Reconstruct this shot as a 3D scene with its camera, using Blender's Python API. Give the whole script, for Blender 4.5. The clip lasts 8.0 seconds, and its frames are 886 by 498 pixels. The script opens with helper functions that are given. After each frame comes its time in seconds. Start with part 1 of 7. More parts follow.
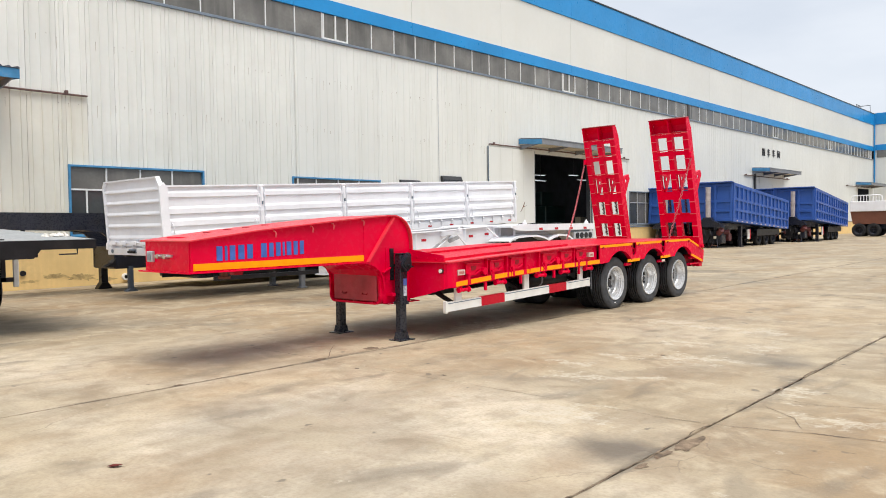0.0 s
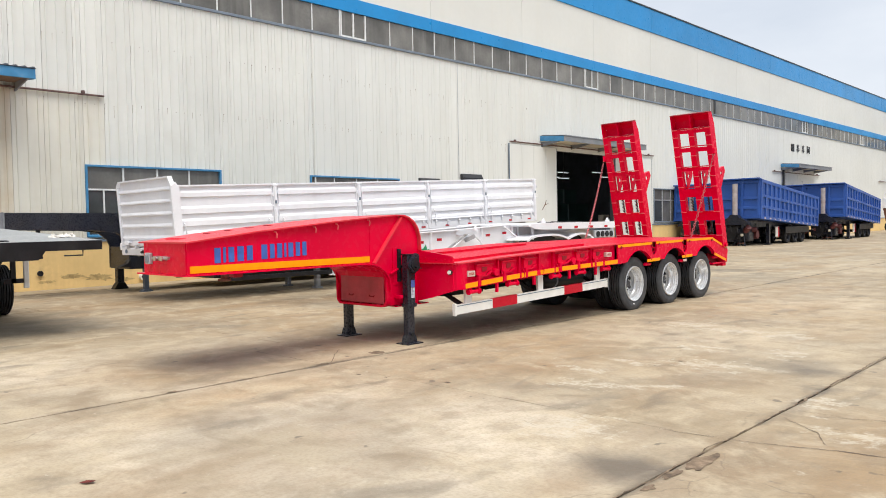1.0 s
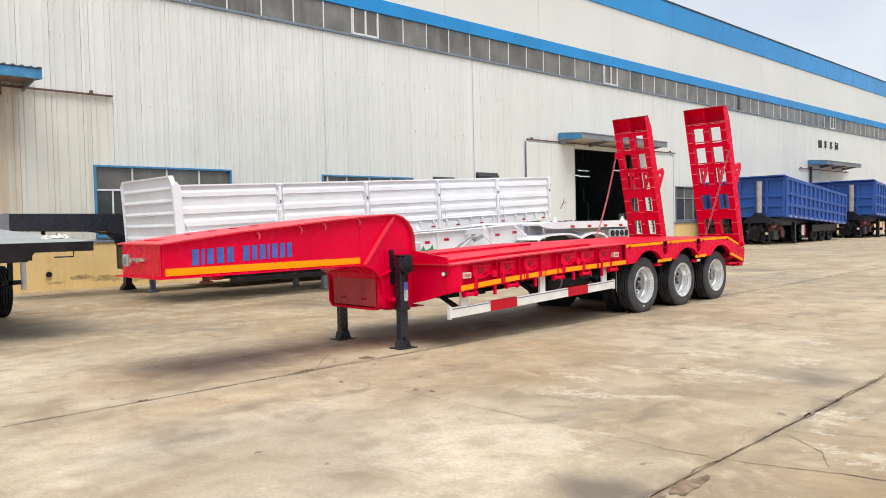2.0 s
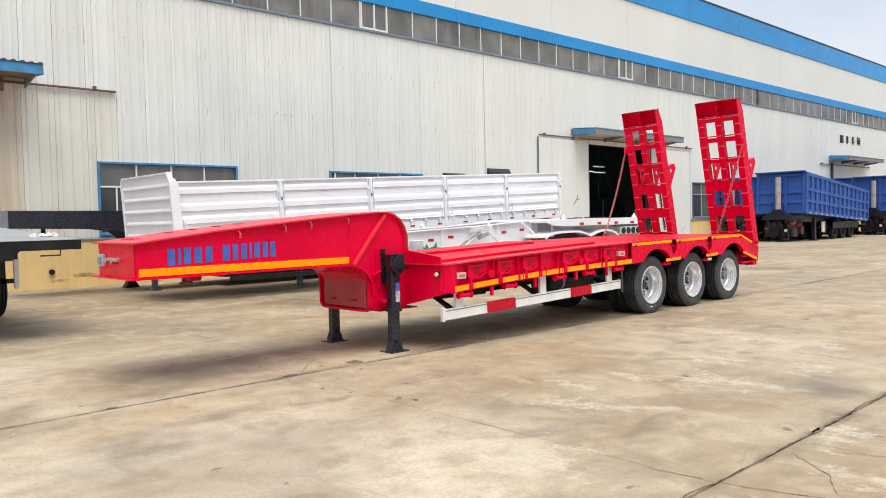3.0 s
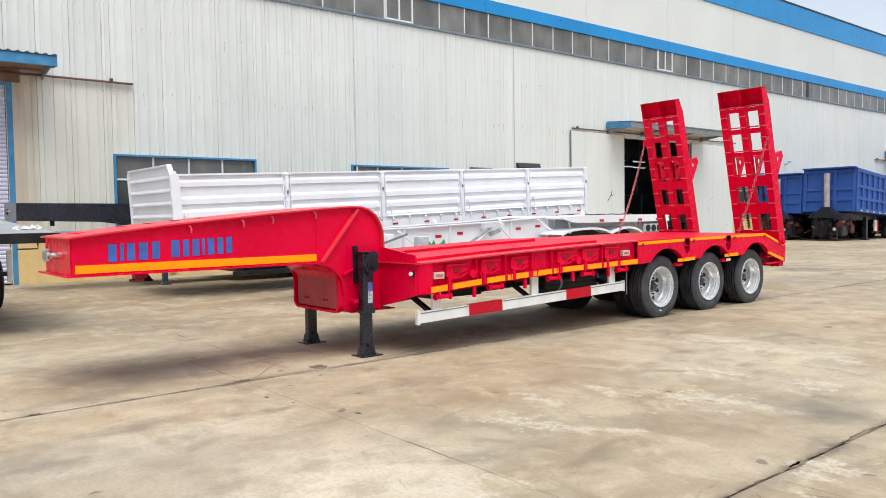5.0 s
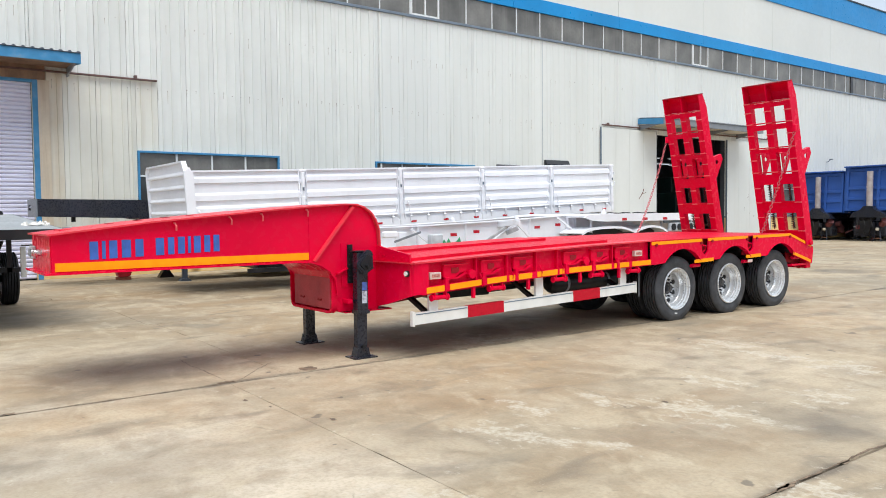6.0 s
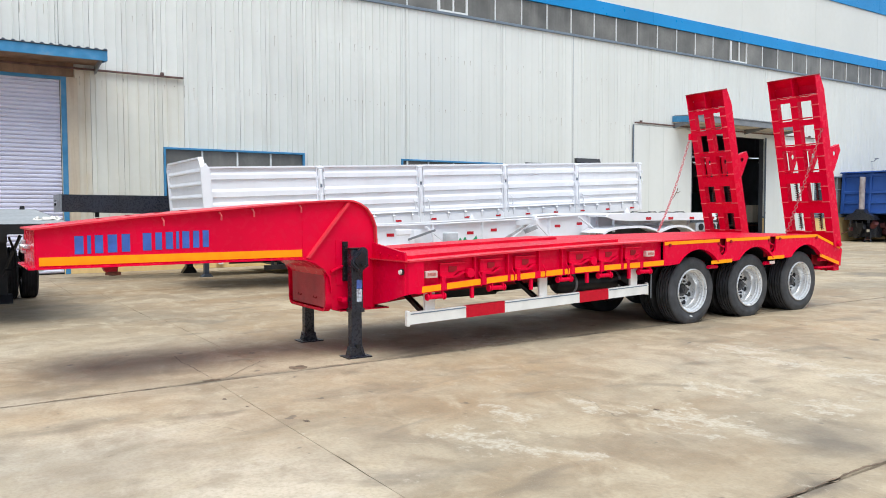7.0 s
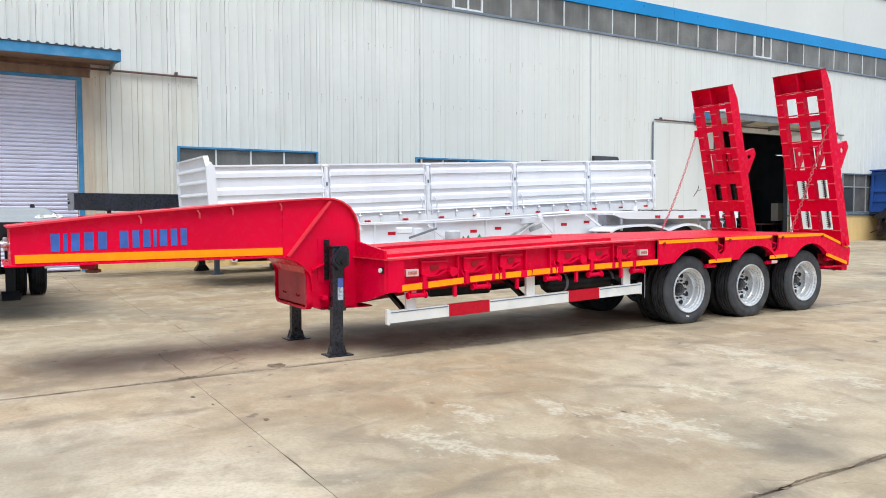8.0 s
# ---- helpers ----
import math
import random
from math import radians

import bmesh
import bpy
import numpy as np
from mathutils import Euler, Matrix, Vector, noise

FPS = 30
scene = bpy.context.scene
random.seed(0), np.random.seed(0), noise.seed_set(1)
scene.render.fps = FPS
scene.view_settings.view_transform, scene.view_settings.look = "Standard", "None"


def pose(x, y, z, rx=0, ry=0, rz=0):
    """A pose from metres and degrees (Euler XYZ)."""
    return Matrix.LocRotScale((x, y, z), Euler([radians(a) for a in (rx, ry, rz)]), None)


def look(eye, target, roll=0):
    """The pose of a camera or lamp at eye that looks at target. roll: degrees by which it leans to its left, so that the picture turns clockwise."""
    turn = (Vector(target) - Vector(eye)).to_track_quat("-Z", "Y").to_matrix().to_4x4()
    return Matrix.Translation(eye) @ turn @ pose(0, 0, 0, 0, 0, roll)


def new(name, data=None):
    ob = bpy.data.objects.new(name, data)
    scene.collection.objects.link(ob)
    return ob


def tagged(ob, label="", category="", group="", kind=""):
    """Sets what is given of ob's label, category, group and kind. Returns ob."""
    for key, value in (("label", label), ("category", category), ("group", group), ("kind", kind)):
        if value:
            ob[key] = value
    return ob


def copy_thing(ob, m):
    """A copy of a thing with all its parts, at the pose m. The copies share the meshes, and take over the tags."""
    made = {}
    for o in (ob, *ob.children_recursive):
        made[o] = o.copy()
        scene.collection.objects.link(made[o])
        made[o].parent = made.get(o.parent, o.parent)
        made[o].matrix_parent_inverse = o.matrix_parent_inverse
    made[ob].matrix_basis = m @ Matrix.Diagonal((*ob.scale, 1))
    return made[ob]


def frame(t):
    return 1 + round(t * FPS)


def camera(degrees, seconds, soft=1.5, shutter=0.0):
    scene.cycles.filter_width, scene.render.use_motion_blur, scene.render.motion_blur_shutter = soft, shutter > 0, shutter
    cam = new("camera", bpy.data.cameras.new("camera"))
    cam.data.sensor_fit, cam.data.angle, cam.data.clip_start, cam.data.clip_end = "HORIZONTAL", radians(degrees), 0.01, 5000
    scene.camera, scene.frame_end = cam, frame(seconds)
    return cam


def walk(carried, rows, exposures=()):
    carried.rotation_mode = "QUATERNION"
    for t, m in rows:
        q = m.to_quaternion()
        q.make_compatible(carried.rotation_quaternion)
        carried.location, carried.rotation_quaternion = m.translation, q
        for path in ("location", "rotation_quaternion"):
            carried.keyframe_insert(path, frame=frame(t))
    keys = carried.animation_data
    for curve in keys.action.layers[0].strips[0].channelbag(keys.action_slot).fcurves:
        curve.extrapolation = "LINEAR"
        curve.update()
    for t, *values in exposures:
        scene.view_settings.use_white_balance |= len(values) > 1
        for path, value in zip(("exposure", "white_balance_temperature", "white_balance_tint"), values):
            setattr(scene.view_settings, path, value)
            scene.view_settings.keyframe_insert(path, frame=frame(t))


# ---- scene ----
cam = camera(60.7, 8.0, soft=0.92)
PATH = [
    (0, (0.021, 0.304, 1.593), (-1.317, 1.789, 1.53), -0.9),
    (0.5, (-0.034, 0.522, 1.61), (-1.396, 1.985, 1.545), -1.0),
    (1, (-0.053, 0.712, 1.612), (-1.44, 2.152, 1.545), -1.1),
    (1.5, (-0.03, 1.001, 1.605), (-1.441, 2.416, 1.539), -1.2),
    (3, (-0.162, 1.805, 1.62), (-1.627, 3.165, 1.544), -1.3),
    (3.5, (-0.15, 2.078, 1.606), (-1.629, 3.423, 1.527), -1.2),
    (4, (-0.112, 2.373, 1.621), (-1.607, 3.699, 1.539), -1.2),
    (4.5, (-0.112, 2.618, 1.607), (-1.631, 3.917, 1.523), -1.0),
    (6, (-0.047, 3.416, 1.613), (-1.654, 4.603, 1.521), -0.6),
    (6.5, (0.007, 3.68, 1.614), (-1.632, 4.824, 1.519), -0.3),
    (7, (0.04, 3.934, 1.593), (-1.627, 5.036, 1.498), -0.2),
    (7.5, (0.119, 4.147, 1.603), (-1.571, 5.212, 1.505), -0.1),
    (8, (0.269, 4.413, 1.588), (-1.439, 5.449, 1.489), -0.2),
]
walk(cam, [(t, look(eye, target, roll)) for t, eye, target, roll in PATH],
     exposures=[(0, 0.54, 6420, 10), (3, 0.53, 6340, 10), (5, 0.53, 6110, 8.5), (8, 0.54, 5840, 7)])

# ---- world, sun, exposure ----
SUN_EL, SUN_AZ = 69.0, 112.0          # degrees; azimuth from +y towards +x
world = bpy.data.worlds.new("overcast_sky")
scene.world = world
world.use_nodes = True
wn, wl = world.node_tree.nodes, world.node_tree.links
wn.clear()
w_out = wn.new("ShaderNodeOutputWorld")
w_bg = wn.new("ShaderNodeBackground")
w_sky = wn.new("ShaderNodeTexSky")
w_sky.sky_type = "NISHITA"
w_sky.sun_disc = False
w_sky.sun_elevation = radians(SUN_EL)
w_sky.sun_rotation = radians(SUN_AZ)
w_sky.dust_density = 3.0
w_sky.air_density = 1.0
w_tc = wn.new("ShaderNodeTexCoord")
w_map = wn.new("ShaderNodeMapping")
w_map.inputs["Scale"].default_value = (1.0, 1.0, 3.2)
w_noise = wn.new("ShaderNodeTexNoise")
w_noise.inputs["Scale"].default_value = 2.2
w_noise.inputs["Detail"].default_value = 6.0
w_noise.inputs["Roughness"].default_value = 0.55
w_ramp = wn.new("ShaderNodeMapRange")
w_ramp.inputs["From Min"].default_value = 0.30
w_ramp.inputs["From Max"].default_value = 0.62
w_ramp.inputs["To Min"].default_value = 0.72
w_ramp.inputs["To Max"].default_value = 0.97
w_mix = wn.new("ShaderNodeMix")
w_mix.data_type = "RGBA"
CLOUD = (6.5, 6.85, 7.35, 1.0)
w_mix.inputs[7].default_value = CLOUD
wl.new(w_tc.outputs["Generated"], w_map.inputs["Vector"])
wl.new(w_map.outputs["Vector"], w_noise.inputs["Vector"])
wl.new(w_noise.outputs["Fac"], w_ramp.inputs["Value"])
wl.new(w_ramp.outputs["Result"], w_mix.inputs[0])
wl.new(w_sky.outputs["Color"], w_mix.inputs[6])
wl.new(w_mix.outputs[2], w_bg.inputs["Color"])
w_bg.inputs["Strength"].default_value = 0.09
wl.new(w_bg.outputs["Background"], w_out.inputs["Surface"])

sun = new("sun", bpy.data.lights.new("sun", "SUN"))
sun.data.energy = 2.75
sun.data.angle = radians(50)
sun.data.color = (1.0, 0.95, 0.86)
az, el = radians(SUN_AZ), radians(SUN_EL)
sun_from = Vector((math.sin(az) * math.cos(el), math.cos(az) * math.cos(el), math.sin(el)))
sun.matrix_world = look(sun_from * 50, (0, 0, 0))


# ---- materials ----
def paint(name, base, rough=0.45, metal=0.0, var=0.06, scale=1.5, bump=0.0, bscale=60.0, dirt=None, streak=None,
          coat=0.0, per_thing=0.0, spec=0.5, rough_var=0.12, stretch=(1, 1, 1)):
    """A painted or bare surface: base colour with broad and fine variation, optional dirt patches and vertical streaks."""
    m = bpy.data.materials.new(name)
    m.use_nodes = True
    n, l = m.node_tree.nodes, m.node_tree.links
    b = n["Principled BSDF"]
    geo = n.new("ShaderNodeNewGeometry")
    mp = n.new("ShaderNodeMapping")
    mp.inputs["Scale"].default_value = stretch
    l.new(geo.outputs["Position"], mp.inputs["Vector"])

    def noise_tex(sc, det=5.0, vec=None):
        t = n.new("ShaderNodeTexNoise")
        t.inputs["Scale"].default_value = sc
        t.inputs["Detail"].default_value = det
        l.new(vec or mp.outputs["Vector"], t.inputs["Vector"])
        return t.outputs["Fac"]

    def ranged(v, a, b_, c, d):
        r = n.new("ShaderNodeMapRange")
        for key, val in (("From Min", a), ("From Max", b_), ("To Min", c), ("To Max", d)):
            r.inputs[key].default_value = val
        l.new(v, r.inputs["Value"])
        return r.outputs["Result"]

    def mixed(fac, ca, cb, kind="MIX"):
        x = n.new("ShaderNodeMix")
        x.data_type = "RGBA"
        x.blend_type = kind
        if fac is None:
            x.inputs[0].default_value = 1.0
        else:
            l.new(fac, x.inputs[0])
        for slot, c in ((6, ca), (7, cb)):
            if isinstance(c, tuple):
                x.inputs[slot].default_value = (*c, 1)
            else:
                l.new(c, x.inputs[slot])
        return x.outputs[2]

    broad = noise_tex(scale)
    fine = noise_tex(scale * 14)
    lo = tuple(max(0, c * (1 - 2.2 * var)) for c in base)
    hi = tuple(min(1, c * (1 + 1.6 * var)) for c in base)
    col = mixed(ranged(broad, 0.32, 0.68, 0, 1), lo, hi)
    col = mixed(ranged(fine, 0.35, 0.75, 0, 0.35), col, lo)
    if per_thing:
        info = n.new("ShaderNodeObjectInfo")
        hsv = n.new("ShaderNodeHueSaturation")
        l.new(ranged(info.outputs["Random"], 0, 1, 1 - per_thing, 1 + per_thing), hsv.inputs["Value"])
        l.new(col, hsv.inputs["Color"])
        col = hsv.outputs["Color"]
    if streak:
        sm = n.new("ShaderNodeMapping")
        sm.inputs["Scale"].default_value = (3.0, 3.0, 0.16)
        l.new(geo.outputs["Position"], sm.inputs["Vector"])
        st = noise_tex(streak[2], 4.0, sm.outputs["Vector"])
        col = mixed(ranged(st, 0.52, 0.80, 0, streak[1]), col, streak[0])
    if dirt:
        d = noise_tex(dirt[2], 8.0)
        d2 = noise_tex(dirt[2] * 6.3, 4.0)
        mul = n.new("ShaderNodeMath")
        mul.operation = "MULTIPLY"
        l.new(ranged(d, dirt[3] if len(dirt) > 3 else 0.52, 0.78, 0, dirt[1]), mul.inputs[0])
        l.new(ranged(d2, 0.3, 0.6, 0.35, 1), mul.inputs[1])
        col = mixed(mul.outputs[0], col, dirt[0])
    l.new(col, b.inputs["Base Color"])
    l.new(ranged(fine, 0.3, 0.7, max(0.02, rough - rough_var), min(1, rough + rough_var)), b.inputs["Roughness"])
    b.inputs["Metallic"].default_value = metal
    b.inputs["Coat Weight"].default_value = coat
    b.inputs["Coat Roughness"].default_value = 0.12
    b.inputs["Specular IOR Level"].default_value = spec
    if bump:
        bp = n.new("ShaderNodeBump")
        bp.inputs["Strength"].default_value = 0.6
        bp.inputs["Distance"].default_value = bump
        l.new(noise_tex(bscale, 6.0), bp.inputs["Height"])
        l.new(bp.outputs["Normal"], b.inputs["Normal"])
    return m


def concrete_ground():
    """Worn yard concrete: pale beige with brown washes, chalky scuffs, fine cracks, tyre grime and a few oil spots."""
    m = bpy.data.materials.new("yard_concrete")
    m.use_nodes = True
    n, l = m.node_tree.nodes, m.node_tree.links
    b = n["Principled BSDF"]
    geo = n.new("ShaderNodeNewGeometry")

    def noise_tex(sc, det=6.0, stretch=(1, 1, 1), off=0.0, dist=0.0, rough=0.5):
        mp = n.new("ShaderNodeMapping")
        mp.inputs["Scale"].default_value = stretch
        mp.inputs["Location"].default_value = (off, off * 0.7, 0)
        l.new(geo.outputs["Position"], mp.inputs["Vector"])
        t = n.new("ShaderNodeTexNoise")
        t.inputs["Scale"].default_value = sc
        t.inputs["Detail"].default_value = det
        t.inputs["Roughness"].default_value = rough
        t.inputs["Distortion"].default_value = dist
        l.new(mp.outputs["Vector"], t.inputs["Vector"])
        return t.outputs["Fac"]

    def ranged(v, a, b_, c, d):
        r = n.new("ShaderNodeMapRange")
        for key, val in (("From Min", a), ("From Max", b_), ("To Min", c), ("To Max", d)):
            r.inputs[key].default_value = val
        l.new(v, r.inputs["Value"])
        return r.outputs["Result"]

    def mixed(fac, ca, cb):
        x = n.new("ShaderNodeMix")
        x.data_type = "RGBA"
        l.new(fac, x.inputs[0])
        for slot, c in ((6, ca), (7, cb)):
            if isinstance(c, tuple):
                x.inputs[slot].default_value = (*c, 1)
            else:
                l.new(c, x.inputs[slot])
        return x.outputs[2]

    def times(a, c):
        x = n.new("ShaderNodeMath")
        x.operation = "MULTIPLY"
        l.new(a, x.inputs[0])
        if isinstance(c, float):
            x.inputs[1].default_value = c
        else:
            l.new(c, x.inputs[1])
        return x.outputs[0]

    col = mixed(ranged(noise_tex(0.34, 9.0, (1, 0.7, 1)), 0.38, 0.62, 0, 1), (0.385, 0.305, 0.205), (0.56, 0.465, 0.335))
    info = n.new("ShaderNodeObjectInfo")
    hsv = n.new("ShaderNodeHueSaturation")
    l.new(ranged(info.outputs["Random"], 0, 1, 0.95, 1.05), hsv.inputs["Value"])
    l.new(col, hsv.inputs["Color"])
    col = hsv.outputs["Color"]
    # grey cement fields beside the sandy ones
    col = mixed(ranged(noise_tex(0.55, 7.0, (1, 0.8, 1), 12.6), 0.46, 0.60, 0, 0.50), col, (0.365, 0.315, 0.235))
    PALE, OCHRE, BROWN = (0.74, 0.645, 0.515), (0.45, 0.315, 0.18), (0.30, 0.215, 0.135)
    # paler newer cement towards the near end of the middle slabs
    for (sx, sy, rx, ry, amount, tint) in ((-4.6, 4.2, 2.8, 2.2, 0.95, PALE), (-9.5, 3.2, 2.2, 1.8, 0.65, PALE), (-5.2, 10.4, 1.6, 1.4, 0.25, PALE), (-6.1, 8.2, 0.9, 2.4, 0.60, OCHRE),
                                           (-9.2, 7.6, 1.8, 0.8, 0.45, OCHRE), (-5.5, 14.0, 1.6, 1.2, 0.45, OCHRE), (-3.2, 13.5, 1.0, 1.6, 0.40, OCHRE), (-6.4, 4.6, 0.6, 1.5, 0.5, OCHRE), (-8.4, 4.6, 1.0, 1.0, 0.4, OCHRE), (-13.2, 7.2, 2.6, 1.3, 0.55, BROWN), (-15.0, 5.6, 1.6, 1.2, 0.5, BROWN), (-5.6, 12.8, 1.6, 0.7, 0.4, BROWN),
                                           (-17.5, 9.5, 4.5, 4.2, 0.62, BROWN), (-11.2, 8.6, 2.8, 2.6, 0.5, OCHRE), (-14.5, 3.0, 3.0, 2.4, 0.4, BROWN), (-1.3, 6.6, 1.1, 1.3, 0.4, OCHRE), (-2.15, 5.35, 0.42, 0.85, 0.75, BROWN)):
        sub = n.new("ShaderNodeVectorMath")
        sub.operation = "SUBTRACT"
        l.new(geo.outputs["Position"], sub.inputs[0])
        sub.inputs[1].default_value = (sx, sy, 0)
        scl = n.new("ShaderNodeVectorMath")
        scl.operation = "MULTIPLY"
        l.new(sub.outputs[0], scl.inputs[0])
        scl.inputs[1].default_value = (1 / rx, 1 / ry, 0)
        ln = n.new("ShaderNodeVectorMath")
        ln.operation = "LENGTH"
        l.new(scl.outputs[0], ln.inputs[0])
        rag = n.new("ShaderNodeMath")
        rag.operation = "MULTIPLY_ADD"
        l.new(noise_tex(1.5, 12.0, (1, 0.7, 1), sx + sy), rag.inputs[0])
        rag.inputs[1].default_value = 1.3
        l.new(ln.outputs["Value"], rag.inputs[2])
        col = mixed(times(ranged(rag.outputs[0], 1.1, 1.75, 1, 0), amount), col, tint)
    # mottling of cement and sand
    col = mixed(ranged(noise_tex(3.2, 12.0, (1, 0.8, 1), 1.7, 0.0, 0.66), 0.42, 0.64, 0, 0.55), col, (0.29, 0.228, 0.155))
    col = mixed(ranged(noise_tex(7.5, 12.0, (1, 0.7, 1), 17.7), 0.52, 0.68, 0, 0.30), col, (0.55, 0.47, 0.35))
    # brown washes drawn out along the traffic
    col = mixed(times(ranged(noise_tex(0.8, 11.0, (1.0, 0.32, 1), 3.1), 0.49, 0.66, 0, 1), 0.55), col, (0.33, 0.215, 0.115))
    col = mixed(times(ranged(noise_tex(1.7, 13.0, (0.9, 1.2, 1), 61.0, 0.7, 0.64), 0.49, 0.63, 0, 1), 0.60), col, (0.60, 0.505, 0.365))
    col = mixed(times(ranged(noise_tex(1.5, 13.0, (0.9, 1.2, 1), 71.0, 0.7, 0.64), 0.54, 0.68, 0, 1), 0.50), col, (0.26, 0.19, 0.12))
    # grey grime
    col = mixed(times(ranged(noise_tex(0.30, 11.0, (1, 1, 1), 9.4, 0.8), 0.52, 0.68, 0, 1), 0.42), col, (0.22, 0.19, 0.145))
    # dark runs of grime with ragged ends
    col = mixed(times(ranged(noise_tex(1.9, 12.0, (1.0, 0.45, 1), 41.0, 0.5), 0.58, 0.68, 0, 1), 0.45), col, (0.16, 0.135, 0.105))
    # grime gathered along the two long joints
    sepx = n.new("ShaderNodeSeparateXYZ")
    l.new(geo.outputs["Position"], sepx.inputs[0])
    for jx in (-7.12, -2.36):
        dx = n.new("ShaderNodeMath")
        dx.operation = "SUBTRACT"
        l.new(sepx.outputs["X"], dx.inputs[0])
        dx.inputs[1].default_value = jx
        ab = n.new("ShaderNodeMath")
        ab.operation = "ABSOLUTE"
        l.new(dx.outputs[0], ab.inputs[0])
        wv = n.new("ShaderNodeMath")
        wv.operation = "MULTIPLY_ADD"
        l.new(noise_tex(3.4, 12.0, (1, 0.6, 1), 7.0 + jx), wv.inputs[0])
        wv.inputs[1].default_value = -0.30
        l.new(ab.outputs[0], wv.inputs[2])
        col = mixed(times(ranged(wv.outputs[0], -0.165, -0.10, 1, 0), 0.75), col, (0.13, 0.105, 0.08))
    # fine grain and sand
    col = mixed(ranged(noise_tex(34.0, 6.0), 0.44, 0.70, 0, 0.30), col, (0.25, 0.20, 0.14))
    col = mixed(ranged(noise_tex(85.0, 3.0, (1, 1, 1), 2.2), 0.58, 0.70, 0, 0.22), col, (0.56, 0.50, 0.40))
    # chalky crumbling where the skin of the concrete has worn off
    field = None
    for (sx, sy, rx, ry) in ((-5.3, 11.6, 0.5, 0.5), (-3.8, 11.3, 0.42, 0.42), (-4.6, 11.3, 0.7, 0.3), (-4.2, 9.7, 0.5, 0.32), (-3.7, 8.7, 0.55, 0.42), (-3.2, 8.85, 0.3, 0.2), (-3.3, 9.9, 0.22, 0.6),
                             (-4.4, 8.35, 0.3, 0.2), (-4.65, 7.6, 0.35, 0.25), (-4.0, 7.1, 0.4, 0.25), (-3.5, 7.4, 0.3, 0.14), (-4.15, 7.05, 0.45, 0.3), (-2.2, 7.6, 0.25, 0.5), (-1.6, 6.7, 0.5, 0.3),
                             (-3.4, 5.6, 0.5, 0.4), (-7.6, 9.5, 0.5, 0.6)):
        sub = n.new("ShaderNodeVectorMath")
        sub.operation = "SUBTRACT"
        l.new(geo.outputs["Position"], sub.inputs[0])
        sub.inputs[1].default_value = (sx, sy, 0)
        scl = n.new("ShaderNodeVectorMath")
        scl.operation = "MULTIPLY"
        l.new(sub.outputs[0], scl.inputs[0])
        scl.inputs[1].default_value = (1 / rx, 1 / ry, 0)
        ln = n.new("ShaderNodeVectorMath")
        ln.operation = "LENGTH"
        l.new(scl.outputs[0], ln.inputs[0])
        here = ranged(ln.outputs["Value"], 0.25, 1.5, 1, 0)
        if field is None:
            field = here
        else:
            mx = n.new("ShaderNodeMath")
            mx.operation = "MAXIMUM"
            l.new(field, mx.inputs[0])
            l.new(here, mx.inputs[1])
            field = mx.outputs[0]
    wide = ranged(noise_tex(0.42, 3.0, (1, 1, 1), 21.3), 0.56, 0.70, 0, 0.22)
    mx = n.new("ShaderNodeMath")
    mx.operation = "MAXIMUM"
    l.new(field, mx.inputs[0])
    l.new(wide, mx.inputs[1])
    flake = n.new("ShaderNodeMath")
    flake.operation = "MULTIPLY_ADD"
    l.new(mx.outputs[0], flake.inputs[0])
    flake.inputs[1].default_value = 0.17
    l.new(noise_tex(5.0, 15.0, (0.9, 1.1, 1), 5.5, 0.2, 0.72), flake.inputs[2])
    chalk = ranged(flake.outputs[0], 0.615, 0.685, 0, 1)
    chalk = times(chalk, ranged(noise_tex(26.0, 8.0), 0.36, 0.60, 0.30, 1.0))
    col = mixed(times(chalk, 0.66), col, (0.66, 0.60, 0.495))
    # dark specks and dropped grease
    spk = ranged(noise_tex(4.3, 3.0, (1, 1, 1), 14.0), 0.69, 0.73, 0, 1)
    col = mixed(times(spk, 0.6), col, (0.10, 0.085, 0.07))
    # wet or oily spots that are there to be seen
    for (sx, sy, sr, amount) in ((-2.66, 5.02, 0.30, 0.78), (-2.75, 9.0, 0.26, 0.60), (-3.0, 9.2, 0.34, 0.30), (-8.5, 5.5, 0.9, 0.35), (-13.8, 5.2, 1.2, 0.40), (-9.8, 23.7, 0.75, 0.5)):
        sep = n.new("ShaderNodeVectorMath")
        sep.operation = "SUBTRACT"
        l.new(geo.outputs["Position"], sep.inputs[0])
        sep.inputs[1].default_value = (sx, sy, 0)
        ln = n.new("ShaderNodeVectorMath")
        ln.operation = "LENGTH"
        l.new(sep.outputs[0], ln.inputs[0])
        add = n.new("ShaderNodeMath")
        add.operation = "MULTIPLY_ADD"
        l.new(noise_tex(3.0, 5.0, (1, 1, 1), sx), add.inputs[0])
        add.inputs[1].default_value = 0.5
        l.new(ln.outputs["Value"], add.inputs[2])
        spot = times(ranged(add.outputs[0], sr + 0.05, sr + 0.40, 1, 0), amount)
        col = mixed(spot, col, (0.125, 0.105, 0.085))
    # hairline cracks
    vor = n.new("ShaderNodeTexVoronoi")
    vor.feature = "DISTANCE_TO_EDGE"
    vor.inputs["Scale"].default_value = 0.42
    wob = n.new("ShaderNodeMix")
    wob.data_type = "VECTOR"
    wob.inputs[0].default_value = 0.30
    wt = n.new("ShaderNodeTexNoise")
    wt.inputs["Scale"].default_value = 2.0
    wt.inputs["Detail"].default_value = 6.0
    l.new(geo.outputs["Position"], wt.inputs["Vector"])
    l.new(geo.outputs["Position"], wob.inputs[4])
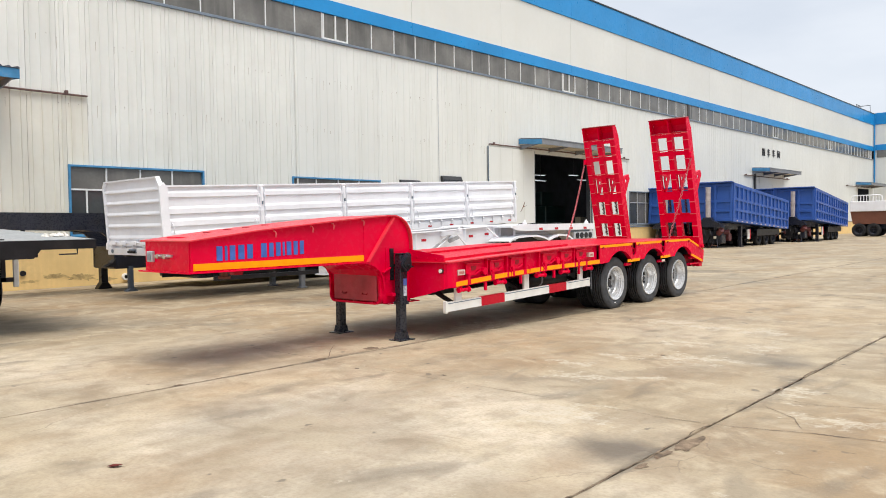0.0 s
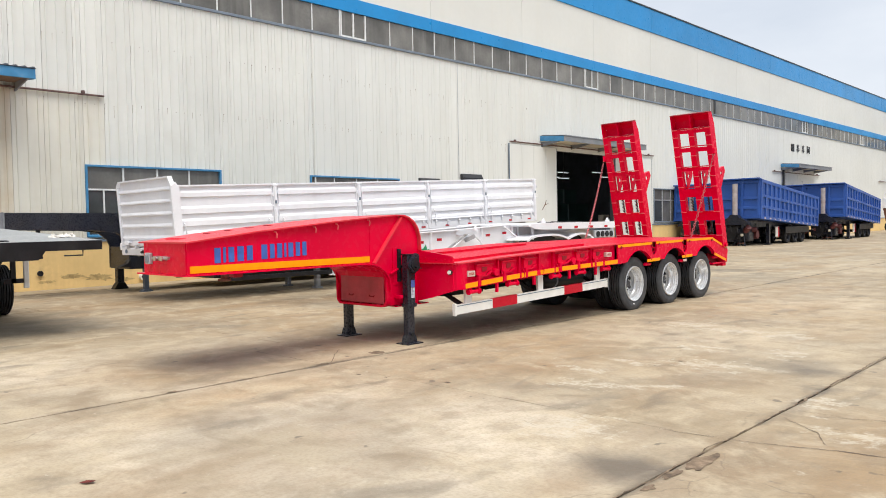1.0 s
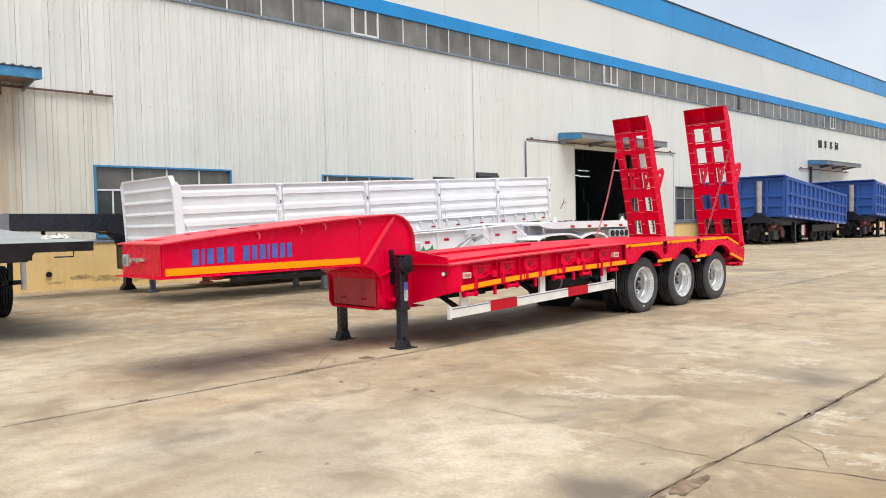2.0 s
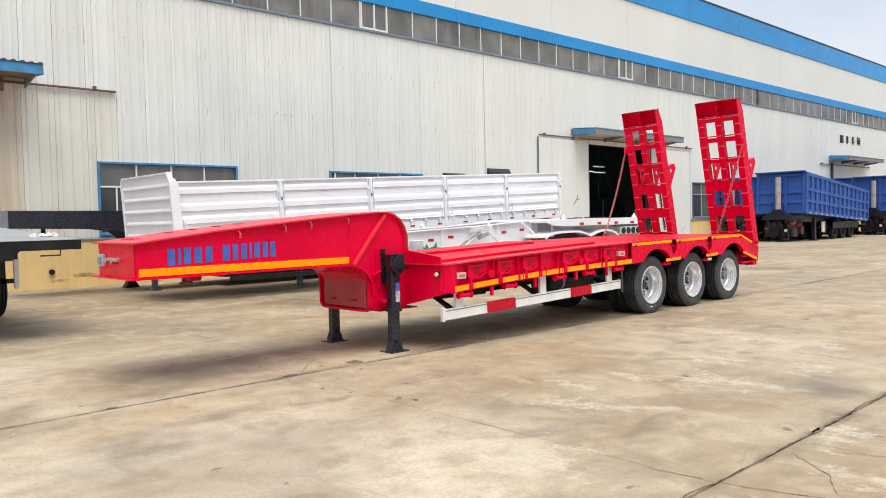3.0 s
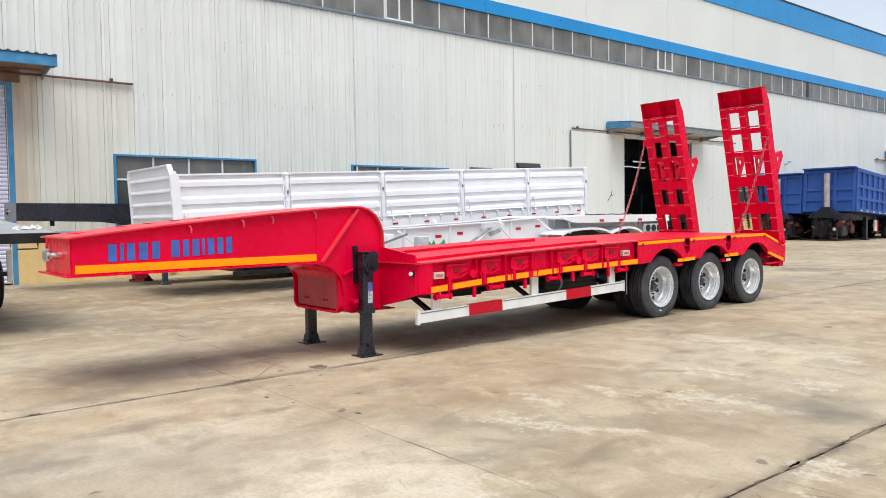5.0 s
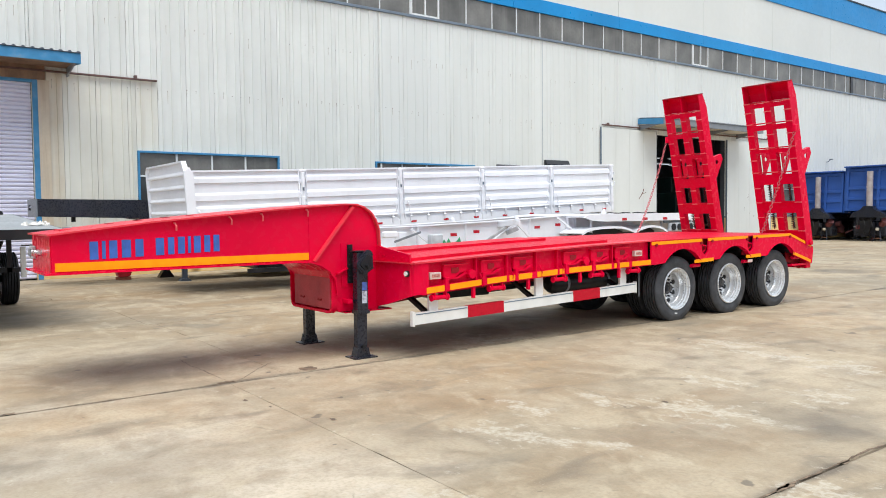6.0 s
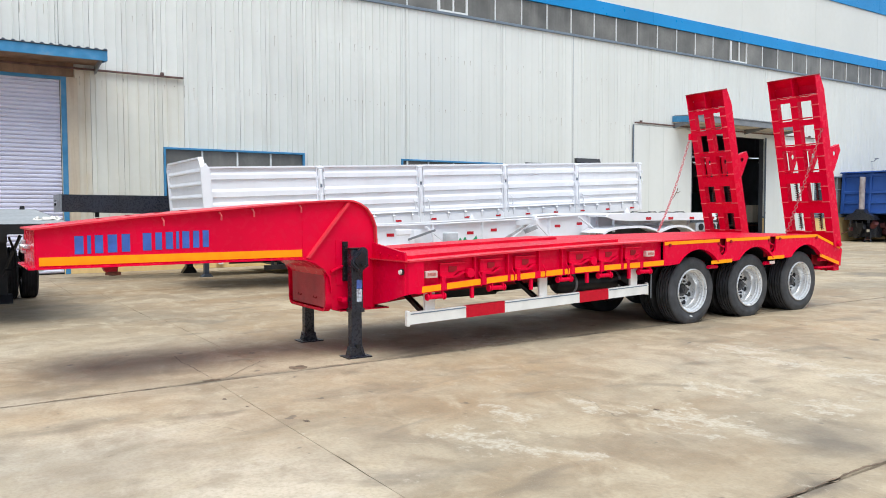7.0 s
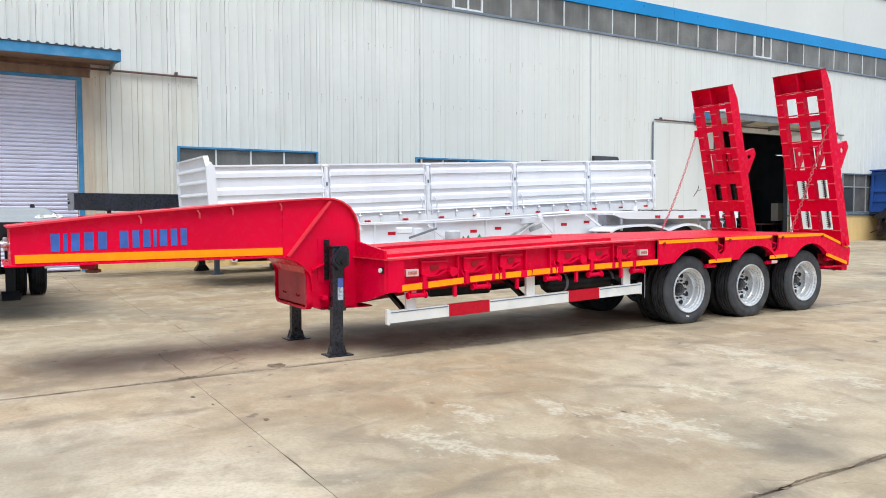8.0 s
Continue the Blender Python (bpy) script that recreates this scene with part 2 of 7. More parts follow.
    l.new(wt.outputs["Color"], wob.inputs[5])
    l.new(wob.outputs[1], vor.inputs["Vector"])
    crack = times(ranged(vor.outputs["Distance"], 0.0, 0.0028, 1, 0), ranged(noise_tex(0.9, 3.0, (1, 1, 1), 33.0), 0.55, 0.60, 0, 1))
    col = mixed(times(crack, 0.38), col, (0.09, 0.07, 0.055))
    tone = n.new("ShaderNodeHueSaturation")
    tone.inputs["Value"].default_value = 0.79
    tone.inputs["Saturation"].default_value = 1.09
    l.new(col, tone.inputs["Color"])
    l.new(tone.outputs["Color"], b.inputs["Base Color"])
    l.new(ranged(noise_tex(1.3, 6.0), 0.3, 0.7, 0.55, 0.85), b.inputs["Roughness"])
    bp = n.new("ShaderNodeBump")
    bp.inputs["Strength"].default_value = 0.5
    bp.inputs["Distance"].default_value = 0.008
    l.new(noise_tex(24.0, 9.0), bp.inputs["Height"])
    l.new(bp.outputs["Normal"], b.inputs["Normal"])
    return m


def lamp_mat(name, colour, strength):
    m = bpy.data.materials.new(name)
    m.use_nodes = True
    b = m.node_tree.nodes["Principled BSDF"]
    b.inputs["Emission Color"].default_value = (*colour, 1)
    b.inputs["Emission Strength"].default_value = strength
    return m


CONCRETE = concrete_ground()
SPALL = paint("packed_dirt", (0.185, 0.13, 0.085), 0.95, var=0.25, scale=9, bump=0.003, bscale=40, dirt=((0.33, 0.255, 0.175), 0.6, 9, 0.50))
JOINT = paint("joint_dirt", (0.17, 0.125, 0.09), 0.9, var=0.2, scale=3, bump=0.01)
RED = paint("red_gloss_paint", (0.72, 0.0, 0.037), 0.24, var=0.07, scale=0.9, spec=0.09, coat=0.03, dirt=((0.46, 0.0, 0.016), 0.40, 1.4), bump=0.0010, bscale=5)
# Darker red; puts the shade of underside and recesses into the colour
RED_DULL_SHADE = paint("dull_shaded_red", (0.27, 0.006, 0.014), 0.5, spec=0.2, var=0.08, scale=3)
GRIME_RED = paint("grimy_dark_red", (0.13, 0.030, 0.032), 0.6, var=0.2, scale=4, dirt=((0.06, 0.045, 0.04), 0.6, 4))
HATCH = paint("dusty_dark_red_panel", (0.43, 0.052, 0.070), 0.5, spec=0.3, var=0.10, scale=5, dirt=((0.42, 0.16, 0.16), 0.4, 4))
RED_DECK = paint("red_deck_plate", (0.64, 0.002, 0.028), 0.42, var=0.10, scale=2.0, spec=0.12, coat=0.0, dirt=((0.40, 0.004, 0.016), 0.5, 1.6), bump=0.0012, bscale=45)
# Pinkish base and patches paint the sky's sheen onto the flanges
RED_EDGE = paint("highlit_red_flange", (0.72, 0.035, 0.060), 0.36, var=0.10, scale=2.0, spec=0.30, dirt=((0.62, 0.14, 0.15), 0.35, 1.8), bump=0.0010, bscale=45)
# Paler red paints highlights onto the cleats and neck hooks
CLEAT = paint("highlit_red_cleat", (0.78, 0.13, 0.15), 0.4, var=0.15, scale=9)
ORANGE = paint("orange_reflective_tape", (1.0, 0.345, 0.001), 0.38, spec=0.12, var=0.05, scale=9, bump=0.0006, bscale=220)
BLUE_MARK = paint("blue_mark_paint", (0.045, 0.12, 0.46), 0.5, var=0.12, scale=8)
BLACK = paint("black_steel_paint", (0.012, 0.012, 0.015), 0.42, spec=0.3, var=0.2, scale=4, dirt=((0.10, 0.09, 0.075), 0.35, 2.5), bump=0.0006, bscale=40)
DARK_STEEL = paint("dark_grey_steel", (0.014, 0.016, 0.026), 0.30, spec=0.45, var=0.15, scale=2.5, dirt=((0.07, 0.06, 0.05), 0.35, 1.8))
RUBBER = paint("tyre_rubber", (0.058, 0.060, 0.066), 0.68, spec=0.3, var=0.2, scale=6, dirt=((0.12, 0.105, 0.09), 0.4, 3.5), bump=0.0012, bscale=70)
# Darker copy of the tyre rubber, for wheels standing in shade
RUBBER_SHADED = paint("shaded_tyre_rubber", (0.028, 0.028, 0.030), 0.75, spec=0.2, var=0.2, scale=6, dirt=((0.06, 0.052, 0.045), 0.4, 3.5))
RIM = paint("silver_rim_paint", (0.70, 0.71, 0.725), 0.30, metal=0.55, var=0.04, scale=3, dirt=((0.42, 0.40, 0.37), 0.25, 5), rough_var=0.05)
HUB = paint("dull_grey_hub", (0.085, 0.085, 0.09), 0.42, metal=0.3, var=0.15, scale=9, dirt=((0.10, 0.09, 0.08), 0.6, 9))
CYL = paint("dusty_pink_grey_cylinder", (0.40, 0.35, 0.35), 0.55, var=0.12, scale=4, dirt=((0.26, 0.12, 0.09), 0.5, 3))
WHITE = paint("white_trailer_paint", (0.825, 0.83, 0.87), 0.40, var=0.025, scale=1.5, coat=0.08, dirt=((0.66, 0.655, 0.66), 0.30, 2.2), streak=((0.68, 0.68, 0.71), 0.25, 2.4))
GUARD_WHITE = paint("white_guard_paint", (0.76, 0.75, 0.72), 0.42, var=0.04, scale=4, dirt=((0.45, 0.42, 0.37), 0.4, 5))
GUARD_RED = paint("red_reflective_film", (0.50, 0.004, 0.02), 0.35, spec=0.2, var=0.05, scale=20)
CLAD = paint("white_steel_cladding", (0.715, 0.72, 0.685), 0.5, var=0.025, scale=0.5, streak=((0.53, 0.525, 0.47), 0.42, 1.0), per_thing=0.03, dirt=((0.60, 0.59, 0.54), 0.3, 0.8))
CLAD_OLD = paint("weathered_cream_cladding", (0.70, 0.645, 0.535), 0.6, var=0.05, scale=0.6, streak=((0.44, 0.33, 0.22), 0.6, 1.6), per_thing=0.04, dirt=((0.58, 0.46, 0.32), 0.5, 1.1))
CLAD_MID = paint("yellowed_white_cladding", (0.70, 0.685, 0.615), 0.55, var=0.035, scale=0.6, streak=((0.57, 0.51, 0.41), 0.45, 1.4), per_thing=0.035, dirt=((0.63, 0.56, 0.45), 0.40, 1.0))
CLAD_FLAT = paint("white_wall_panel", (0.70, 0.71, 0.685), 0.45, var=0.02, scale=0.3, streak=((0.58, 0.58, 0.53), 0.30, 0.8), per_thing=0.015)
CREAM_TOP = paint("upper_wall_panel", (0.69, 0.695, 0.665), 0.45, var=0.02, scale=0.3, streak=((0.66, 0.64, 0.57), 0.25, 0.7), per_thing=0.012)
BLUE_TRIM = paint("blue_fascia_paint", (0.009, 0.245, 0.60), 0.38, var=0.05, scale=0.4, per_thing=0.03)
BLUE_FRAME = paint("faded_blue_frame", (0.05, 0.235, 0.46), 0.45, var=0.1, scale=3, dirt=((0.25, 0.27, 0.28), 0.5, 3))
SILL_GREY = paint("grey_blue_flashing", (0.16, 0.20, 0.25), 0.45, var=0.08, scale=2)
PLINTH = paint("yellow_plinth_render", (0.80, 0.57, 0.25), 0.75, var=0.06, scale=0.9, dirt=((0.42, 0.30, 0.14), 0.55, 0.9, 0.50), streak=((0.46, 0.33, 0.16), 0.3, 1.4), bump=0.002, bscale=30)
GLASS = paint("dusty_window_glass", (0.165, 0.16, 0.148), 0.18, var=0.16, scale=0.9, rough_var=0.06, per_thing=0.22, streak=((0.26, 0.25, 0.23), 0.5, 1.2))
GLASS_DARK = paint("dark_window_glass", (0.055, 0.06, 0.062), 0.10, var=0.15, scale=1.0, rough_var=0.04)
WHITE_FRAME = paint("white_aluminium_frame", (0.72, 0.73, 0.73), 0.4, var=0.04, scale=3)
SHUTTER = paint("lavender_white_shutter", (0.70, 0.69, 0.83), 0.42, var=0.03, scale=1.5, per_thing=0.03, dirt=((0.45, 0.44, 0.5), 0.35, 1.2))
CANOPY = paint("grey_canopy_sheet", (0.22, 0.235, 0.26), 0.5, var=0.1, scale=2, dirt=((0.16, 0.11, 0.08), 0.4, 2))
RUST_RAIL = paint("rusty_brown_rail", (0.15, 0.085, 0.075), 0.6, var=0.2, scale=5)
DUMP_BLUE = paint("blue_dump_body_paint", (0.032, 0.095, 0.36), 0.42, spec=0.3, var=0.07, scale=0.9, dirt=((0.05, 0.09, 0.26), 0.5, 1.1))
RUST = paint("rusty_steel", (0.17, 0.075, 0.05), 0.75, var=0.2, scale=2.5, dirt=((0.07, 0.05, 0.04), 0.6, 3))
CANOPY_DARK = paint("dark_blue_grey_sheet", (0.055, 0.072, 0.10), 0.5, var=0.12, scale=3)
RUST_WALL = paint("rust_stained_flashing", (0.27, 0.165, 0.105), 0.65, var=0.15, scale=2.5, streak=((0.13, 0.07, 0.045), 0.6, 2.5))
TAN_WALL = paint("tan_stained_cladding", (0.60, 0.51, 0.39), 0.65, var=0.06, scale=1.2, streak=((0.34, 0.215, 0.13), 0.7, 2.2), dirt=((0.50, 0.39, 0.27), 0.5, 1.2))
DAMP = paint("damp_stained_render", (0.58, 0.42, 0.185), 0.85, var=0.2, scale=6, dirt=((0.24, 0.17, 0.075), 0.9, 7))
CANOPY_PALE = paint("pale_grey_box", (0.52, 0.54, 0.57), 0.5, var=0.08, scale=5)
CHROME = paint("bare_steel", (0.55, 0.55, 0.56), 0.3, metal=0.9, var=0.08, scale=8)
GALV = paint("dull_galvanised_steel", (0.46, 0.47, 0.49), 0.5, metal=0.25, var=0.12, scale=9)
CHAIN = paint("worn_pink_red_chain", (0.52, 0.13, 0.15), 0.45, metal=0.3, var=0.2, scale=30)
GREY_DECK = paint("grey_flatbed_plate", (0.30, 0.315, 0.325), 0.5, var=0.06, scale=1.2, dirt=((0.40, 0.37, 0.32), 0.4, 1.5), bump=0.001, bscale=60)
REFL_WHITE = paint("white_reflector", (0.66, 0.50, 0.46), 0.3, var=0.05, scale=30)
LENS_WHITE = paint("white_lamp_lens", (0.80, 0.76, 0.72), 0.2, var=0.05, scale=30)
REFL_PINK = paint("pinkish_reflector_lens", (0.55, 0.20, 0.17), 0.25, var=0.25, scale=40)
REFL_RED = paint("red_reflector", (0.50, 0.015, 0.03), 0.25, var=0.05, scale=30)
STICKER = paint("blue_white_sticker", (0.55, 0.60, 0.72), 0.4, var=0.3, scale=25)
STICKER_BLUE = paint("blue_sticker", (0.08, 0.14, 0.45), 0.4, var=0.1, scale=25)
# Near-black base puts the hall's indoor gloom into the colour
INSIDE = paint("gloom_workshop_wall", (0.055, 0.06, 0.07), 0.8, var=0.15, scale=0.8)
MACHINE = paint("green_machine_paint", (0.018, 0.05, 0.048), 0.45, var=0.12, scale=2)
GREEN = paint("green_mark_paint", (0.03, 0.30, 0.12), 0.5, var=0.1, scale=5)
DRY_LEAF = paint("dry_leaf_skin", (0.22, 0.045, 0.035), 0.7, var=0.3, scale=30)
STAIN = paint("faint_rust_run", (0.47, 0.43, 0.36), 0.6, var=0.2, scale=9)
SIGN_BLACK = paint("dark_sign_metal", (0.03, 0.03, 0.033), 0.4, var=0.1, scale=4)
RAG = paint("crumpled_white_sheet", (0.70, 0.67, 0.62), 0.7, var=0.12, scale=6)
SHIPBROWN = paint("brown_dump_body", (0.16, 0.055, 0.03), 0.6, var=0.12, scale=1.0)
ROOF = paint("grey_roof_sheet", (0.30, 0.31, 0.32), 0.5, var=0.05, scale=0.5)
TUBE = lamp_mat("workshop_tube_light", (0.9, 0.95, 1.0), 0.7)


# ---- mesh helpers ----
def box(bm, x0, x1, y0, y1, z0, z1, bevel=0.0):
    vs = [bm.verts.new((x, y, z)) for x in (x0, x1) for y in (y0, y1) for z in (z0, z1)]
    fs = [bm.faces.new([vs[i] for i in f]) for f in ((0, 1, 3, 2), (4, 6, 7, 5), (0, 4, 5, 1), (2, 3, 7, 6), (0, 2, 6, 4), (1, 5, 7, 3))]
    if bevel:
        es = list({e for f in fs for e in f.edges})
        bmesh.ops.bevel(bm, geom=es, offset=bevel, segments=1, affect="EDGES", profile=0.7)
    return bm


def prism(bm, poly, a0, a1, axis="x"):
    """A polygon drawn out between a0 and a1. axis x: points are (y, z); axis y: (x, z); axis z: (x, y)."""
    put = {"x": lambda p, a: (a, p[0], p[1]), "y": lambda p, a: (p[0], a, p[1]), "z": lambda p, a: (p[0], p[1], a)}[axis]
    lo = [bm.verts.new(put(p, a0)) for p in poly]
    hi = [bm.verts.new(put(p, a1)) for p in poly]
    k = len(poly)
    bm.faces.new(lo)
    bm.faces.new(hi[::-1])
    for i in range(k):
        bm.faces.new((lo[i], hi[i], hi[(i + 1) % k], lo[(i + 1) % k]))
    bmesh.ops.recalc_face_normals(bm, faces=bm.faces[:])
    return bm


def ribbon(bm, pts, thick, a0, a1, axis="x"):
    """A bent plate: a polyline given a thickness to its left side, drawn out between a0 and a1."""
    out = []
    for i, p in enumerate(pts):
        q0, q1 = pts[max(0, i - 1)], pts[min(len(pts) - 1, i + 1)]
        d = Vector((q1[0] - q0[0], q1[1] - q0[1])).normalized()
        out.append((p[0] - d.y * thick, p[1] + d.x * thick))
    put = {"x": lambda p, a: (a, p[0], p[1]), "y": lambda p, a: (p[0], a, p[1]), "z": lambda p, a: (p[0], p[1], a)}[axis]
    rows = [[bm.verts.new(put(p, a)) for p in row] for row in (pts, out) for a in (a0, a1)]
    k = len(pts)
    for i in range(k - 1):
        a, b, c, d = rows
        bm.faces.new((a[i], a[i + 1], b[i + 1], b[i]))
        bm.faces.new((c[i], d[i], d[i + 1], c[i + 1]))
        bm.faces.new((a[i], c[i], c[i + 1], a[i + 1]))
        bm.faces.new((b[i], b[i + 1], d[i + 1], d[i]))
    for i in (0, k - 1):
        bm.faces.new([r[i] for r in (rows[0], rows[1], rows[3], rows[2])])
    bmesh.ops.recalc_face_normals(bm, faces=bm.faces[:])
    return bm


def rod(bm, p0, p1, r, seg=10, r1=None):
    p0, p1 = Vector(p0), Vector(p1)
    d = p1 - p0
    m = Matrix.Translation((p0 + p1) / 2) @ d.to_track_quat("Z", "Y").to_matrix().to_4x4()
    bmesh.ops.create_cone(bm, cap_ends=True, segments=seg, radius1=r, radius2=r if r1 is None else r1, depth=d.length, matrix=m)
    return bm


def bar(bm, p0, p1, w, h):
    """A square bar between two points."""
    p0, p1 = Vector(p0), Vector(p1)
    d = p1 - p0
    q = d.to_track_quat("Z", "Y").to_matrix()
    ex, ey = q @ Vector((w / 2, 0, 0)), q @ Vector((0, h / 2, 0))
    lo = [bm.verts.new(p0 + sx * ex + sy * ey) for sx, sy in ((-1, -1), (1, -1), (1, 1), (-1, 1))]
    hi = [bm.verts.new(p1 + sx * ex + sy * ey) for sx, sy in ((-1, -1), (1, -1), (1, 1), (-1, 1))]
    bm.faces.new(lo[::-1])
    bm.faces.new(hi)
    for i in range(4):
        bm.faces.new((lo[i], lo[(i + 1) % 4], hi[(i + 1) % 4], hi[i]))
    return bm


def revolve(bm, prof, centre, axis="x", seg=40, closed=True):
    """A profile of (along the axis, radius) turned round an axis through centre."""
    rings = []
    for k in range(seg):
        a = 2 * math.pi * k / seg
        ca, sa = math.cos(a), math.sin(a)
        rings.append([bm.verts.new((centre[0] + u, centre[1] + r * ca, centre[2] + r * sa) if axis == "x" else
                                   (centre[0] + r * ca, centre[1] + u, centre[2] + r * sa)) for u, r in prof])
    n = len(prof)
    for k in range(seg):
        a, b = rings[k], rings[(k + 1) % seg]
        for i in range(n if closed else n - 1):
            bm.faces.new((a[i], a[(i + 1) % n], b[(i + 1) % n], b[i]))
    bmesh.ops.recalc_face_normals(bm, faces=bm.faces[:])
    return bm


def pipe(bm, pts, r, seg=8):
    """A round pipe along a polyline."""
    rings = []
    for i, p in enumerate(pts):
        d = (Vector(pts[min(i + 1, len(pts) - 1)]) - Vector(pts[max(i - 1, 0)])).normalized()
        q = d.to_track_quat("Z", "Y").to_matrix()
        rings.append([bm.verts.new(Vector(p) + q @ Vector((r * math.cos(2 * math.pi * k / seg), r * math.sin(2 * math.pi * k / seg), 0))) for k in range(seg)])
    for a, b in zip(rings, rings[1:]):
        for k in range(seg):
            bm.faces.new((a[k], a[(k + 1) % seg], b[(k + 1) % seg], b[k]))
    bm.faces.new(rings[0][::-1])
    bm.faces.new(rings[-1])
    bmesh.ops.recalc_face_normals(bm, faces=bm.faces[:])
    return bm


def B():
    return bmesh.new()


def mesh_of(name, bm, material, smooth=False):
    me = bpy.data.meshes.new(name)
    bm.to_mesh(me)
    bm.free()
    me.materials.append(material)
    if smooth:
        me.shade_smooth()
        me.set_sharp_from_angle(angle=radians(35))
    return me


def thing(name, at, label, category, group="", kind=""):
    ob = new(name)
    ob.empty_display_size = 0.3
    ob.location = at
    return tagged(ob, label, category, group, kind)


def part(name, bm, material, parent, label="", smooth=False, at=None, m=None):
    """Links a bmesh, drawn at its place in the world, as one mesh under a thing or a part."""
    if m is not None:
        bm.transform(m)
    me = bm if isinstance(bm, bpy.types.Mesh) else mesh_of(name, bm, material, smooth)
    ob = new(name, me)
    ob.parent = parent
    if parent is not None and parent.type == "EMPTY":
        ob.matrix_parent_inverse = Matrix.Translation(-parent.location)
    if label:
        ob["label"] = label
    return ob


def solo(name, bm, material, label, category, kind="", group="", smooth=False):
    return tagged(new(name, mesh_of(name, bm, material, smooth)), label, category, group, kind)


def line_at(points, y):
    for (y0, z0), (y1, z1) in zip(points, points[1:]):
        if y <= y1:
            return z0 + (z1 - z0) * (y - y0) / (y1 - y0)
    return points[-1][1]


# ---- the yard ----
bm = B()
box(bm, -600, 900, -600, 1500, -0.6, -0.013)
solo("ground", bm, JOINT, "bare dirt under the concrete yard", "ground", "structure")
pave = tagged(new("pavement", mesh_of("pavement", box(B(), -22.26, -20.9, -30, 102, -0.3, 0.004), CONCRETE)),
              "worn beige concrete yard of cast slabs with open joints", "pavement", "", "structure")

# ---- the workshop hall ----
WX = -22.32
Z_SILL, Z_HEAD, Z_BAND, Z_UP, Z_TOP = 8.60, 9.60, 10.12, 12.66, 14.0
Y_NEAR, Y_FAR = -32.0, 102.4
OPENINGS = [(1.60, 6.62, 0.0, 5.20), (9.22, 13.50, 1.44, 3.49), (17.02, 21.38, 1.44, 3.44), (32.05, 37.58, 0.0, 5.15),
            (42.00, 46.40, 1.46, 3.48), (63.00, 66.90, 0.0, 4.50), (95.0, 100.0, 0.0, 5.0)]


def free_spans(y, z0, z1):
    """The stretches between z0 and z1 that no opening takes at y."""
    spans = [(z0, z1)]
    for a, b, c, d in OPENINGS:
        if a < y < b:
            out = []
            for s0, s1 in spans:
                if d <= s0 or c >= s1:
                    out.append((s0, s1))
                else:
                    if c > s0:
                        out.append((s0, c))
                    if d < s1:
                        out.append((d, s1))
            spans = out
    return spans


edges = sorted({Y_NEAR, Y_FAR, *[e for o in OPENINGS for e in o[:2]]})
bm = B()
for a, b in zip(edges, edges[1:]):
    for s0, s1 in free_spans((a + b) / 2, 0.0, Z_SILL):
        box(bm, WX - 0.28, WX - 0.045, a, b, s0, s1)
box(bm, WX - 0.28, WX - 0.045, Y_NEAR, Y_FAR, Z_HEAD, Z_TOP - 0.05)
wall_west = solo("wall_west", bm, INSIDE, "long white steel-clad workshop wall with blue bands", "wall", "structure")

# other walls and the roof close the hall; the wing stands across its far end
bm = B()
box(bm, -62.0, -61.7, Y_NEAR, 130, 0, Z_TOP - 0.3)
box(bm, -61.7, WX - 0.28, Y_NEAR, Y_NEAR + 0.3, 0, Z_TOP - 0.3)
box(bm, -61.7, WX - 0.28, 129.7, 130, 0, Z_TOP - 0.3)
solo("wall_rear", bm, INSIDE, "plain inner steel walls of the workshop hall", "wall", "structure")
bm = B()
box(bm, -62.2, WX - 0.30, Y_NEAR - 0.1, 130, Z_TOP - 0.28, Z_TOP - 0.08)
solo("ceiling", bm, ROOF, "flat grey sheet roof of the workshop hall", "roof", "structure")
bm = B()
box(bm, -61.7, WX - 0.30, Y_NEAR + 0.3, 129.7, -0.2, 0.06)
solo("floor", bm, INSIDE, "concrete workshop floor with the gloom put into its colour", "floor", "structure")

# plinth
bm = B()
for a, b in zip(edges, edges[1:]):
    if any(o[0] < (a + b) / 2 < o[1] and o[2] < 0.5 for o in OPENINGS):
        continue
    box(bm, WX - 0.04, WX + 0.05, a, b, 0.0, 1.285)
plinth = solo("plinth", bm, PLINTH, "low yellow rendered plinth with damp stains", "wall base", "structure")
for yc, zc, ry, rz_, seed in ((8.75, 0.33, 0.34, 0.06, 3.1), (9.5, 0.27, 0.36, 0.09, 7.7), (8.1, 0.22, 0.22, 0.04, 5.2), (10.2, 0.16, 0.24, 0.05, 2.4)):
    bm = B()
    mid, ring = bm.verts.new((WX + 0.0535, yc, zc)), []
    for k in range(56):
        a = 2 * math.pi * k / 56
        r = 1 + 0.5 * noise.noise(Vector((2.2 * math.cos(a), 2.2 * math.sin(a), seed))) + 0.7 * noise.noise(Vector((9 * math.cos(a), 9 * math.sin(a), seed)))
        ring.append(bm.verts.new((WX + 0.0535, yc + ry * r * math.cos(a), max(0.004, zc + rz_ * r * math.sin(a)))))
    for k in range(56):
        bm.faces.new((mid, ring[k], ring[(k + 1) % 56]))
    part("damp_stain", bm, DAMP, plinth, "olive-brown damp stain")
bm = B()
for a, b in zip(edges, edges[1:]):
    if any(o[0] < (a + b) / 2 < o[1] and o[2] < 0.5 for o in OPENINGS):
        continue
    prism(bm, [(WX - 0.045, 1.285), (WX + 0.09, 1.285), (WX + 0.09, 1.325), (WX - 0.045, 1.39)], a, b, "y")
part("flashing", bm, SILL_GREY, plinth, "grey-blue drip flashing on top")
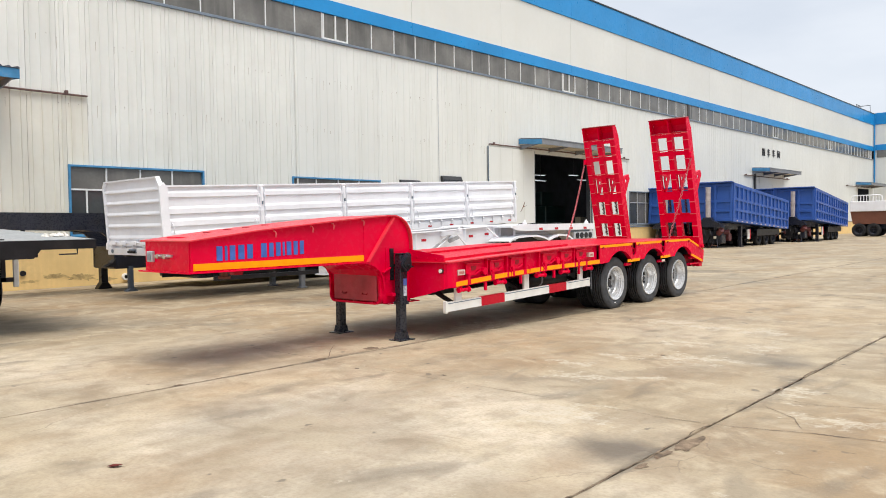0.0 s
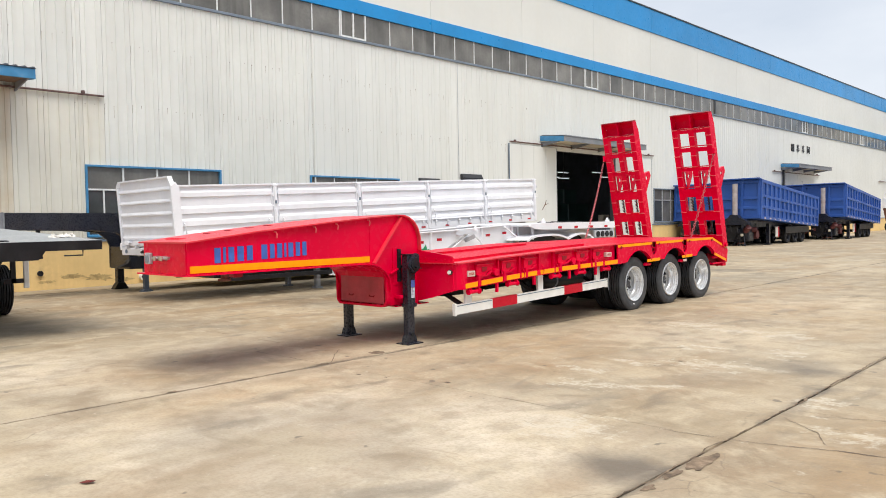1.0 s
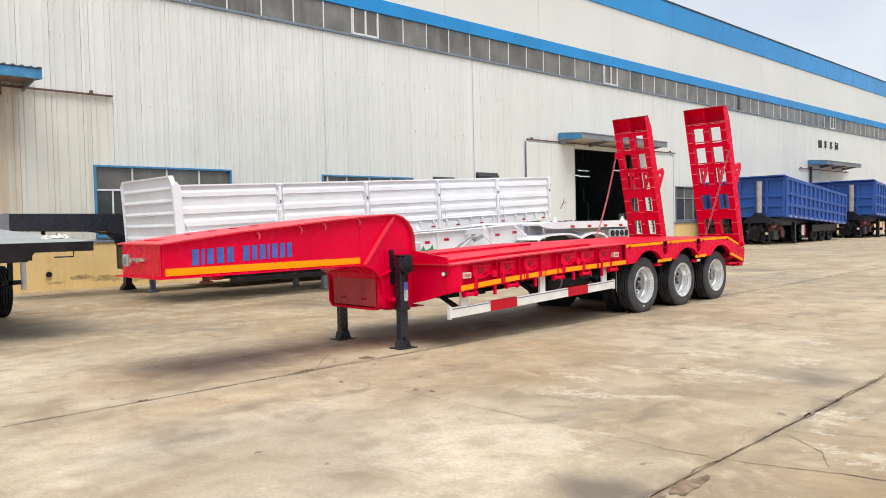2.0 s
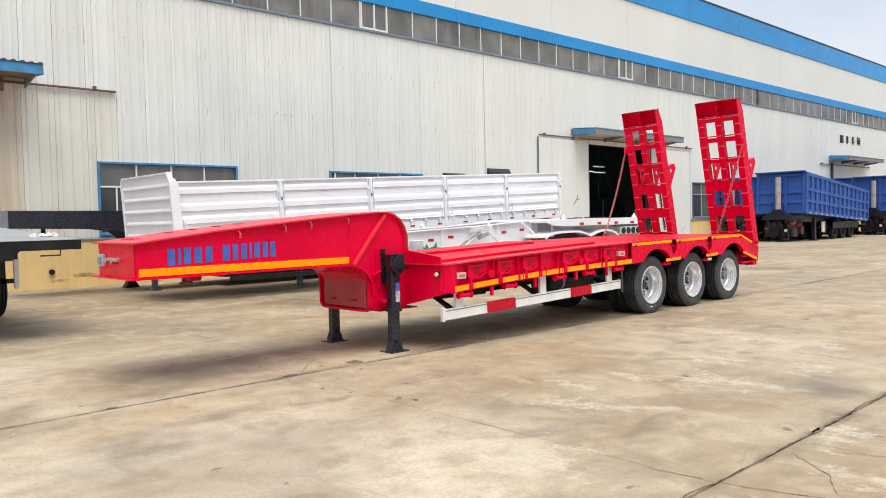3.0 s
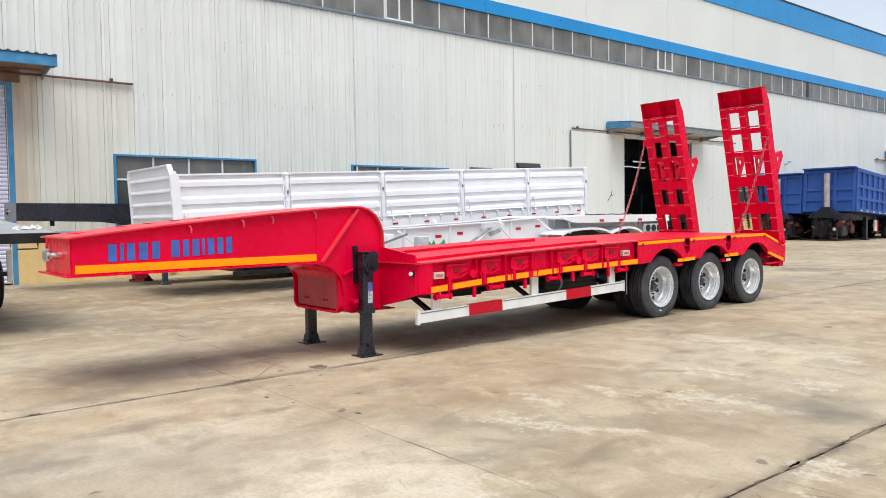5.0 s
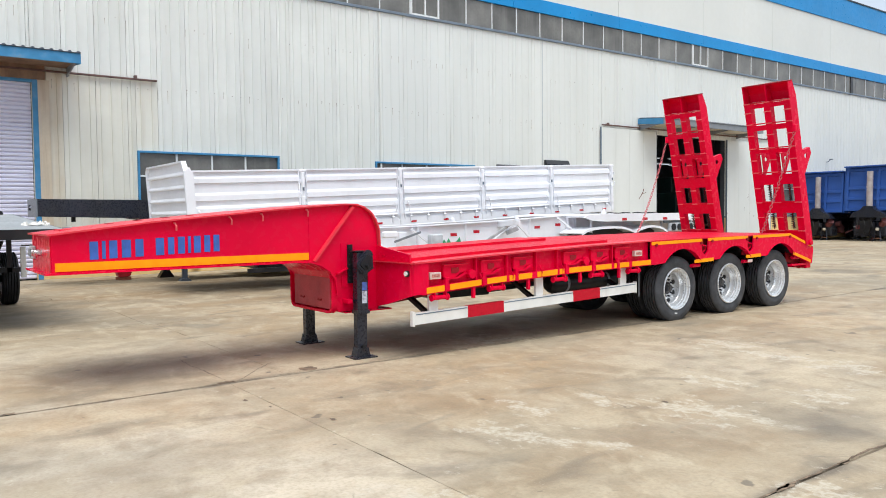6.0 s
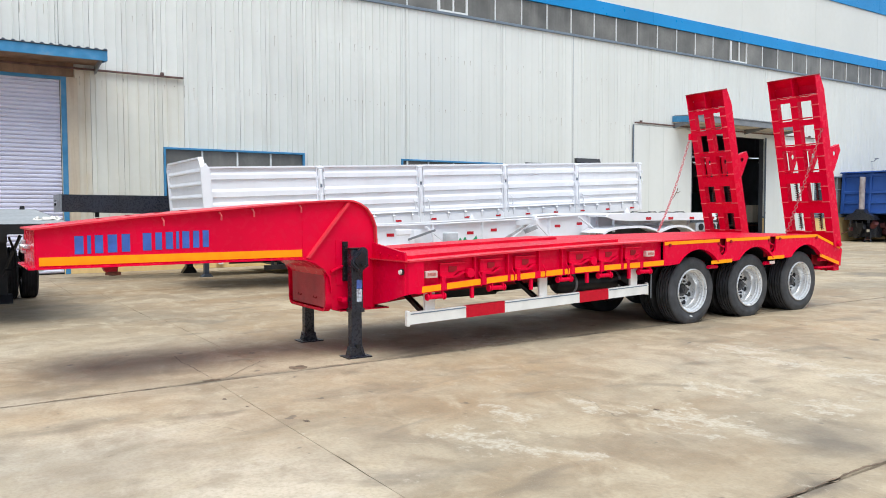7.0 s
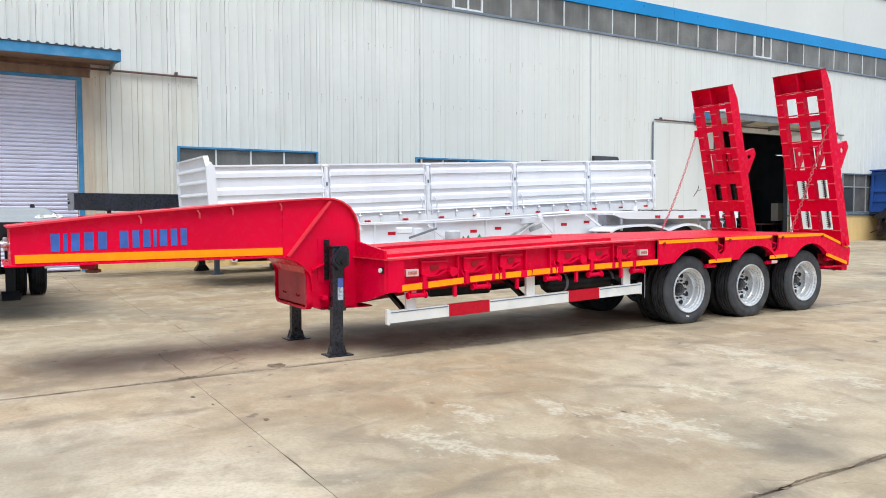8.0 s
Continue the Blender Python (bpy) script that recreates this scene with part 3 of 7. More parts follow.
# vent holes low in the plinth
part("drain_pipe", rod(B(), (WX + 0.02, 7.92, 0.46), (WX + 0.11, 7.92, 0.46), 0.075, 14), BLACK, plinth, "short black drain pipe end")
part("drain_pipe", revolve(B(), [(-0.05, 0.06), (0.12, 0.06), (0.12, 0.10), (-0.05, 0.10)], (WX + 0.05, 10.75, 0.20), "x", 20), GUARD_WHITE, plinth, "pale drain pipe end")
part("drain_bore", rod(B(), (WX + 0.02, 10.75, 0.20), (WX + 0.13, 10.75, 0.20), 0.058, 14), BLACK, plinth)

# blue bands, upper wall, parapet edge
fascia = solo("fascia", box(B(), WX - 0.04, WX + 0.02, Y_NEAR, Y_NEAR + 0.02, Z_HEAD, Z_BAND), BLUE_TRIM, "bright blue fascia bands of folded sheet", "fascia", "structure")
upper = solo("upper_wall", box(B(), WX - 0.045, WX - 0.02, Y_NEAR, Y_FAR, Z_BAND - 0.02, Z_UP + 0.02), SILL_GREY, "cream-white upper wall of wide steel panels", "wall", "structure")
y = Y_NEAR + 0.02
step = 6.15
while y < Y_FAR - 0.1:
    y1 = min(y + step, Y_FAR)
    part("band", box(B(), WX - 0.04, WX + 0.035, y + 0.003, y1 - 0.003, Z_HEAD, Z_BAND, 0.006), BLUE_TRIM, fascia)
    part("parapet_band", box(B(), WX - 0.04, WX + 0.06, y + 0.003, y1 - 0.003, Z_UP, Z_TOP, 0.008), BLUE_TRIM, fascia)
    part("coping", box(B(), WX - 0.30, WX + 0.10, y, y1 - 0.002, Z_TOP, Z_TOP + 0.07), SIGN_BLACK, fascia, "dark coping strip")
    part("panel", box(B(), WX - 0.02, WX, y + 0.006, y1 - 0.006, Z_BAND, Z_UP, 0.004), CREAM_TOP, upper)
    y = y1


def clad_panel(y0, y1, z0, z1, ribs, height):
    """One cladding sheet: flat pans with narrow standing ribs."""
    gap = 0.0048
    prof = [(WX, y0 + gap)]
    if ribs:
        w = (y1 - y0) / ribs
        for k in range(ribs):
            c = y0 + w * (k + 0.5)
            prof += [(WX, c - 0.026), (WX + height, c - 0.010), (WX + height, c + 0.010), (WX, c + 0.016)]
    prof.append((WX, y1 - gap))
    bm = B()
    lo = [bm.verts.new((x, yy, z0)) for x, yy in prof]
    hi = [bm.verts.new((x, yy, z1)) for x, yy in prof]
    for i in range(len(prof) - 1):
        bm.faces.new((lo[i], lo[i + 1], hi[i + 1], hi[i]))
    for row in (lo, hi):
        bk = [bm.verts.new((WX - 0.045, v.co.y, v.co.z)) for v in (row[0], row[-1])]
        bm.faces.new((*row, bk[1], bk[0]))
    for i in (0, -1):
        b0 = [v for v in bm.verts if abs(v.co.x - (WX - 0.045)) < 1e-6 and abs(v.co.y - lo[i].co.y) < 1e-6]
        b0.sort(key=lambda v: v.co.z)
        bm.faces.new((lo[i], hi[i], b0[1], b0[0]))
    bmesh.ops.recalc_face_normals(bm, faces=bm.faces[:])
    return bm


grid = [Y_NEAR]
while grid[-1] < 16.6:
    grid.append(grid[-1] + 0.82)
while grid[-1] < Y_FAR - 1.3:
    grid.append(grid[-1] + 1.02)
grid.append(Y_FAR)
cuts = []
for g in sorted({*grid, *[e for o in OPENINGS for e in o[:2]]}):
    if not cuts or g - cuts[-1] > 0.09 or g in edges:
        cuts.append(g)
for a, b in zip(cuts, cuts[1:]):
    if b - a < 0.02:
        continue
    ymid = (a + b) / 2
    near = ymid < 16.9
    for s0, s1 in free_spans(ymid, 1.285, Z_SILL - 0.07):
        old = CLAD_OLD if 6.6 < ymid < 7.5 else CLAD_MID if 7.5 < ymid < 9.75 else None
        pieces = [(s0, min(s1, 5.47), old), (max(s0, 5.47), s1, CLAD)] if old else [(s0, s1, CLAD if near else CLAD_FLAT)]
        for q0, q1, mt in pieces:
            if q1 - q0 > 0.05:
                part("panel", clad_panel(a, b, q0, q1, max(1, round((b - a) / (0.273 if near else 0.34))) if ymid < 60 else 0, 0.030 if near else 0.014), mt, wall_west)

# screws with little rust runs
bm = B()
runs = B()
rng = random.Random(5)
y = -6.0
while y < 30:
    for zr in (5.25, 7.05):
        if rng.random() < 0.6 and not (5.2 > zr and 1 < y < 7):
            zz = zr + rng.uniform(-0.07, 0.07)
            box(bm, WX + 0.001, WX + 0.007, y - 0.008, y + 0.008, zz - 0.009, zz + 0.009)
            if rng.random() < 0.6:
                box(runs, WX + 0.001, WX + 0.003, y - 0.005, y + 0.005, zz - rng.uniform(0.06, 0.34), zz - 0.009)
    y += 0.273
part("screws", bm, RUST, wall_west, "rows of rusty cladding screws")
wall_west.children[-1]["kind"] = "stuff"
part("rust_runs", runs, STAIN, wall_west, "faint brown runs below the screws")
wall_west.children[-1]["kind"] = "stuff"
part("down_pipe", box(B(), WX + 0.003, WX + 0.035, 17.22, 17.29, 1.3, Z_SILL - 0.08, 0.01), CLAD, wall_west, "white square rainwater pipe")
part("down_pipe", box(B(), WX + 0.013, WX + 0.032, 24.89, 24.915, 3.2, Z_SILL - 0.08, 0.005), CANOPY_PALE, wall_west, "thin grey conduit down the wall")
part("down_pipe", box(B(), WX + 0.03, WX + 0.16, Y_FAR - 0.35, Y_FAR - 0.10, 5.4, Z_TOP, 0.02), BLUE_TRIM, wall_west, "blue rainwater pipe at the corner")

# strip windows
strip = solo("window_1", box(B(), WX - 0.03, WX + 0.07, Y_NEAR, Y_FAR, Z_SILL - 0.07, Z_SILL + 0.02, 0.008), SILL_GREY,
             "long strip of grey dusty windows under the blue band", "window", "structure")
M0, MOD = 18.55, 1.252
k0, k1 = int((Y_NEAR - M0) / MOD) + 1, int((Y_FAR - M0) / MOD)
pane_me = mesh_of("pane", box(B(), WX - 0.05, WX - 0.035, 0.02, MOD - 0.02, Z_SILL + 0.03, Z_HEAD - 0.01), GLASS)
mull_me = mesh_of("mullion", box(B(), WX - 0.07, WX - 0.005, -0.022, 0.022, Z_SILL + 0.02, Z_HEAD, 0.004), WHITE_FRAME)
vb = B()
for w0, w1, u0, u1 in ((0.02, 0.07, Z_SILL + 0.06, Z_HEAD - 0.03), (0.60, 0.66, Z_SILL + 0.06, Z_HEAD - 0.03), (MOD - 0.07, MOD - 0.02, Z_SILL + 0.06, Z_HEAD - 0.03)):
    box(vb, WX - 0.03, WX + 0.03, w0, w1, u0, u1)
box(vb, WX - 0.028, WX + 0.032, 0.02, MOD - 0.02, Z_SILL + 0.03, Z_SILL + 0.09)
vent_me = mesh_of("vent_frame", vb, WHITE_FRAME)
for k in range(k0, k1):
    yk = M0 + MOD * k
    if abs(yk - 50.6) < 0.6:
        part("gap", box(B(), WX - 0.06, WX - 0.04, yk + 0.02, yk + MOD - 0.02, Z_SILL, Z_HEAD), GLASS, strip)
        part("dark_post", box(B(), WX - 0.05, WX + 0.01, 50.45, 50.72, Z_SILL, Z_HEAD), SIGN_BLACK, strip, "dark post in the window strip")
        continue
    part("pane", pane_me, GLASS, strip).location = (0, yk, 0)
    part("mullion", mull_me, WHITE_FRAME, strip).location = (0, yk, 0)
    if k % 13 == 0:
        part("vent_frame", vent_me, WHITE_FRAME, strip, "white opening light").location = (0, yk, 0)


def low_window(name, y0, y1, z0, z1, bays, label, dark_first=False):
    bm = B()
    f = 0.060
    for a, b, c, d in ((y0, y0 + f, z0, z1), (y1 - f, y1, z0, z1), (y0 + f, y1 - f, z1 - f, z1)):
        box(bm, WX - 0.10, WX + 0.05, a, b, c, d, 0.006)
    prism(bm, [(WX - 0.10, z0), (WX + 0.09, z0 - 0.03), (WX + 0.09, z0 + 0.02), (WX - 0.10, z0 + 0.06)], y0, y1, "y")
    win = solo(name, bm, SILL_GREY if y0 > 40 else BLUE_FRAME, label, "window", "structure")
    bar_mat = GALV if y0 > 40 else WHITE_FRAME
    iy0, iy1 = y0 + f, y1 - f
    w = (iy1 - iy0) / bays
    zt = z0 + (z1 - z0) * 0.655
    for k in range(bays):
        for lo, hi in ((z0 + 0.05, zt), (zt, z1 - f)):
            gm = GLASS_DARK if (dark_first and k == 0 and lo < zt - 0.1) else GLASS
            part("pane", box(B(), WX - 0.065, WX - 0.05, iy0 + w * k, iy0 + w * (k + 1), lo, hi), gm, win)
        if k:
            part("mullion", box(B(), WX - 0.085, WX - 0.01, iy0 + w * k - 0.025, iy0 + w * k + 0.025, z0 + 0.03, z1 - f, 0.004), bar_mat, win)
        if y0 < 40:
            part("sash_bar", box(B(), WX - 0.08, WX - 0.015, iy0 + w * k + w * 0.42, iy0 + w * k + w * 0.42 + 0.045, z0 + 0.05, zt, 0.003), WHITE_FRAME, win)
    part("transom", box(B(), WX - 0.088, WX - 0.012, iy0, iy1, zt - 0.025, zt + 0.025, 0.004), bar_mat, win)
    return win


low_window("window_2", 9.22, 13.50, 1.44, 3.49, 4, "blue-framed workshop window with grey dusty panes, one sash open", True)
low_window("window_3", 17.02, 21.38, 1.44, 3.44, 4, "blue-framed workshop window half hidden behind the white trailer")
low_window("window_4", 42.00, 46.40, 1.46, 3.48, 4, "grey workshop window in a dark frame beside the gate", True)

# roller shutter gate
bm = B()
for a, b, c, d in ((1.46, 1.62, 0, 5.22), (6.64, 6.765, 0, 5.22), (1.62, 6.64, 5.14, 5.22)):
    box(bm, WX - 0.20, WX + 0.06, a, b, c, d, 0.008)
door_1 = solo("door_1", bm, BLUE_FRAME, "closed lavender-white roller shutter in a blue steel frame", "shutter door", "structure")
slat = B()
ribbon(slat, [(WX - 0.10, 0.0), (WX - 0.075, 0.012), (WX - 0.055, 0.035), (WX - 0.055, 0.075), (WX - 0.075, 0.098), (WX - 0.10, 0.11)], 0.012, 1.63, 6.615, "y")
slat_me = mesh_of("slat", slat, SHUTTER)
for k in range(47):
    part("slat", slat_me, SHUTTER, door_1).location = (0, 0, 0.02 + 0.11 * k)


def canopy(y0, y1, z, depth, label, blue=True, sheet=None, soffit=None):
    """A lean-to rain canopy: sloped ribbed sheet, blue fascia, brackets."""
    top = thing("canopy", (WX, (y0 + y1) / 2, z), label, "canopy")
    bm = B()
    n = int((y1 - y0) / 0.20)
    prof = []
    for k in range(n):
        c = y0 + (y1 - y0) * k / n
        prof += [(c, 0), (c + 0.11, 0), (c + 0.13, 0.035), (c + 0.17, 0.035)]
    prof.append((y1, 0))
    a = [bm.verts.new((WX + 0.03, yy, z + 0.12 + h)) for yy, h in prof]
    b = [bm.verts.new((WX + depth + 0.05, yy, z + h)) for yy, h in prof]
    c = [bm.verts.new((WX + depth + 0.05, yy, z - 0.012)) for yy, h in prof]
    d = [bm.verts.new((WX + 0.03, yy, z + 0.108)) for yy, h in prof]
    for i in range(len(prof) - 1):
        bm.faces.new((a[i], b[i], b[i + 1], a[i + 1]))
        bm.faces.new((b[i], c[i], c[i + 1], b[i + 1]))
        bm.faces.new((c[i], d[i], d[i + 1], c[i + 1]))
    bmesh.ops.recalc_face_normals(bm, faces=bm.faces[:])
    part("sheet", bm, sheet or CANOPY, top, "grey ribbed steel sheet")
    part("front_fascia", box(B(), WX + depth - 0.02, WX + depth + 0.02, y0, y1, z - 0.27, z - 0.015, 0.006), BLUE_FRAME if blue else CANOPY, top, "blue folded fascia" if blue else "grey folded fascia")
    for yy in (y0, y1 - 0.035):
        part("end_fascia", prism(B(), [(WX + 0.02, z + 0.10), (WX + 0.02, z - 0.15), (WX + depth - 0.02, z - 0.27), (WX + depth - 0.02, z - 0.018)], yy, yy + 0.035, "y"), BLUE_FRAME, top)
    part("soffit", box(B(), WX + 0.02, WX + depth - 0.02, y0 + 0.035, y1 - 0.035, z - 0.19, z - 0.17), soffit or CLAD_OLD, top, "stained soffit")
    k = max(2, int((y1 - y0) / 2.4))
    for i in range(k + 1):
        yy = y0 + 0.1 + (y1 - y0 - 0.2) * i / k
        part("bracket", prism(B(), [(WX + 0.01, z - 0.19), (WX + depth - 0.1, z - 0.19), (WX + depth - 0.1, z - 0.22), (WX + 0.01, z - 0.42)], yy - 0.02, yy + 0.02, "y"), CANOPY, top)
    return top


canopy(0.6, 7.58, 5.775, 1.30, "blue-edged rain canopy over the roller shutter", True, CANOPY_DARK, RUST_WALL)
flashing = thing("head_flashing", (WX, 4.0, 5.22), "rust-stained flashing over and beside the roller shutter", "flashing")
part("head_strip", box(B(), WX + 0.030, WX + 0.045, 0.9, 6.95, 5.224, 5.63), RUST_WALL, flashing)
part("side_strip", box(B(), WX + 0.030, WX + 0.042, 6.768, 7.04, 1.30, 5.22), TAN_WALL, flashing, "tan water-stained strip")
canopy(30.8, 38.6, 5.70, 1.42, "blue-edged grey rain canopy over the open workshop gate", False)
canopy(62.4, 70.2, 5.72, 1.42, "blue-edged grey rain canopy on the far wall", False)
canopy(94.0, 101.2, 5.55, 1.60, "grey rain canopy near the corner of the hall", False)

# door rails
def door_rail(y0, y1, z, h=0.05):
    rail = thing("door_rail", (WX, y0, z), "rusty brown sliding-door rail fixed along the wall", "rail")
    part("track", box(B(), WX + 0.03, WX + 0.12, y0, y1, z - h, z + 0.05, 0.006), RUST_RAIL, rail)
    part("stop", box(B(), WX + 0.03, WX + 0.13, y1 - 0.62, y1 - 0.54, z + 0.05, z + 0.13, 0.006), RUST_RAIL, rail)
    part("stop", box(B(), WX + 0.03, WX + 0.13, y0 + 0.3, y0 + 0.38, z + 0.05, z + 0.12, 0.006), RUST_RAIL, rail)


door_rail(0.0, 9.79, 5.435, -0.005)
door_rail(28.4, 41.9, 5.36, 0.0)
door_rail(60.6, 71.3, 5.15, 0.0)
door_rail(90.0, 101.5, 5.15, 0.0)


def sliding_leaf(name, y0, y1, z1, label):
    leaf = thing(name, (WX + 0.08, (y0 + y1) / 2, 0.1), label, "sliding door", "", "structure")
    n = max(2, round((y1 - y0) / 0.92))
    w = (y1 - y0) / n
    for k in range(n):
        part("sheet", box(B(), WX + 0.05, WX + 0.10, y0 + w * k + 0.003, y0 + w * (k + 1) - 0.003, 0.10, z1, 0.004), CLAD_FLAT, leaf)
    part("edge", box(B(), WX + 0.04, WX + 0.112, y0 - 0.03, y0, 0.08, z1 + 0.02, 0.006), SILL_GREY, leaf, "grey steel edge")
    part("edge", box(B(), WX + 0.04, WX + 0.112, y1, y1 + 0.035, 0.08, z1 + 0.02, 0.006), GALV, leaf, "grey steel edge")
    return leaf


leaf = sliding_leaf("door_2", 28.31, 32.00, 5.27, "white steel sliding gate leaf pushed open with chipped paint")
part("paint_scar", pipe(B(), [(WX + 0.104, 30.78, 2.20), (WX + 0.106, 30.92, 2.36), (WX + 0.106, 31.05, 2.52), (WX + 0.104, 31.10, 2.66)], 0.016, 5), RUST, leaf, "rust-brown scar in the paint")
part("paint_scar", pipe(B(), [(WX + 0.104, 30.98, 2.44), (WX + 0.106, 31.12, 2.46), (WX + 0.104, 31.26, 2.50)], 0.012, 5), RUST, leaf)
leaf2 = sliding_leaf("door_3", 37.60, 41.60, 5.17, "dirty white steel sliding gate leaf standing open")
rs = random.Random(11)
for q in range(7):
    yy, zz = rs.uniform(37.5, 41.2), rs.uniform(0.7, 2.4)
    pts, k = [], rs.randint(3, 5)
    for j in range(k):
        pts.append((WX + 0.100, yy, zz))
        yy, zz = yy + rs.uniform(-0.06, 0.10), zz + rs.uniform(0.02, 0.09)
    part("scuff", pipe(B(), pts, rs.uniform(0.005, 0.011), 5), RUST, leaf2)
sliding_leaf("door_4", 62.9, 66.95, 4.55, "closed white sliding gate under the far canopy")
part("post", box(B(), WX + 0.04, WX + 0.16, 62.75, 62.95, 0.1, 5.5), SIGN_BLACK, bpy.data.objects["door_4"], "dark door post")

# dark hoods on the wall
def hood(y0, y1, z0, z1):
    h = thing("exhaust_hood", (WX, y0, z0), "black sheet-metal exhaust hood on the wall", "vent hood", "exhaust hoods")
    part("shell", prism(B(), [(WX + 0.01, z0), (WX + 0.55, z0), (WX + 0.55, z0 + 0.12), (WX + 0.10, z1), (WX + 0.01, z1)], y0, y1, "y"), SIGN_BLACK, h)
    for q in range(4):
        zz = z0 + 0.16 + q * (z1 - z0 - 0.2) / 4
        part("louvre", bar(B(), (WX + 0.50 - q * 0.10, y0 + 0.04, zz + 0.06), (WX + 0.50 - q * 0.10, y1 - 0.04, zz + 0.06), 0.03, 0.05), DARK_STEEL, h)


hood(22.45, 23.60, 2.7, 3.50)
hood(25.00, 26.30, 2.7, 3.76)

# row of four dark metal plates on the wall
sign = thing("wall_sign", (WX + 0.03, 66.8, 7.2), "row of four dark metal characters on the white wall", "sign")
STROKES = (((0.05, 0.75, 0.62, 0.72), (0.05, 0.75, 0.38, 0.46), (0.05, 0.75, 0.14, 0.22), (0.05, 0.17, 0.0, 0.74), (0.36, 0.48, 0.0, 0.74), (0.66, 0.78, 0.0, 0.74)),
           ((0.14, 0.70, 0.60, 0.69), (0.20, 0.66, 0.38, 0.46), (0.04, 0.80, 0.18, 0.26), (0.36, 0.48, 0.0, 0.76), (0.16, 0.28, 0.38, 0.62)),
           ((0.04, 0.15, 0.0, 0.66), (0.69, 0.80, 0.0, 0.72), (0.26, 0.80, 0.64, 0.73), (0.08, 0.20, 0.66, 0.78), (0.27, 0.58, 0.46, 0.53), (0.27, 0.58, 0.29, 0.35), (0.27, 0.58, 0.11, 0.18), (0.27, 0.35, 0.11, 0.53), (0.50, 0.58, 0.11, 0.53)))
for q, strokes in enumerate((STROKES[0], STROKES[1], STROKES[1], STROKES[2])):
    yy = 64.55 + q * 1.22
    bm = B()
    for j, (a, b, c, d) in enumerate(strokes):
        box(bm, WX + 0.016, WX + 0.050 + 0.002 * j, yy + 0.08 + 0.86 * a, yy + 0.08 + 0.86 * b, 6.93 + 0.82 * c, 6.93 + 0.82 * d)
    part("character", bm, SIGN_BLACK, sign)

# lamp arm on the wall
arm = thing("wall_lamp", (WX, 47.6, 4.55), "small grey lamp arm on the white wall", "lamp")
part("arm", pipe(B(), [(WX, 47.6, 4.4), (WX + 0.16, 47.6, 4.42), (WX + 0.28, 47.6, 4.52)], 0.02), CANOPY, arm)
part("head", box(B(), WX + 0.22, WX + 0.40, 47.53, 47.68, 4.51, 4.57, 0.015), CANOPY, arm)

# the wing across the far end
bm = B()
box(bm, WX - 0.05, 60, Y_FAR, Y_FAR + 0.3, 0, Z_TOP + 0.1)
wing = solo("wall_wing", bm, CLAD_FLAT, "white steel-clad wing wall closing the far end of the yard", "wall", "structure")
part("band", box(B(), WX + 0.06, 60, Y_FAR - 0.05, Y_FAR, Z_HEAD + 0.1, Z_BAND + 0.25), BLUE_TRIM, wing, "blue fascia band")
part("parapet_band", box(B(), WX + 0.10, 60, Y_FAR - 0.06, Y_FAR, Z_UP + 0.1, Z_TOP + 0.12), BLUE_TRIM, wing, "blue parapet band")
for k in range(40):
    xk = WX + 0.3 + 1.25 * k
    part("pane", box(B(), xk, xk + 1.2, Y_FAR - 0.03, Y_FAR, Z_SILL + 0.25, Z_HEAD + 0.1), GLASS, wing)
part("ladder_cage", pipe(B(), [(WX - 2.2, Y_FAR - 1.0, Z_TOP), (WX - 2.2, Y_FAR - 1.0, Z_TOP + 1.0), (WX - 0.2, Y_FAR - 1.0, Z_TOP + 1.0), (WX - 0.2, Y_FAR - 1.0, Z_TOP)], 0.05), CANOPY, wing, "grey roof guard rail")
part("ladder_cage", pipe(B(), [(WX - 1.2, Y_FAR - 1.0, Z_TOP), (WX - 1.2, Y_FAR - 1.0, Z_TOP + 1.0), (WX - 1.2, Y_FAR - 3.0, Z_TOP + 1.0), (WX - 1.2, Y_FAR - 3.0, Z_TOP)], 0.05), CANOPY, wing)

# ---- inside the open gate ----
def tube_light(x, y, z):
    t = thing("tube_light", (x, y, z), "lit fluorescent tube hanging in the dim workshop", "lamp", "workshop tubes")
    part("tube", box(B(), x - 0.03, x + 0.03, y - 0.6, y + 0.6, z - 0.03, z), TUBE, t)
    part("tray", box(B(), x - 0.08, x + 0.08, y - 0.65, y + 0.65, z + 0.002, z + 0.06), WHITE_FRAME, t)
    part("hanger", rod(B(), (x, y, z + 0.06), (x, y, Z_TOP - 0.28), 0.012, 6), CANOPY, t)


for tx, ty, tz in ((-31.0, 43.0, 5.05), (-31.0, 45.2, 5.05), (-30.0, 42.6, 4.60), (-30.4, 44.4, 4.60), (-31.0, 49.6, 5.2), (-30.6, 50.2, 4.85)):
    tube_light(tx, ty, tz)
mc = thing("press_machine", (-27.5, 40.5, 0.06), "tall dark green press inside the workshop", "machine")
part("body", box(B(), -28.6, -26.6, 39.4, 41.6, 0.06, 2.7, 0.05), MACHINE, mc)
part("column", box(B(), -28.3, -27.2, 39.8, 41.2, 2.7, 3.6, 0.05), MACHINE, mc)
part("table", box(B(), -26.6, -25.9, 39.6, 41.4, 0.06, 1.0, 0.03), DARK_STEEL, mc)
bench = thing("workbench", (-24.6, 38.7, 0.06), "dark workbench with boxes beside the gate", "workbench")
part("top", box(B(), -25.4, -23.8, 37.6, 40.0, 0.86, 0.93), RUST, bench)
for bx in (-25.3, -23.9):
    for by in (37.7, 39.9):
        part("leg", box(B(), bx - 0.04, bx + 0.04, by - 0.04, by + 0.04, 0.06, 0.86), DARK_STEEL, bench)
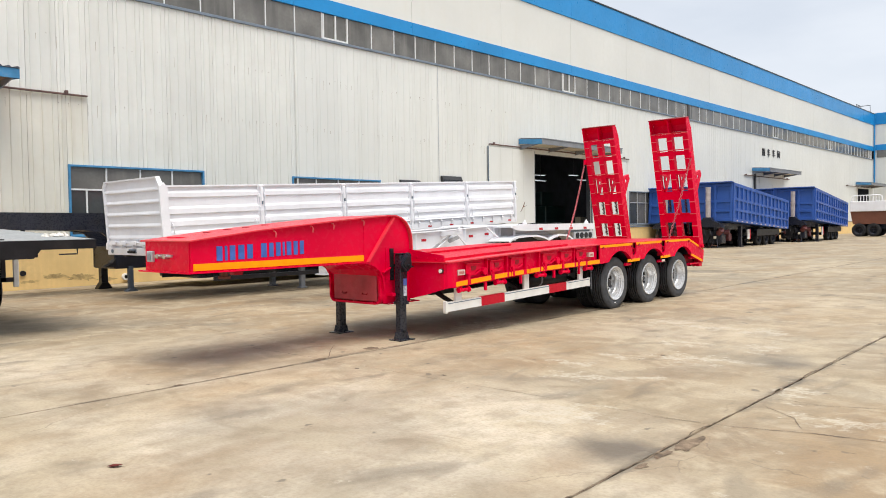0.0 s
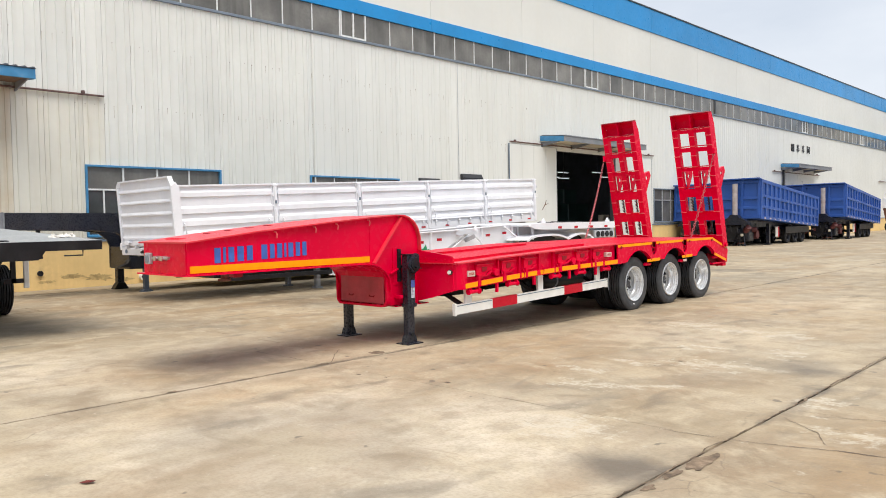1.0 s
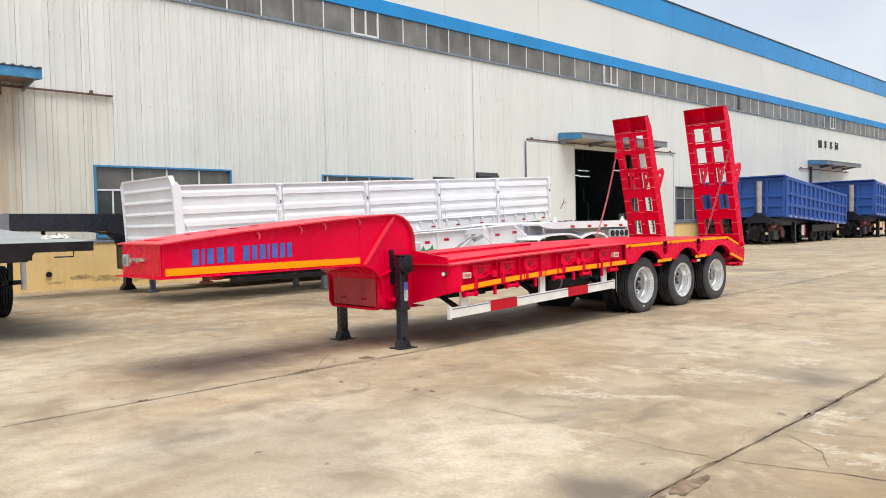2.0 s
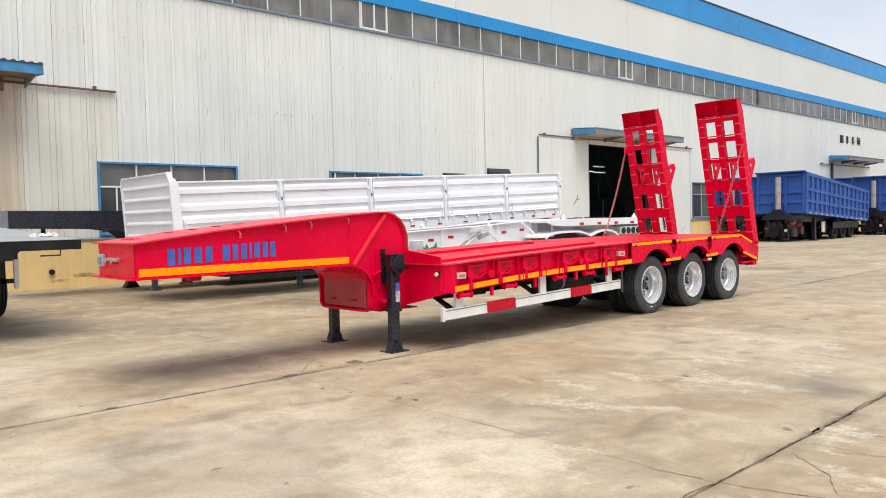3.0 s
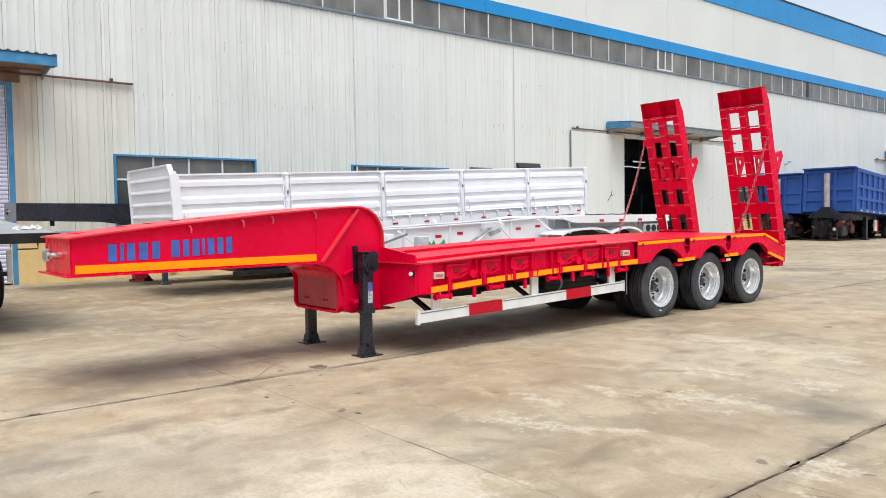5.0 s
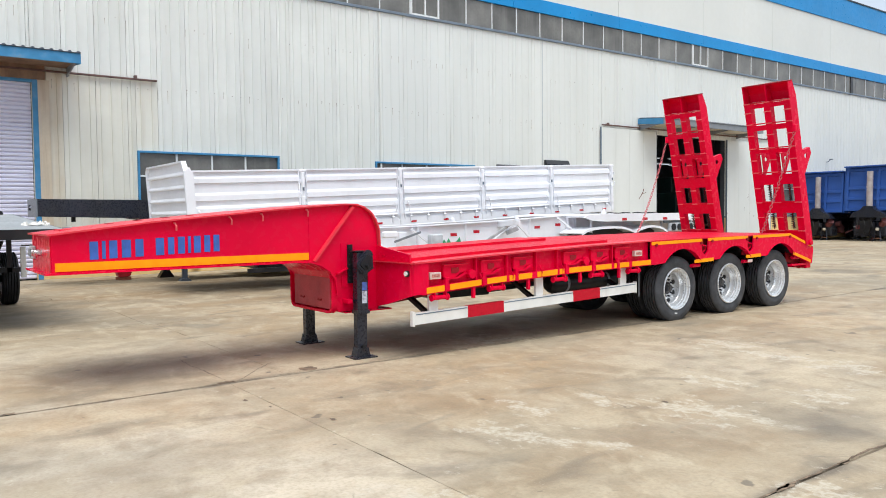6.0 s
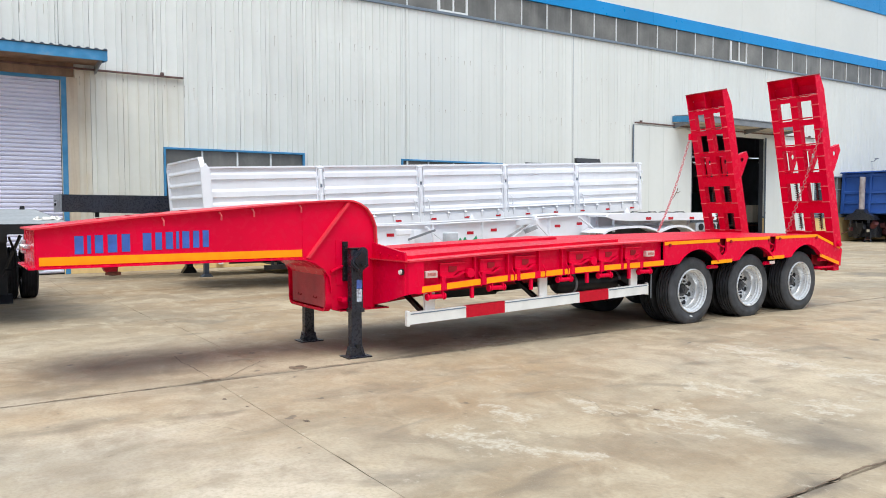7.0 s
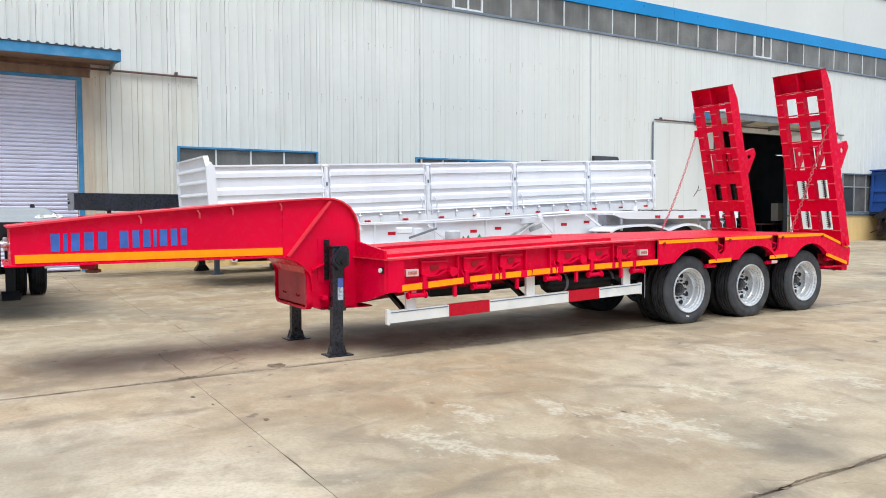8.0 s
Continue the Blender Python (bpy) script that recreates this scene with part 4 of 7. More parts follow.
cab = thing("control_cabinet", (-24.0, 39.2, 0.06), "small pale grey control cabinet on a stand", "cabinet")
part("case", box(B(), -24.2, -23.8, 38.9, 39.5, 1.05, 1.95, 0.02), CLAD_OLD, cab)
part("stand", box(B(), -24.1, -23.9, 39.1, 39.3, 0.06, 1.05), DARK_STEEL, cab)
for q in range(7):
    px, py = -24.2 - 0.5 * (q % 3), 33.0 + 0.62 * q
    cr = thing("scrap_part", (px, py, 0.06), "dark machine part lying on the workshop floor", "scrap", "scrap in the gate")
    part("block", box(B(), px - 0.25, px + 0.25, py - 0.22, py + 0.22, 0.06, 0.42 + 0.13 * (q % 4), 0.04), DARK_STEEL if q % 2 else RUST, cr)
    part("knob", rod(B(), (px, py, 0.42 + 0.13 * (q % 4)), (px, py, 0.66 + 0.13 * (q % 4)), 0.09, 10), CANOPY, cr)

# ---- wheels ----
TYRE = [(-0.125, 0.300), (-0.140, 0.36), (-0.138, 0.43), (-0.122, 0.470)]
for g in (-0.098, -0.058, -0.012, 0.034, 0.080):
    TYRE += [(g - 0.012, 0.485), (g - 0.002, 0.485), (g, 0.452), (g + 0.016, 0.452), (g + 0.018, 0.485)]
TYRE += [(0.108, 0.483), (0.122, 0.470), (0.134, 0.445), (0.137, 0.425), (0.142, 0.415), (0.142, 0.385), (0.139, 0.37), (0.138, 0.345), (0.128, 0.322), (0.125, 0.300)]


def wheel_meshes(axis, steel, name):
    """Outer wheel drawn round the origin, its face towards + on the axis."""
    ty = revolve(B(), TYRE, (0, 0, 0), axis, 44, True)
    rim = revolve(B(), [(0.120, 0.318), (0.140, 0.316), (0.146, 0.306), (0.140, 0.296), (0.112, 0.290), (0.102, 0.272), (0.078, 0.268), (0.072, 0.260), (0.006, 0.250), (-0.006, 0.240), (-0.072, 0.236), (-0.086, 0.226),
                        (-0.088, 0.190), (-0.062, 0.158), (-0.062, 0.095), (-0.09, 0.095), (-0.11, 0.26), (-0.12, 0.318)], (0, 0, 0), axis, 40, True)
    hub = B()
    e = (lambda u, r, a: (u, r * math.cos(a), r * math.sin(a))) if axis == "x" else (lambda u, r, a: (r * math.cos(a), u, r * math.sin(a)))
    rod(hub, e(-0.09, 0, 0), e(-0.045, 0, 0), 0.094, 20)
    rod(hub, e(-0.045, 0, 0), e(0.012, 0, 0), 0.066, 20, 0.052)
    rod(hub, e(0.012, 0, 0), e(0.024, 0, 0), 0.030, 6)
    nuts = B()
    for k in range(10):
        a = 2 * math.pi * k / 10
        rod(nuts, e(-0.075, 0.127, a), e(-0.030, 0.127, a), 0.014, 6)
    holes = B()
    for k in range(8):
        a = 2 * math.pi * (k + 0.5) / 8
        rod(holes, e(-0.110, 0.203, a), e(-0.074, 0.198, a), 0.036, 14)
    return {"tyre": mesh_of("tyre", ty, RUBBER if steel is RIM else RUBBER_SHADED, True), "rim": mesh_of("rim", rim, steel, True), "hub": mesh_of("hub", hub, HUB if steel is RIM else steel, True),
            "nuts": mesh_of("nuts", nuts, DARK_STEEL), "holes": mesh_of("holes", holes, BLACK)}


WHEEL_X = wheel_meshes("x", RIM, "x")
WHEEL_X_DARK = wheel_meshes("x", DARK_STEEL, "xd")
WHEEL_Y = wheel_meshes("y", DARK_STEEL, "y")


def wheel(parent, x, y, z, set_, flip=False, scale=1.0, bare=False):
    """A wheel under its vehicle: rim with tyre, hub, nuts and hand holes."""
    w = new("wheel", set_["rim"])
    w.parent = parent
    w.matrix_parent_inverse = Matrix.Translation(-parent.location)
    w.matrix_basis = Matrix.Translation((x, y, z)) @ Matrix.Rotation(math.pi if flip else 0, 4, "Z") @ Matrix.Diagonal((scale, scale, scale, 1))
    for key in (("tyre",) if bare else ("tyre", "hub", "nuts", "holes")):
        s = new(key, set_[key])
        s.parent = w
        if key in ("nuts", "holes"):
            s["kind"] = "stuff"
    return w


# ---- the red low-bed trailer ----
XC = -8.115
red = thing("lowbed_trailer", (XC, 12.0, 0.0), "glossy red three-axle low-bed trailer with raised rear ramps", "trailer")
NECK_TOP = [(4.62, 1.455), (5.47, 1.555), (6.56, 1.652), (7.17, 1.700), (7.60, 1.728), (7.74, 1.725), (7.84, 1.695), (7.93, 1.635), (7.99, 1.55), (8.03, 1.44), (8.04, 1.25)]
NECK_LOW = [(4.62, 1.115), (7.02, 1.118), (7.18, 1.105), (7.30, 1.065), (7.40, 0.995), (7.46, 0.90), (7.485, 0.78), (7.49, 0.56), (7.52, 0.525), (8.04, 0.515)]
# webs of the gooseneck, one each side
for sx in (-1, 1):
    part("neck_web", prism(B(), NECK_LOW + NECK_TOP[::-1], XC + sx * 0.49, XC + sx * 0.515), RED, red)
part("neck_core", prism(B(), [(4.64, 1.125), (7.05, 1.13), (7.30, 1.09), (7.50, 0.90), (7.52, 0.56), (8.02, 0.56), (8.02, 1.40), (7.80, 1.68), (4.64, 1.44)], XC - 0.488, XC + 0.488), RED, red)
part("top_flange", ribbon(B(), [(4.585, 1.452)] + NECK_TOP[1:], 0.016, XC - 0.575, XC + 0.575), RED_EDGE, red, "red top flange plate with a painted-in pale sheen")
part("bottom_flange", ribbon(B(), [(4.555, 1.099)] + [(a, b - 0.016) for a, b in NECK_LOW[1:2]] + [(a - 0.008, b - 0.012) for a, b in NECK_LOW[2:6]] + [(7.469, 0.78), (7.472, 0.72)], 0.016, XC - 0.575, XC + 0.575), RED, red)
part("foot_plate", box(B(), XC - 0.53, XC + 0.53, 7.60, 8.22, 0.499, 0.513), RED, red)
rim_out, rim_in = [], []
for q in range(9):
    a = radians(90 * q / 8)
    rim_out.append((XC + 0.537 - 0.11 + 0.11 * math.sin(a), 0.505 + 0.11 - 0.11 * math.cos(a)))
    rim_in.append((XC + 0.508 - 0.08 + 0.08 * math.sin(a), 0.535 + 0.08 - 0.08 * math.cos(a)))
mirror = lambda pts: [(2 * XC - x_, z_) for x_, z_ in pts][::-1]
bm = prism(B(), [(XC, 0.505)] + rim_out + [(XC + 0.537, 0.90), (XC + 0.515, 0.92)] + [(XC + 0.508, 0.90)] + rim_in[::-1] + [(XC, 0.535)], 7.425, 7.495, "y")
prism(bm, [(XC, 0.505), (XC, 0.535)] + mirror(rim_in[::-1])[::1] + [(XC - 0.508, 0.90), (XC - 0.515, 0.92), (XC - 0.537, 0.90)] + mirror(rim_out), 7.425, 7.495, "y")
bmesh.ops.recalc_face_normals(bm, faces=bm.faces[:])
part("box_rim", bm, RED, red, "rounded red rim round the neck foot")
part("hatch", box(B(), XC - 0.455, XC + 0.455, 7.440, 7.468, 0.545, 1.0, 0.010), HATCH, red, "dull dark red cover panel")
for hx in (-0.22, 0.22):
    part("hatch_pull", pipe(B(), [(XC + hx - 0.05, 7.45, 0.66), (XC + hx - 0.04, 7.43, 0.64), (XC + hx + 0.04, 7.43, 0.64), (XC + hx + 0.05, 7.45, 0.66)], 0.009, 6), RED_DULL_SHADE, red)
for hx in (-0.3, 0.05, 0.28):
    part("hatch_hinge", box(B(), XC + hx - 0.025, XC + hx + 0.025, 7.40, 7.46, 0.975, 1.03, 0.005), RED, red)
# stiffeners on the near and far web
for sx in (-1, 1):
    xo, xi = XC + sx * 0.57, XC + sx * 0.514
    lo, hi = min(xo, xi), max(xo, xi)
    part("stiffener", prism(B(), [(7.20, 1.115), (7.225, 1.105), (7.715, 1.700), (7.685, 1.712)], lo, hi), RED_EDGE, red)
    part("stiffener", prism(B(), [(7.485, 0.965), (7.62, 1.02), (7.62, 1.005), (7.485, 0.945)], lo, hi), RED, red)
    part("seam_plate", prism(B(), [(7.165, 1.115), (7.20, 1.09), (7.40, 0.98), (7.47, 0.56), (8.03, 0.53), (8.03, 1.40), (7.95, 1.60), (7.80, 1.70), (7.60, 1.715), (7.165, 1.69)], XC + sx * 0.515 - (0.006 if sx < 0 else 0), XC + sx * 0.515 + (0.006 if sx > 0 else 0)), RED, red)
    for hy, hz in ((5.71, 1.555), (6.27, 1.605), (6.61, 1.637), (7.13, 1.68)):
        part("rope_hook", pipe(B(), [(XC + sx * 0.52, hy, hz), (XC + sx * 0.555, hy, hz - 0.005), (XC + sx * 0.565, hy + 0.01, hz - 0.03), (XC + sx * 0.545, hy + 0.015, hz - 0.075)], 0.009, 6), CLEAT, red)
    part("reflective_tape", box(B(), XC + sx * 0.519 - 0.003, XC + sx * 0.519 + 0.003, 4.645, 7.16, 1.128, 1.205), ORANGE, red, "orange reflective tape")
    # a row of plain blue bars along the neck
    widths = [0.94 * w if w else w for w in (0.105, 0.045, 0.10, 0.115, 0.105, None, 0.11, 0.085, 0.095, 0.04, 0.095, 0.085, 0.085)]
    yy = 4.925
    for w in widths:
        if w is None:
            yy += 0.075
            continue
        zb = 1.225 + 0.030 * (yy - 4.9)
        hgt = 0.168
        part("blue_bar", box(B(), XC + sx * 0.5175 - 0.0025, XC + sx * 0.5175 + 0.0025, yy + 0.12 * w, yy + 0.88 * w, zb, zb + hgt), BLUE_MARK, red)
        yy += w + 0.0155
part("kingpin", rod(rod(B(), (XC, 5.35, 0.98), (XC, 5.35, 1.10), 0.045, 16), (XC, 5.35, 0.985), (XC, 5.35, 1.012), 0.075, 16), RUST, red, "brown steel kingpin")
for hx in (0.42,):
    part("under_stop", prism(B(), [(5.18, 1.10), (5.32, 1.10), (5.30, 1.05), (5.20, 1.05)], XC + hx - 0.05, XC + hx + 0.05), RED_DULL_SHADE, red)
# top of the neck: cover and small cleats
part("top_cover", box(B(), XC - 0.30, XC + 0.02, 4.78, 5.05, 1.485, 1.503), RED, red)
for k in range(4):
    yk = 5.25 + 0.28 * k
    part("top_cleat", box(B(), XC - 0.30, XC - 0.18, yk, yk + 0.07, line_at(NECK_TOP, yk) + 0.014, line_at(NECK_TOP, yk) + 0.026, 0.003), RED_DULL_SHADE, red)
# nose fittings
part("front_plate", box(B(), XC - 0.49, XC + 0.49, 4.612, 4.638, 1.115, 1.455), RED, red)
sock = part("socket", box(B(), XC - 0.40, XC - 0.27, 4.57, 4.612, 1.215, 1.345, 0.008), GALV, red, "grey square trailer socket")
part("socket_lid", box(B(), XC - 0.375, XC - 0.295, 4.556, 4.57, 1.24, 1.32, 0.006), CANOPY, sock)
for cx in (-0.10, 0.06):
    cpl = part("air_coupling", rod(B(), (XC + cx - 0.10, 4.575, 1.285), (XC + cx + 0.13, 4.575, 1.292), 0.016, 10), CHROME, red, "silver air-line coupling")
    part("coupling_head", rod(B(), (XC + cx - 0.005, 4.612, 1.285), (XC + cx - 0.005, 4.545, 1.285), 0.030, 12), CHROME, cpl)


def landing_leg(sx):
    x = XC + sx * 0.645
    a, b = x - 0.058, x + 0.064
    leg = part("landing_leg", box(B(), a, b, 7.660, 7.800, 0.50, 1.20, 0.012), DARK_STEEL, red, "dark grey steel landing leg with a wide foot")
    part("inner_leg", box(B(), a + 0.014, b - 0.014, 7.660, 7.785, 0.04, 0.52, 0.006), DARK_STEEL, leg)
    bm = B()
    prism(bm, [(7.60, 0.0), (7.86, 0.0), (7.86, 0.012), (7.815, 0.02), (7.79, 0.115), (7.655, 0.115), (7.63, 0.02), (7.60, 0.012)], a + 0.004, b - 0.004)
    box(bm, a - 0.055, b + 0.055, 7.585, 7.875, 0.0, 0.014)
    part("foot", bm, DARK_STEEL, leg)
    part("pin", rod(B(), (b - 0.02, 7.72, 0.13), (b + 0.02, 7.72, 0.13), 0.022, 10), BLACK, leg)
    part("mount_plate", box(B(), XC + sx * 0.522 - 0.008, XC + sx * 0.522 + 0.008, 7.555, 7.70, 0.80, 1.295), RED, leg)
    bm = B()
    for q in range(7):
        rod(bm, (XC + sx * 0.53, 7.646, 0.87 + q * 0.062), (XC + sx * 0.572, 7.646, 0.86 + q * 0.062), 0.010, 6)
    part("bolts", bm, BLACK, leg)["kind"] = "stuff"
    part("back_plate", box(B(), XC + sx * 0.54 - 0.012, XC + sx * 0.54 + 0.012, 7.63, 7.69, 0.84, 1.28), BLACK, leg)
    ox = x + sx * 0.064
    lobe = []
    for cy, cz, rr, a0, a1 in ((7.775, 1.165, 0.058, -20, 130), (7.672, 1.060, 0.050, 130, 235), (7.725, 0.985, 0.036, 235, 300), (7.790, 1.040, 0.050, 300, 340)):
        lobe += [(cy + rr * math.cos(radians(a0 + (a1 - a0) * k / 6)), cz + rr * math.sin(radians(a0 + (a1 - a0) * k / 6))) for k in range(7)]
    gear = prism(B(), lobe, min(ox, ox + sx * 0.062), max(ox, ox + sx * 0.062))
    bmesh.ops.bevel(gear, geom=[e for e in gear.edges if abs(e.verts[0].co.x - e.verts[1].co.x) < 1e-6], offset=0.012, segments=2, affect="EDGES")
    part("gearbox", gear, DARK_STEEL, leg, "rounded black gearbox cover", True)
    inner = [(7.728 + (a - 7.728) * 0.62, 1.075 + (b - 1.075) * 0.62) for a, b in lobe]
    boss = prism(B(), inner, min(ox + sx * 0.06, ox + sx * 0.078), max(ox + sx * 0.06, ox + sx * 0.078))
    part("cover_boss", boss, BLACK, leg, "", True)
    part("crank_shaft", rod(B(), (ox + sx * 0.07, 7.735, 1.04), (ox + sx * 0.125, 7.735, 1.04), 0.018, 10), BLACK, leg)
    part("crank_arm", bar(B(), (ox + sx * 0.115, 7.735, 1.04), (ox + sx * 0.115, 7.80, 1.02), 0.022, 0.012), BLACK, leg)
    part("top_cap", box(B(), a - 0.002, b + 0.002, 7.635, 7.805, 1.20, 1.212), BLACK, leg)
    part("sticker", box(B(), x + sx * 0.0645 - 0.001, x + sx * 0.0645 + 0.001, 7.715, 7.78, 0.62, 0.76), STICKER, leg, "white spec sticker")
    part("sticker", box(B(), x + sx * 0.0645 - 0.001, x + sx * 0.0645 + 0.001, 7.715, 7.78, 0.765, 0.86), STICKER_BLUE, leg, "blue maker sticker")
    part("lower_bracket", box(B(), min(XC + sx * 0.50, x), max(XC + sx * 0.50, x), 7.57, 7.63, 0.62, 0.665, 0.004), RED, leg)
    part("collar", box(B(), a - 0.006, b + 0.006, 7.652, 7.808, 0.50, 0.545), DARK_STEEL, leg)


landing_leg(1)
landing_leg(-1)
part("cross_shaft", rod(B(), (XC - 0.6, 7.72, 1.04), (XC + 0.6, 7.72, 1.04), 0.022, 10), DARK_STEEL, red)

# flared shoulders between neck and deck
TOP = [(8.20, 1.085), (9.26, 1.130), (10.98, 1.185), (12.14, 1.210), (13.70, 1.220), (15.82, 1.226)]
LOW = [(8.20, 0.715), (9.26, 0.780), (10.52, 0.830), (12.15, 0.860)]


def shoulder(sx):
    """A plate across the neck's foot that bends back into the side rail."""
    plan = [(0.515, 8.015), (0.80, 8.035), (1.08, 8.055), (1.15, 8.068), (1.155, 8.0815), (1.19, 8.095), (1.211, 8.14), (1.2165, 8.20)]
    bm = B()
    rows = []
    for off, deep in ((0.0, 0.0), (-0.012, 0.030)):
        top = [bm.verts.new((XC + sx * (a + off), b + deep, 1.262 - 0.100 * (a - 0.515) / 0.70 if b < 8.08 else 1.078)) for a, b in plan]
        low = [bm.verts.new((XC + sx * (a + off), b + deep, 0.545 + 0.180 * ((a - 0.515) / 0.70) ** 1.2)) for a, b in plan]
        rows += [top, low]
    t0, l0, t1, l1 = rows
    for i in range(len(plan) - 1):
        bm.faces.new((t0[i], t0[i + 1], l0[i + 1], l0[i]))
        bm.faces.new((t1[i], l1[i], l1[i + 1], t1[i + 1]))
        bm.faces.new((t0[i], t1[i], t1[i + 1], t0[i + 1]))
        bm.faces.new((l0[i], l0[i + 1], l1[i + 1], l1[i]))
    for i in (0, -1):
        bm.faces.new((t0[i], l0[i], l1[i], t1[i]))
    bmesh.ops.recalc_face_normals(bm, faces=bm.faces[:])
    sh = part("shoulder", bm, RED, red, "flared red shoulder plate", True)
    bar_ = B()
    edge = [(0.525, 8.010), (0.80, 8.030), (1.08, 8.050), (1.225, 8.062)]
    lo = [bar_.verts.new((XC + sx * a, b - d, 1.066 + 0.006 * (d > 0))) for d in (0.0, 0.030) for a, b in edge]
    hi = [bar_.verts.new((v.co.x, v.co.y, v.co.z + 0.014)) for v in lo]
    n = len(edge)
    for i in range(n - 1):
        for q in (lo, hi):
            bar_.faces.new((q[i], q[i + 1], q[n + i + 1], q[n + i]))
        bar_.faces.new((lo[i], lo[i + 1], hi[i + 1], hi[i]))
        bar_.faces.new((lo[n + i], lo[n + i + 1], hi[n + i + 1], hi[n + i]))
    for i in (0, n - 1):
        bar_.faces.new((lo[i], hi[i], hi[n + i], lo[n + i]))
    bmesh.ops.recalc_face_normals(bar_, faces=bar_.faces[:])
    part("ledge", bar_, RED_EDGE, sh)
    lamp_at = Vector((XC + sx * 1.115, 8.060, 0.958))
    part("marker_lamp", rod(B(), lamp_at, lamp_at + Vector((sx * 0.004, -0.036, 0)), 0.026, 16), LENS_WHITE, sh, "round white marker lamp")
    part("marker_ring", rod(B(), lamp_at, lamp_at + Vector((sx * 0.003, -0.020, 0)), 0.036, 16), BLACK, sh)
    for tq in (0.25, 0.55, 0.8):
        at = Vector((XC + sx * (0.53 + 0.62 * tq), 8.018 + 0.042 * tq, 1.15 - 0.03 * tq))
        part("rivet", rod(B(), at, at + Vector((sx * 0.003, -0.012, 0)), 0.010, 8), RED_DECK, sh)


shoulder(1)
shoulder(-1)

# deck: floor plate, side rails of C section, raised wheel tracks
deck_pts = [(8.03, 1.060)] + [(a, b - 0.014) for a, b in TOP[1:]]
part("deck_plate", ribbon(B(), deck_pts, 0.012, XC - 1.19, XC + 1.19), RED_DECK, red, "red deck plate with pale scuffs")
for sx in (-1, 1):
    a, b = sorted((XC + sx * 1.04, XC + sx * 1.225))
    part("rail_flange", ribbon(B(), [(8.085, TOP[0][1] - 0.020)] + [(p, q - 0.016) for p, q in TOP[1:4]], 0.018, a, b), RED_EDGE, red)
    a, b = sorted((XC + sx * 1.135, XC + sx * 1.150))
    part("rail_web", prism(B(), [(8.19, 0.735), (9.26, 0.795), (10.52, 0.845), (12.15, 0.875), (12.15, 1.195), (10.98, 1.170), (9.26, 1.115), (8.19, 1.068)], a, b), RED, red)
    a, b = sorted((XC + sx * 1.05, XC + sx * 1.215))
    part("rail_lip", ribbon(B(), LOW, 0.014, a, b), RED, red)
    a, b = sorted((XC + sx * 1.205, XC + sx * 1.217))
    part("rail_skirt", prism(B(), [(8.19, 0.72), (9.26, 0.785), (10.52, 0.835), (12.15, 0.865), (12.15, 0.945), (10.52, 0.915), (9.26, 0.865), (8.19, 0.80)], a, b), RED, red)
    # wheel tracks
    a, b = sorted((XC + sx * 0.30, XC + sx * 0.93))
    tr = ribbon(B(), [(8.22, 1.078), (9.26, 1.122), (10.98, 1.177), (11.55, 1.192)], 0.038, a, b)
    part("wheel_track", tr, RED_DECK, red)

# brackets, hooks and tape on the near and far rail
BRACKETS = ((8.50, 8.83), (9.05, 9.35), (9.56, 9.86), (10.42, 10.76), (10.93, 11.27), (11.41, 11.70))


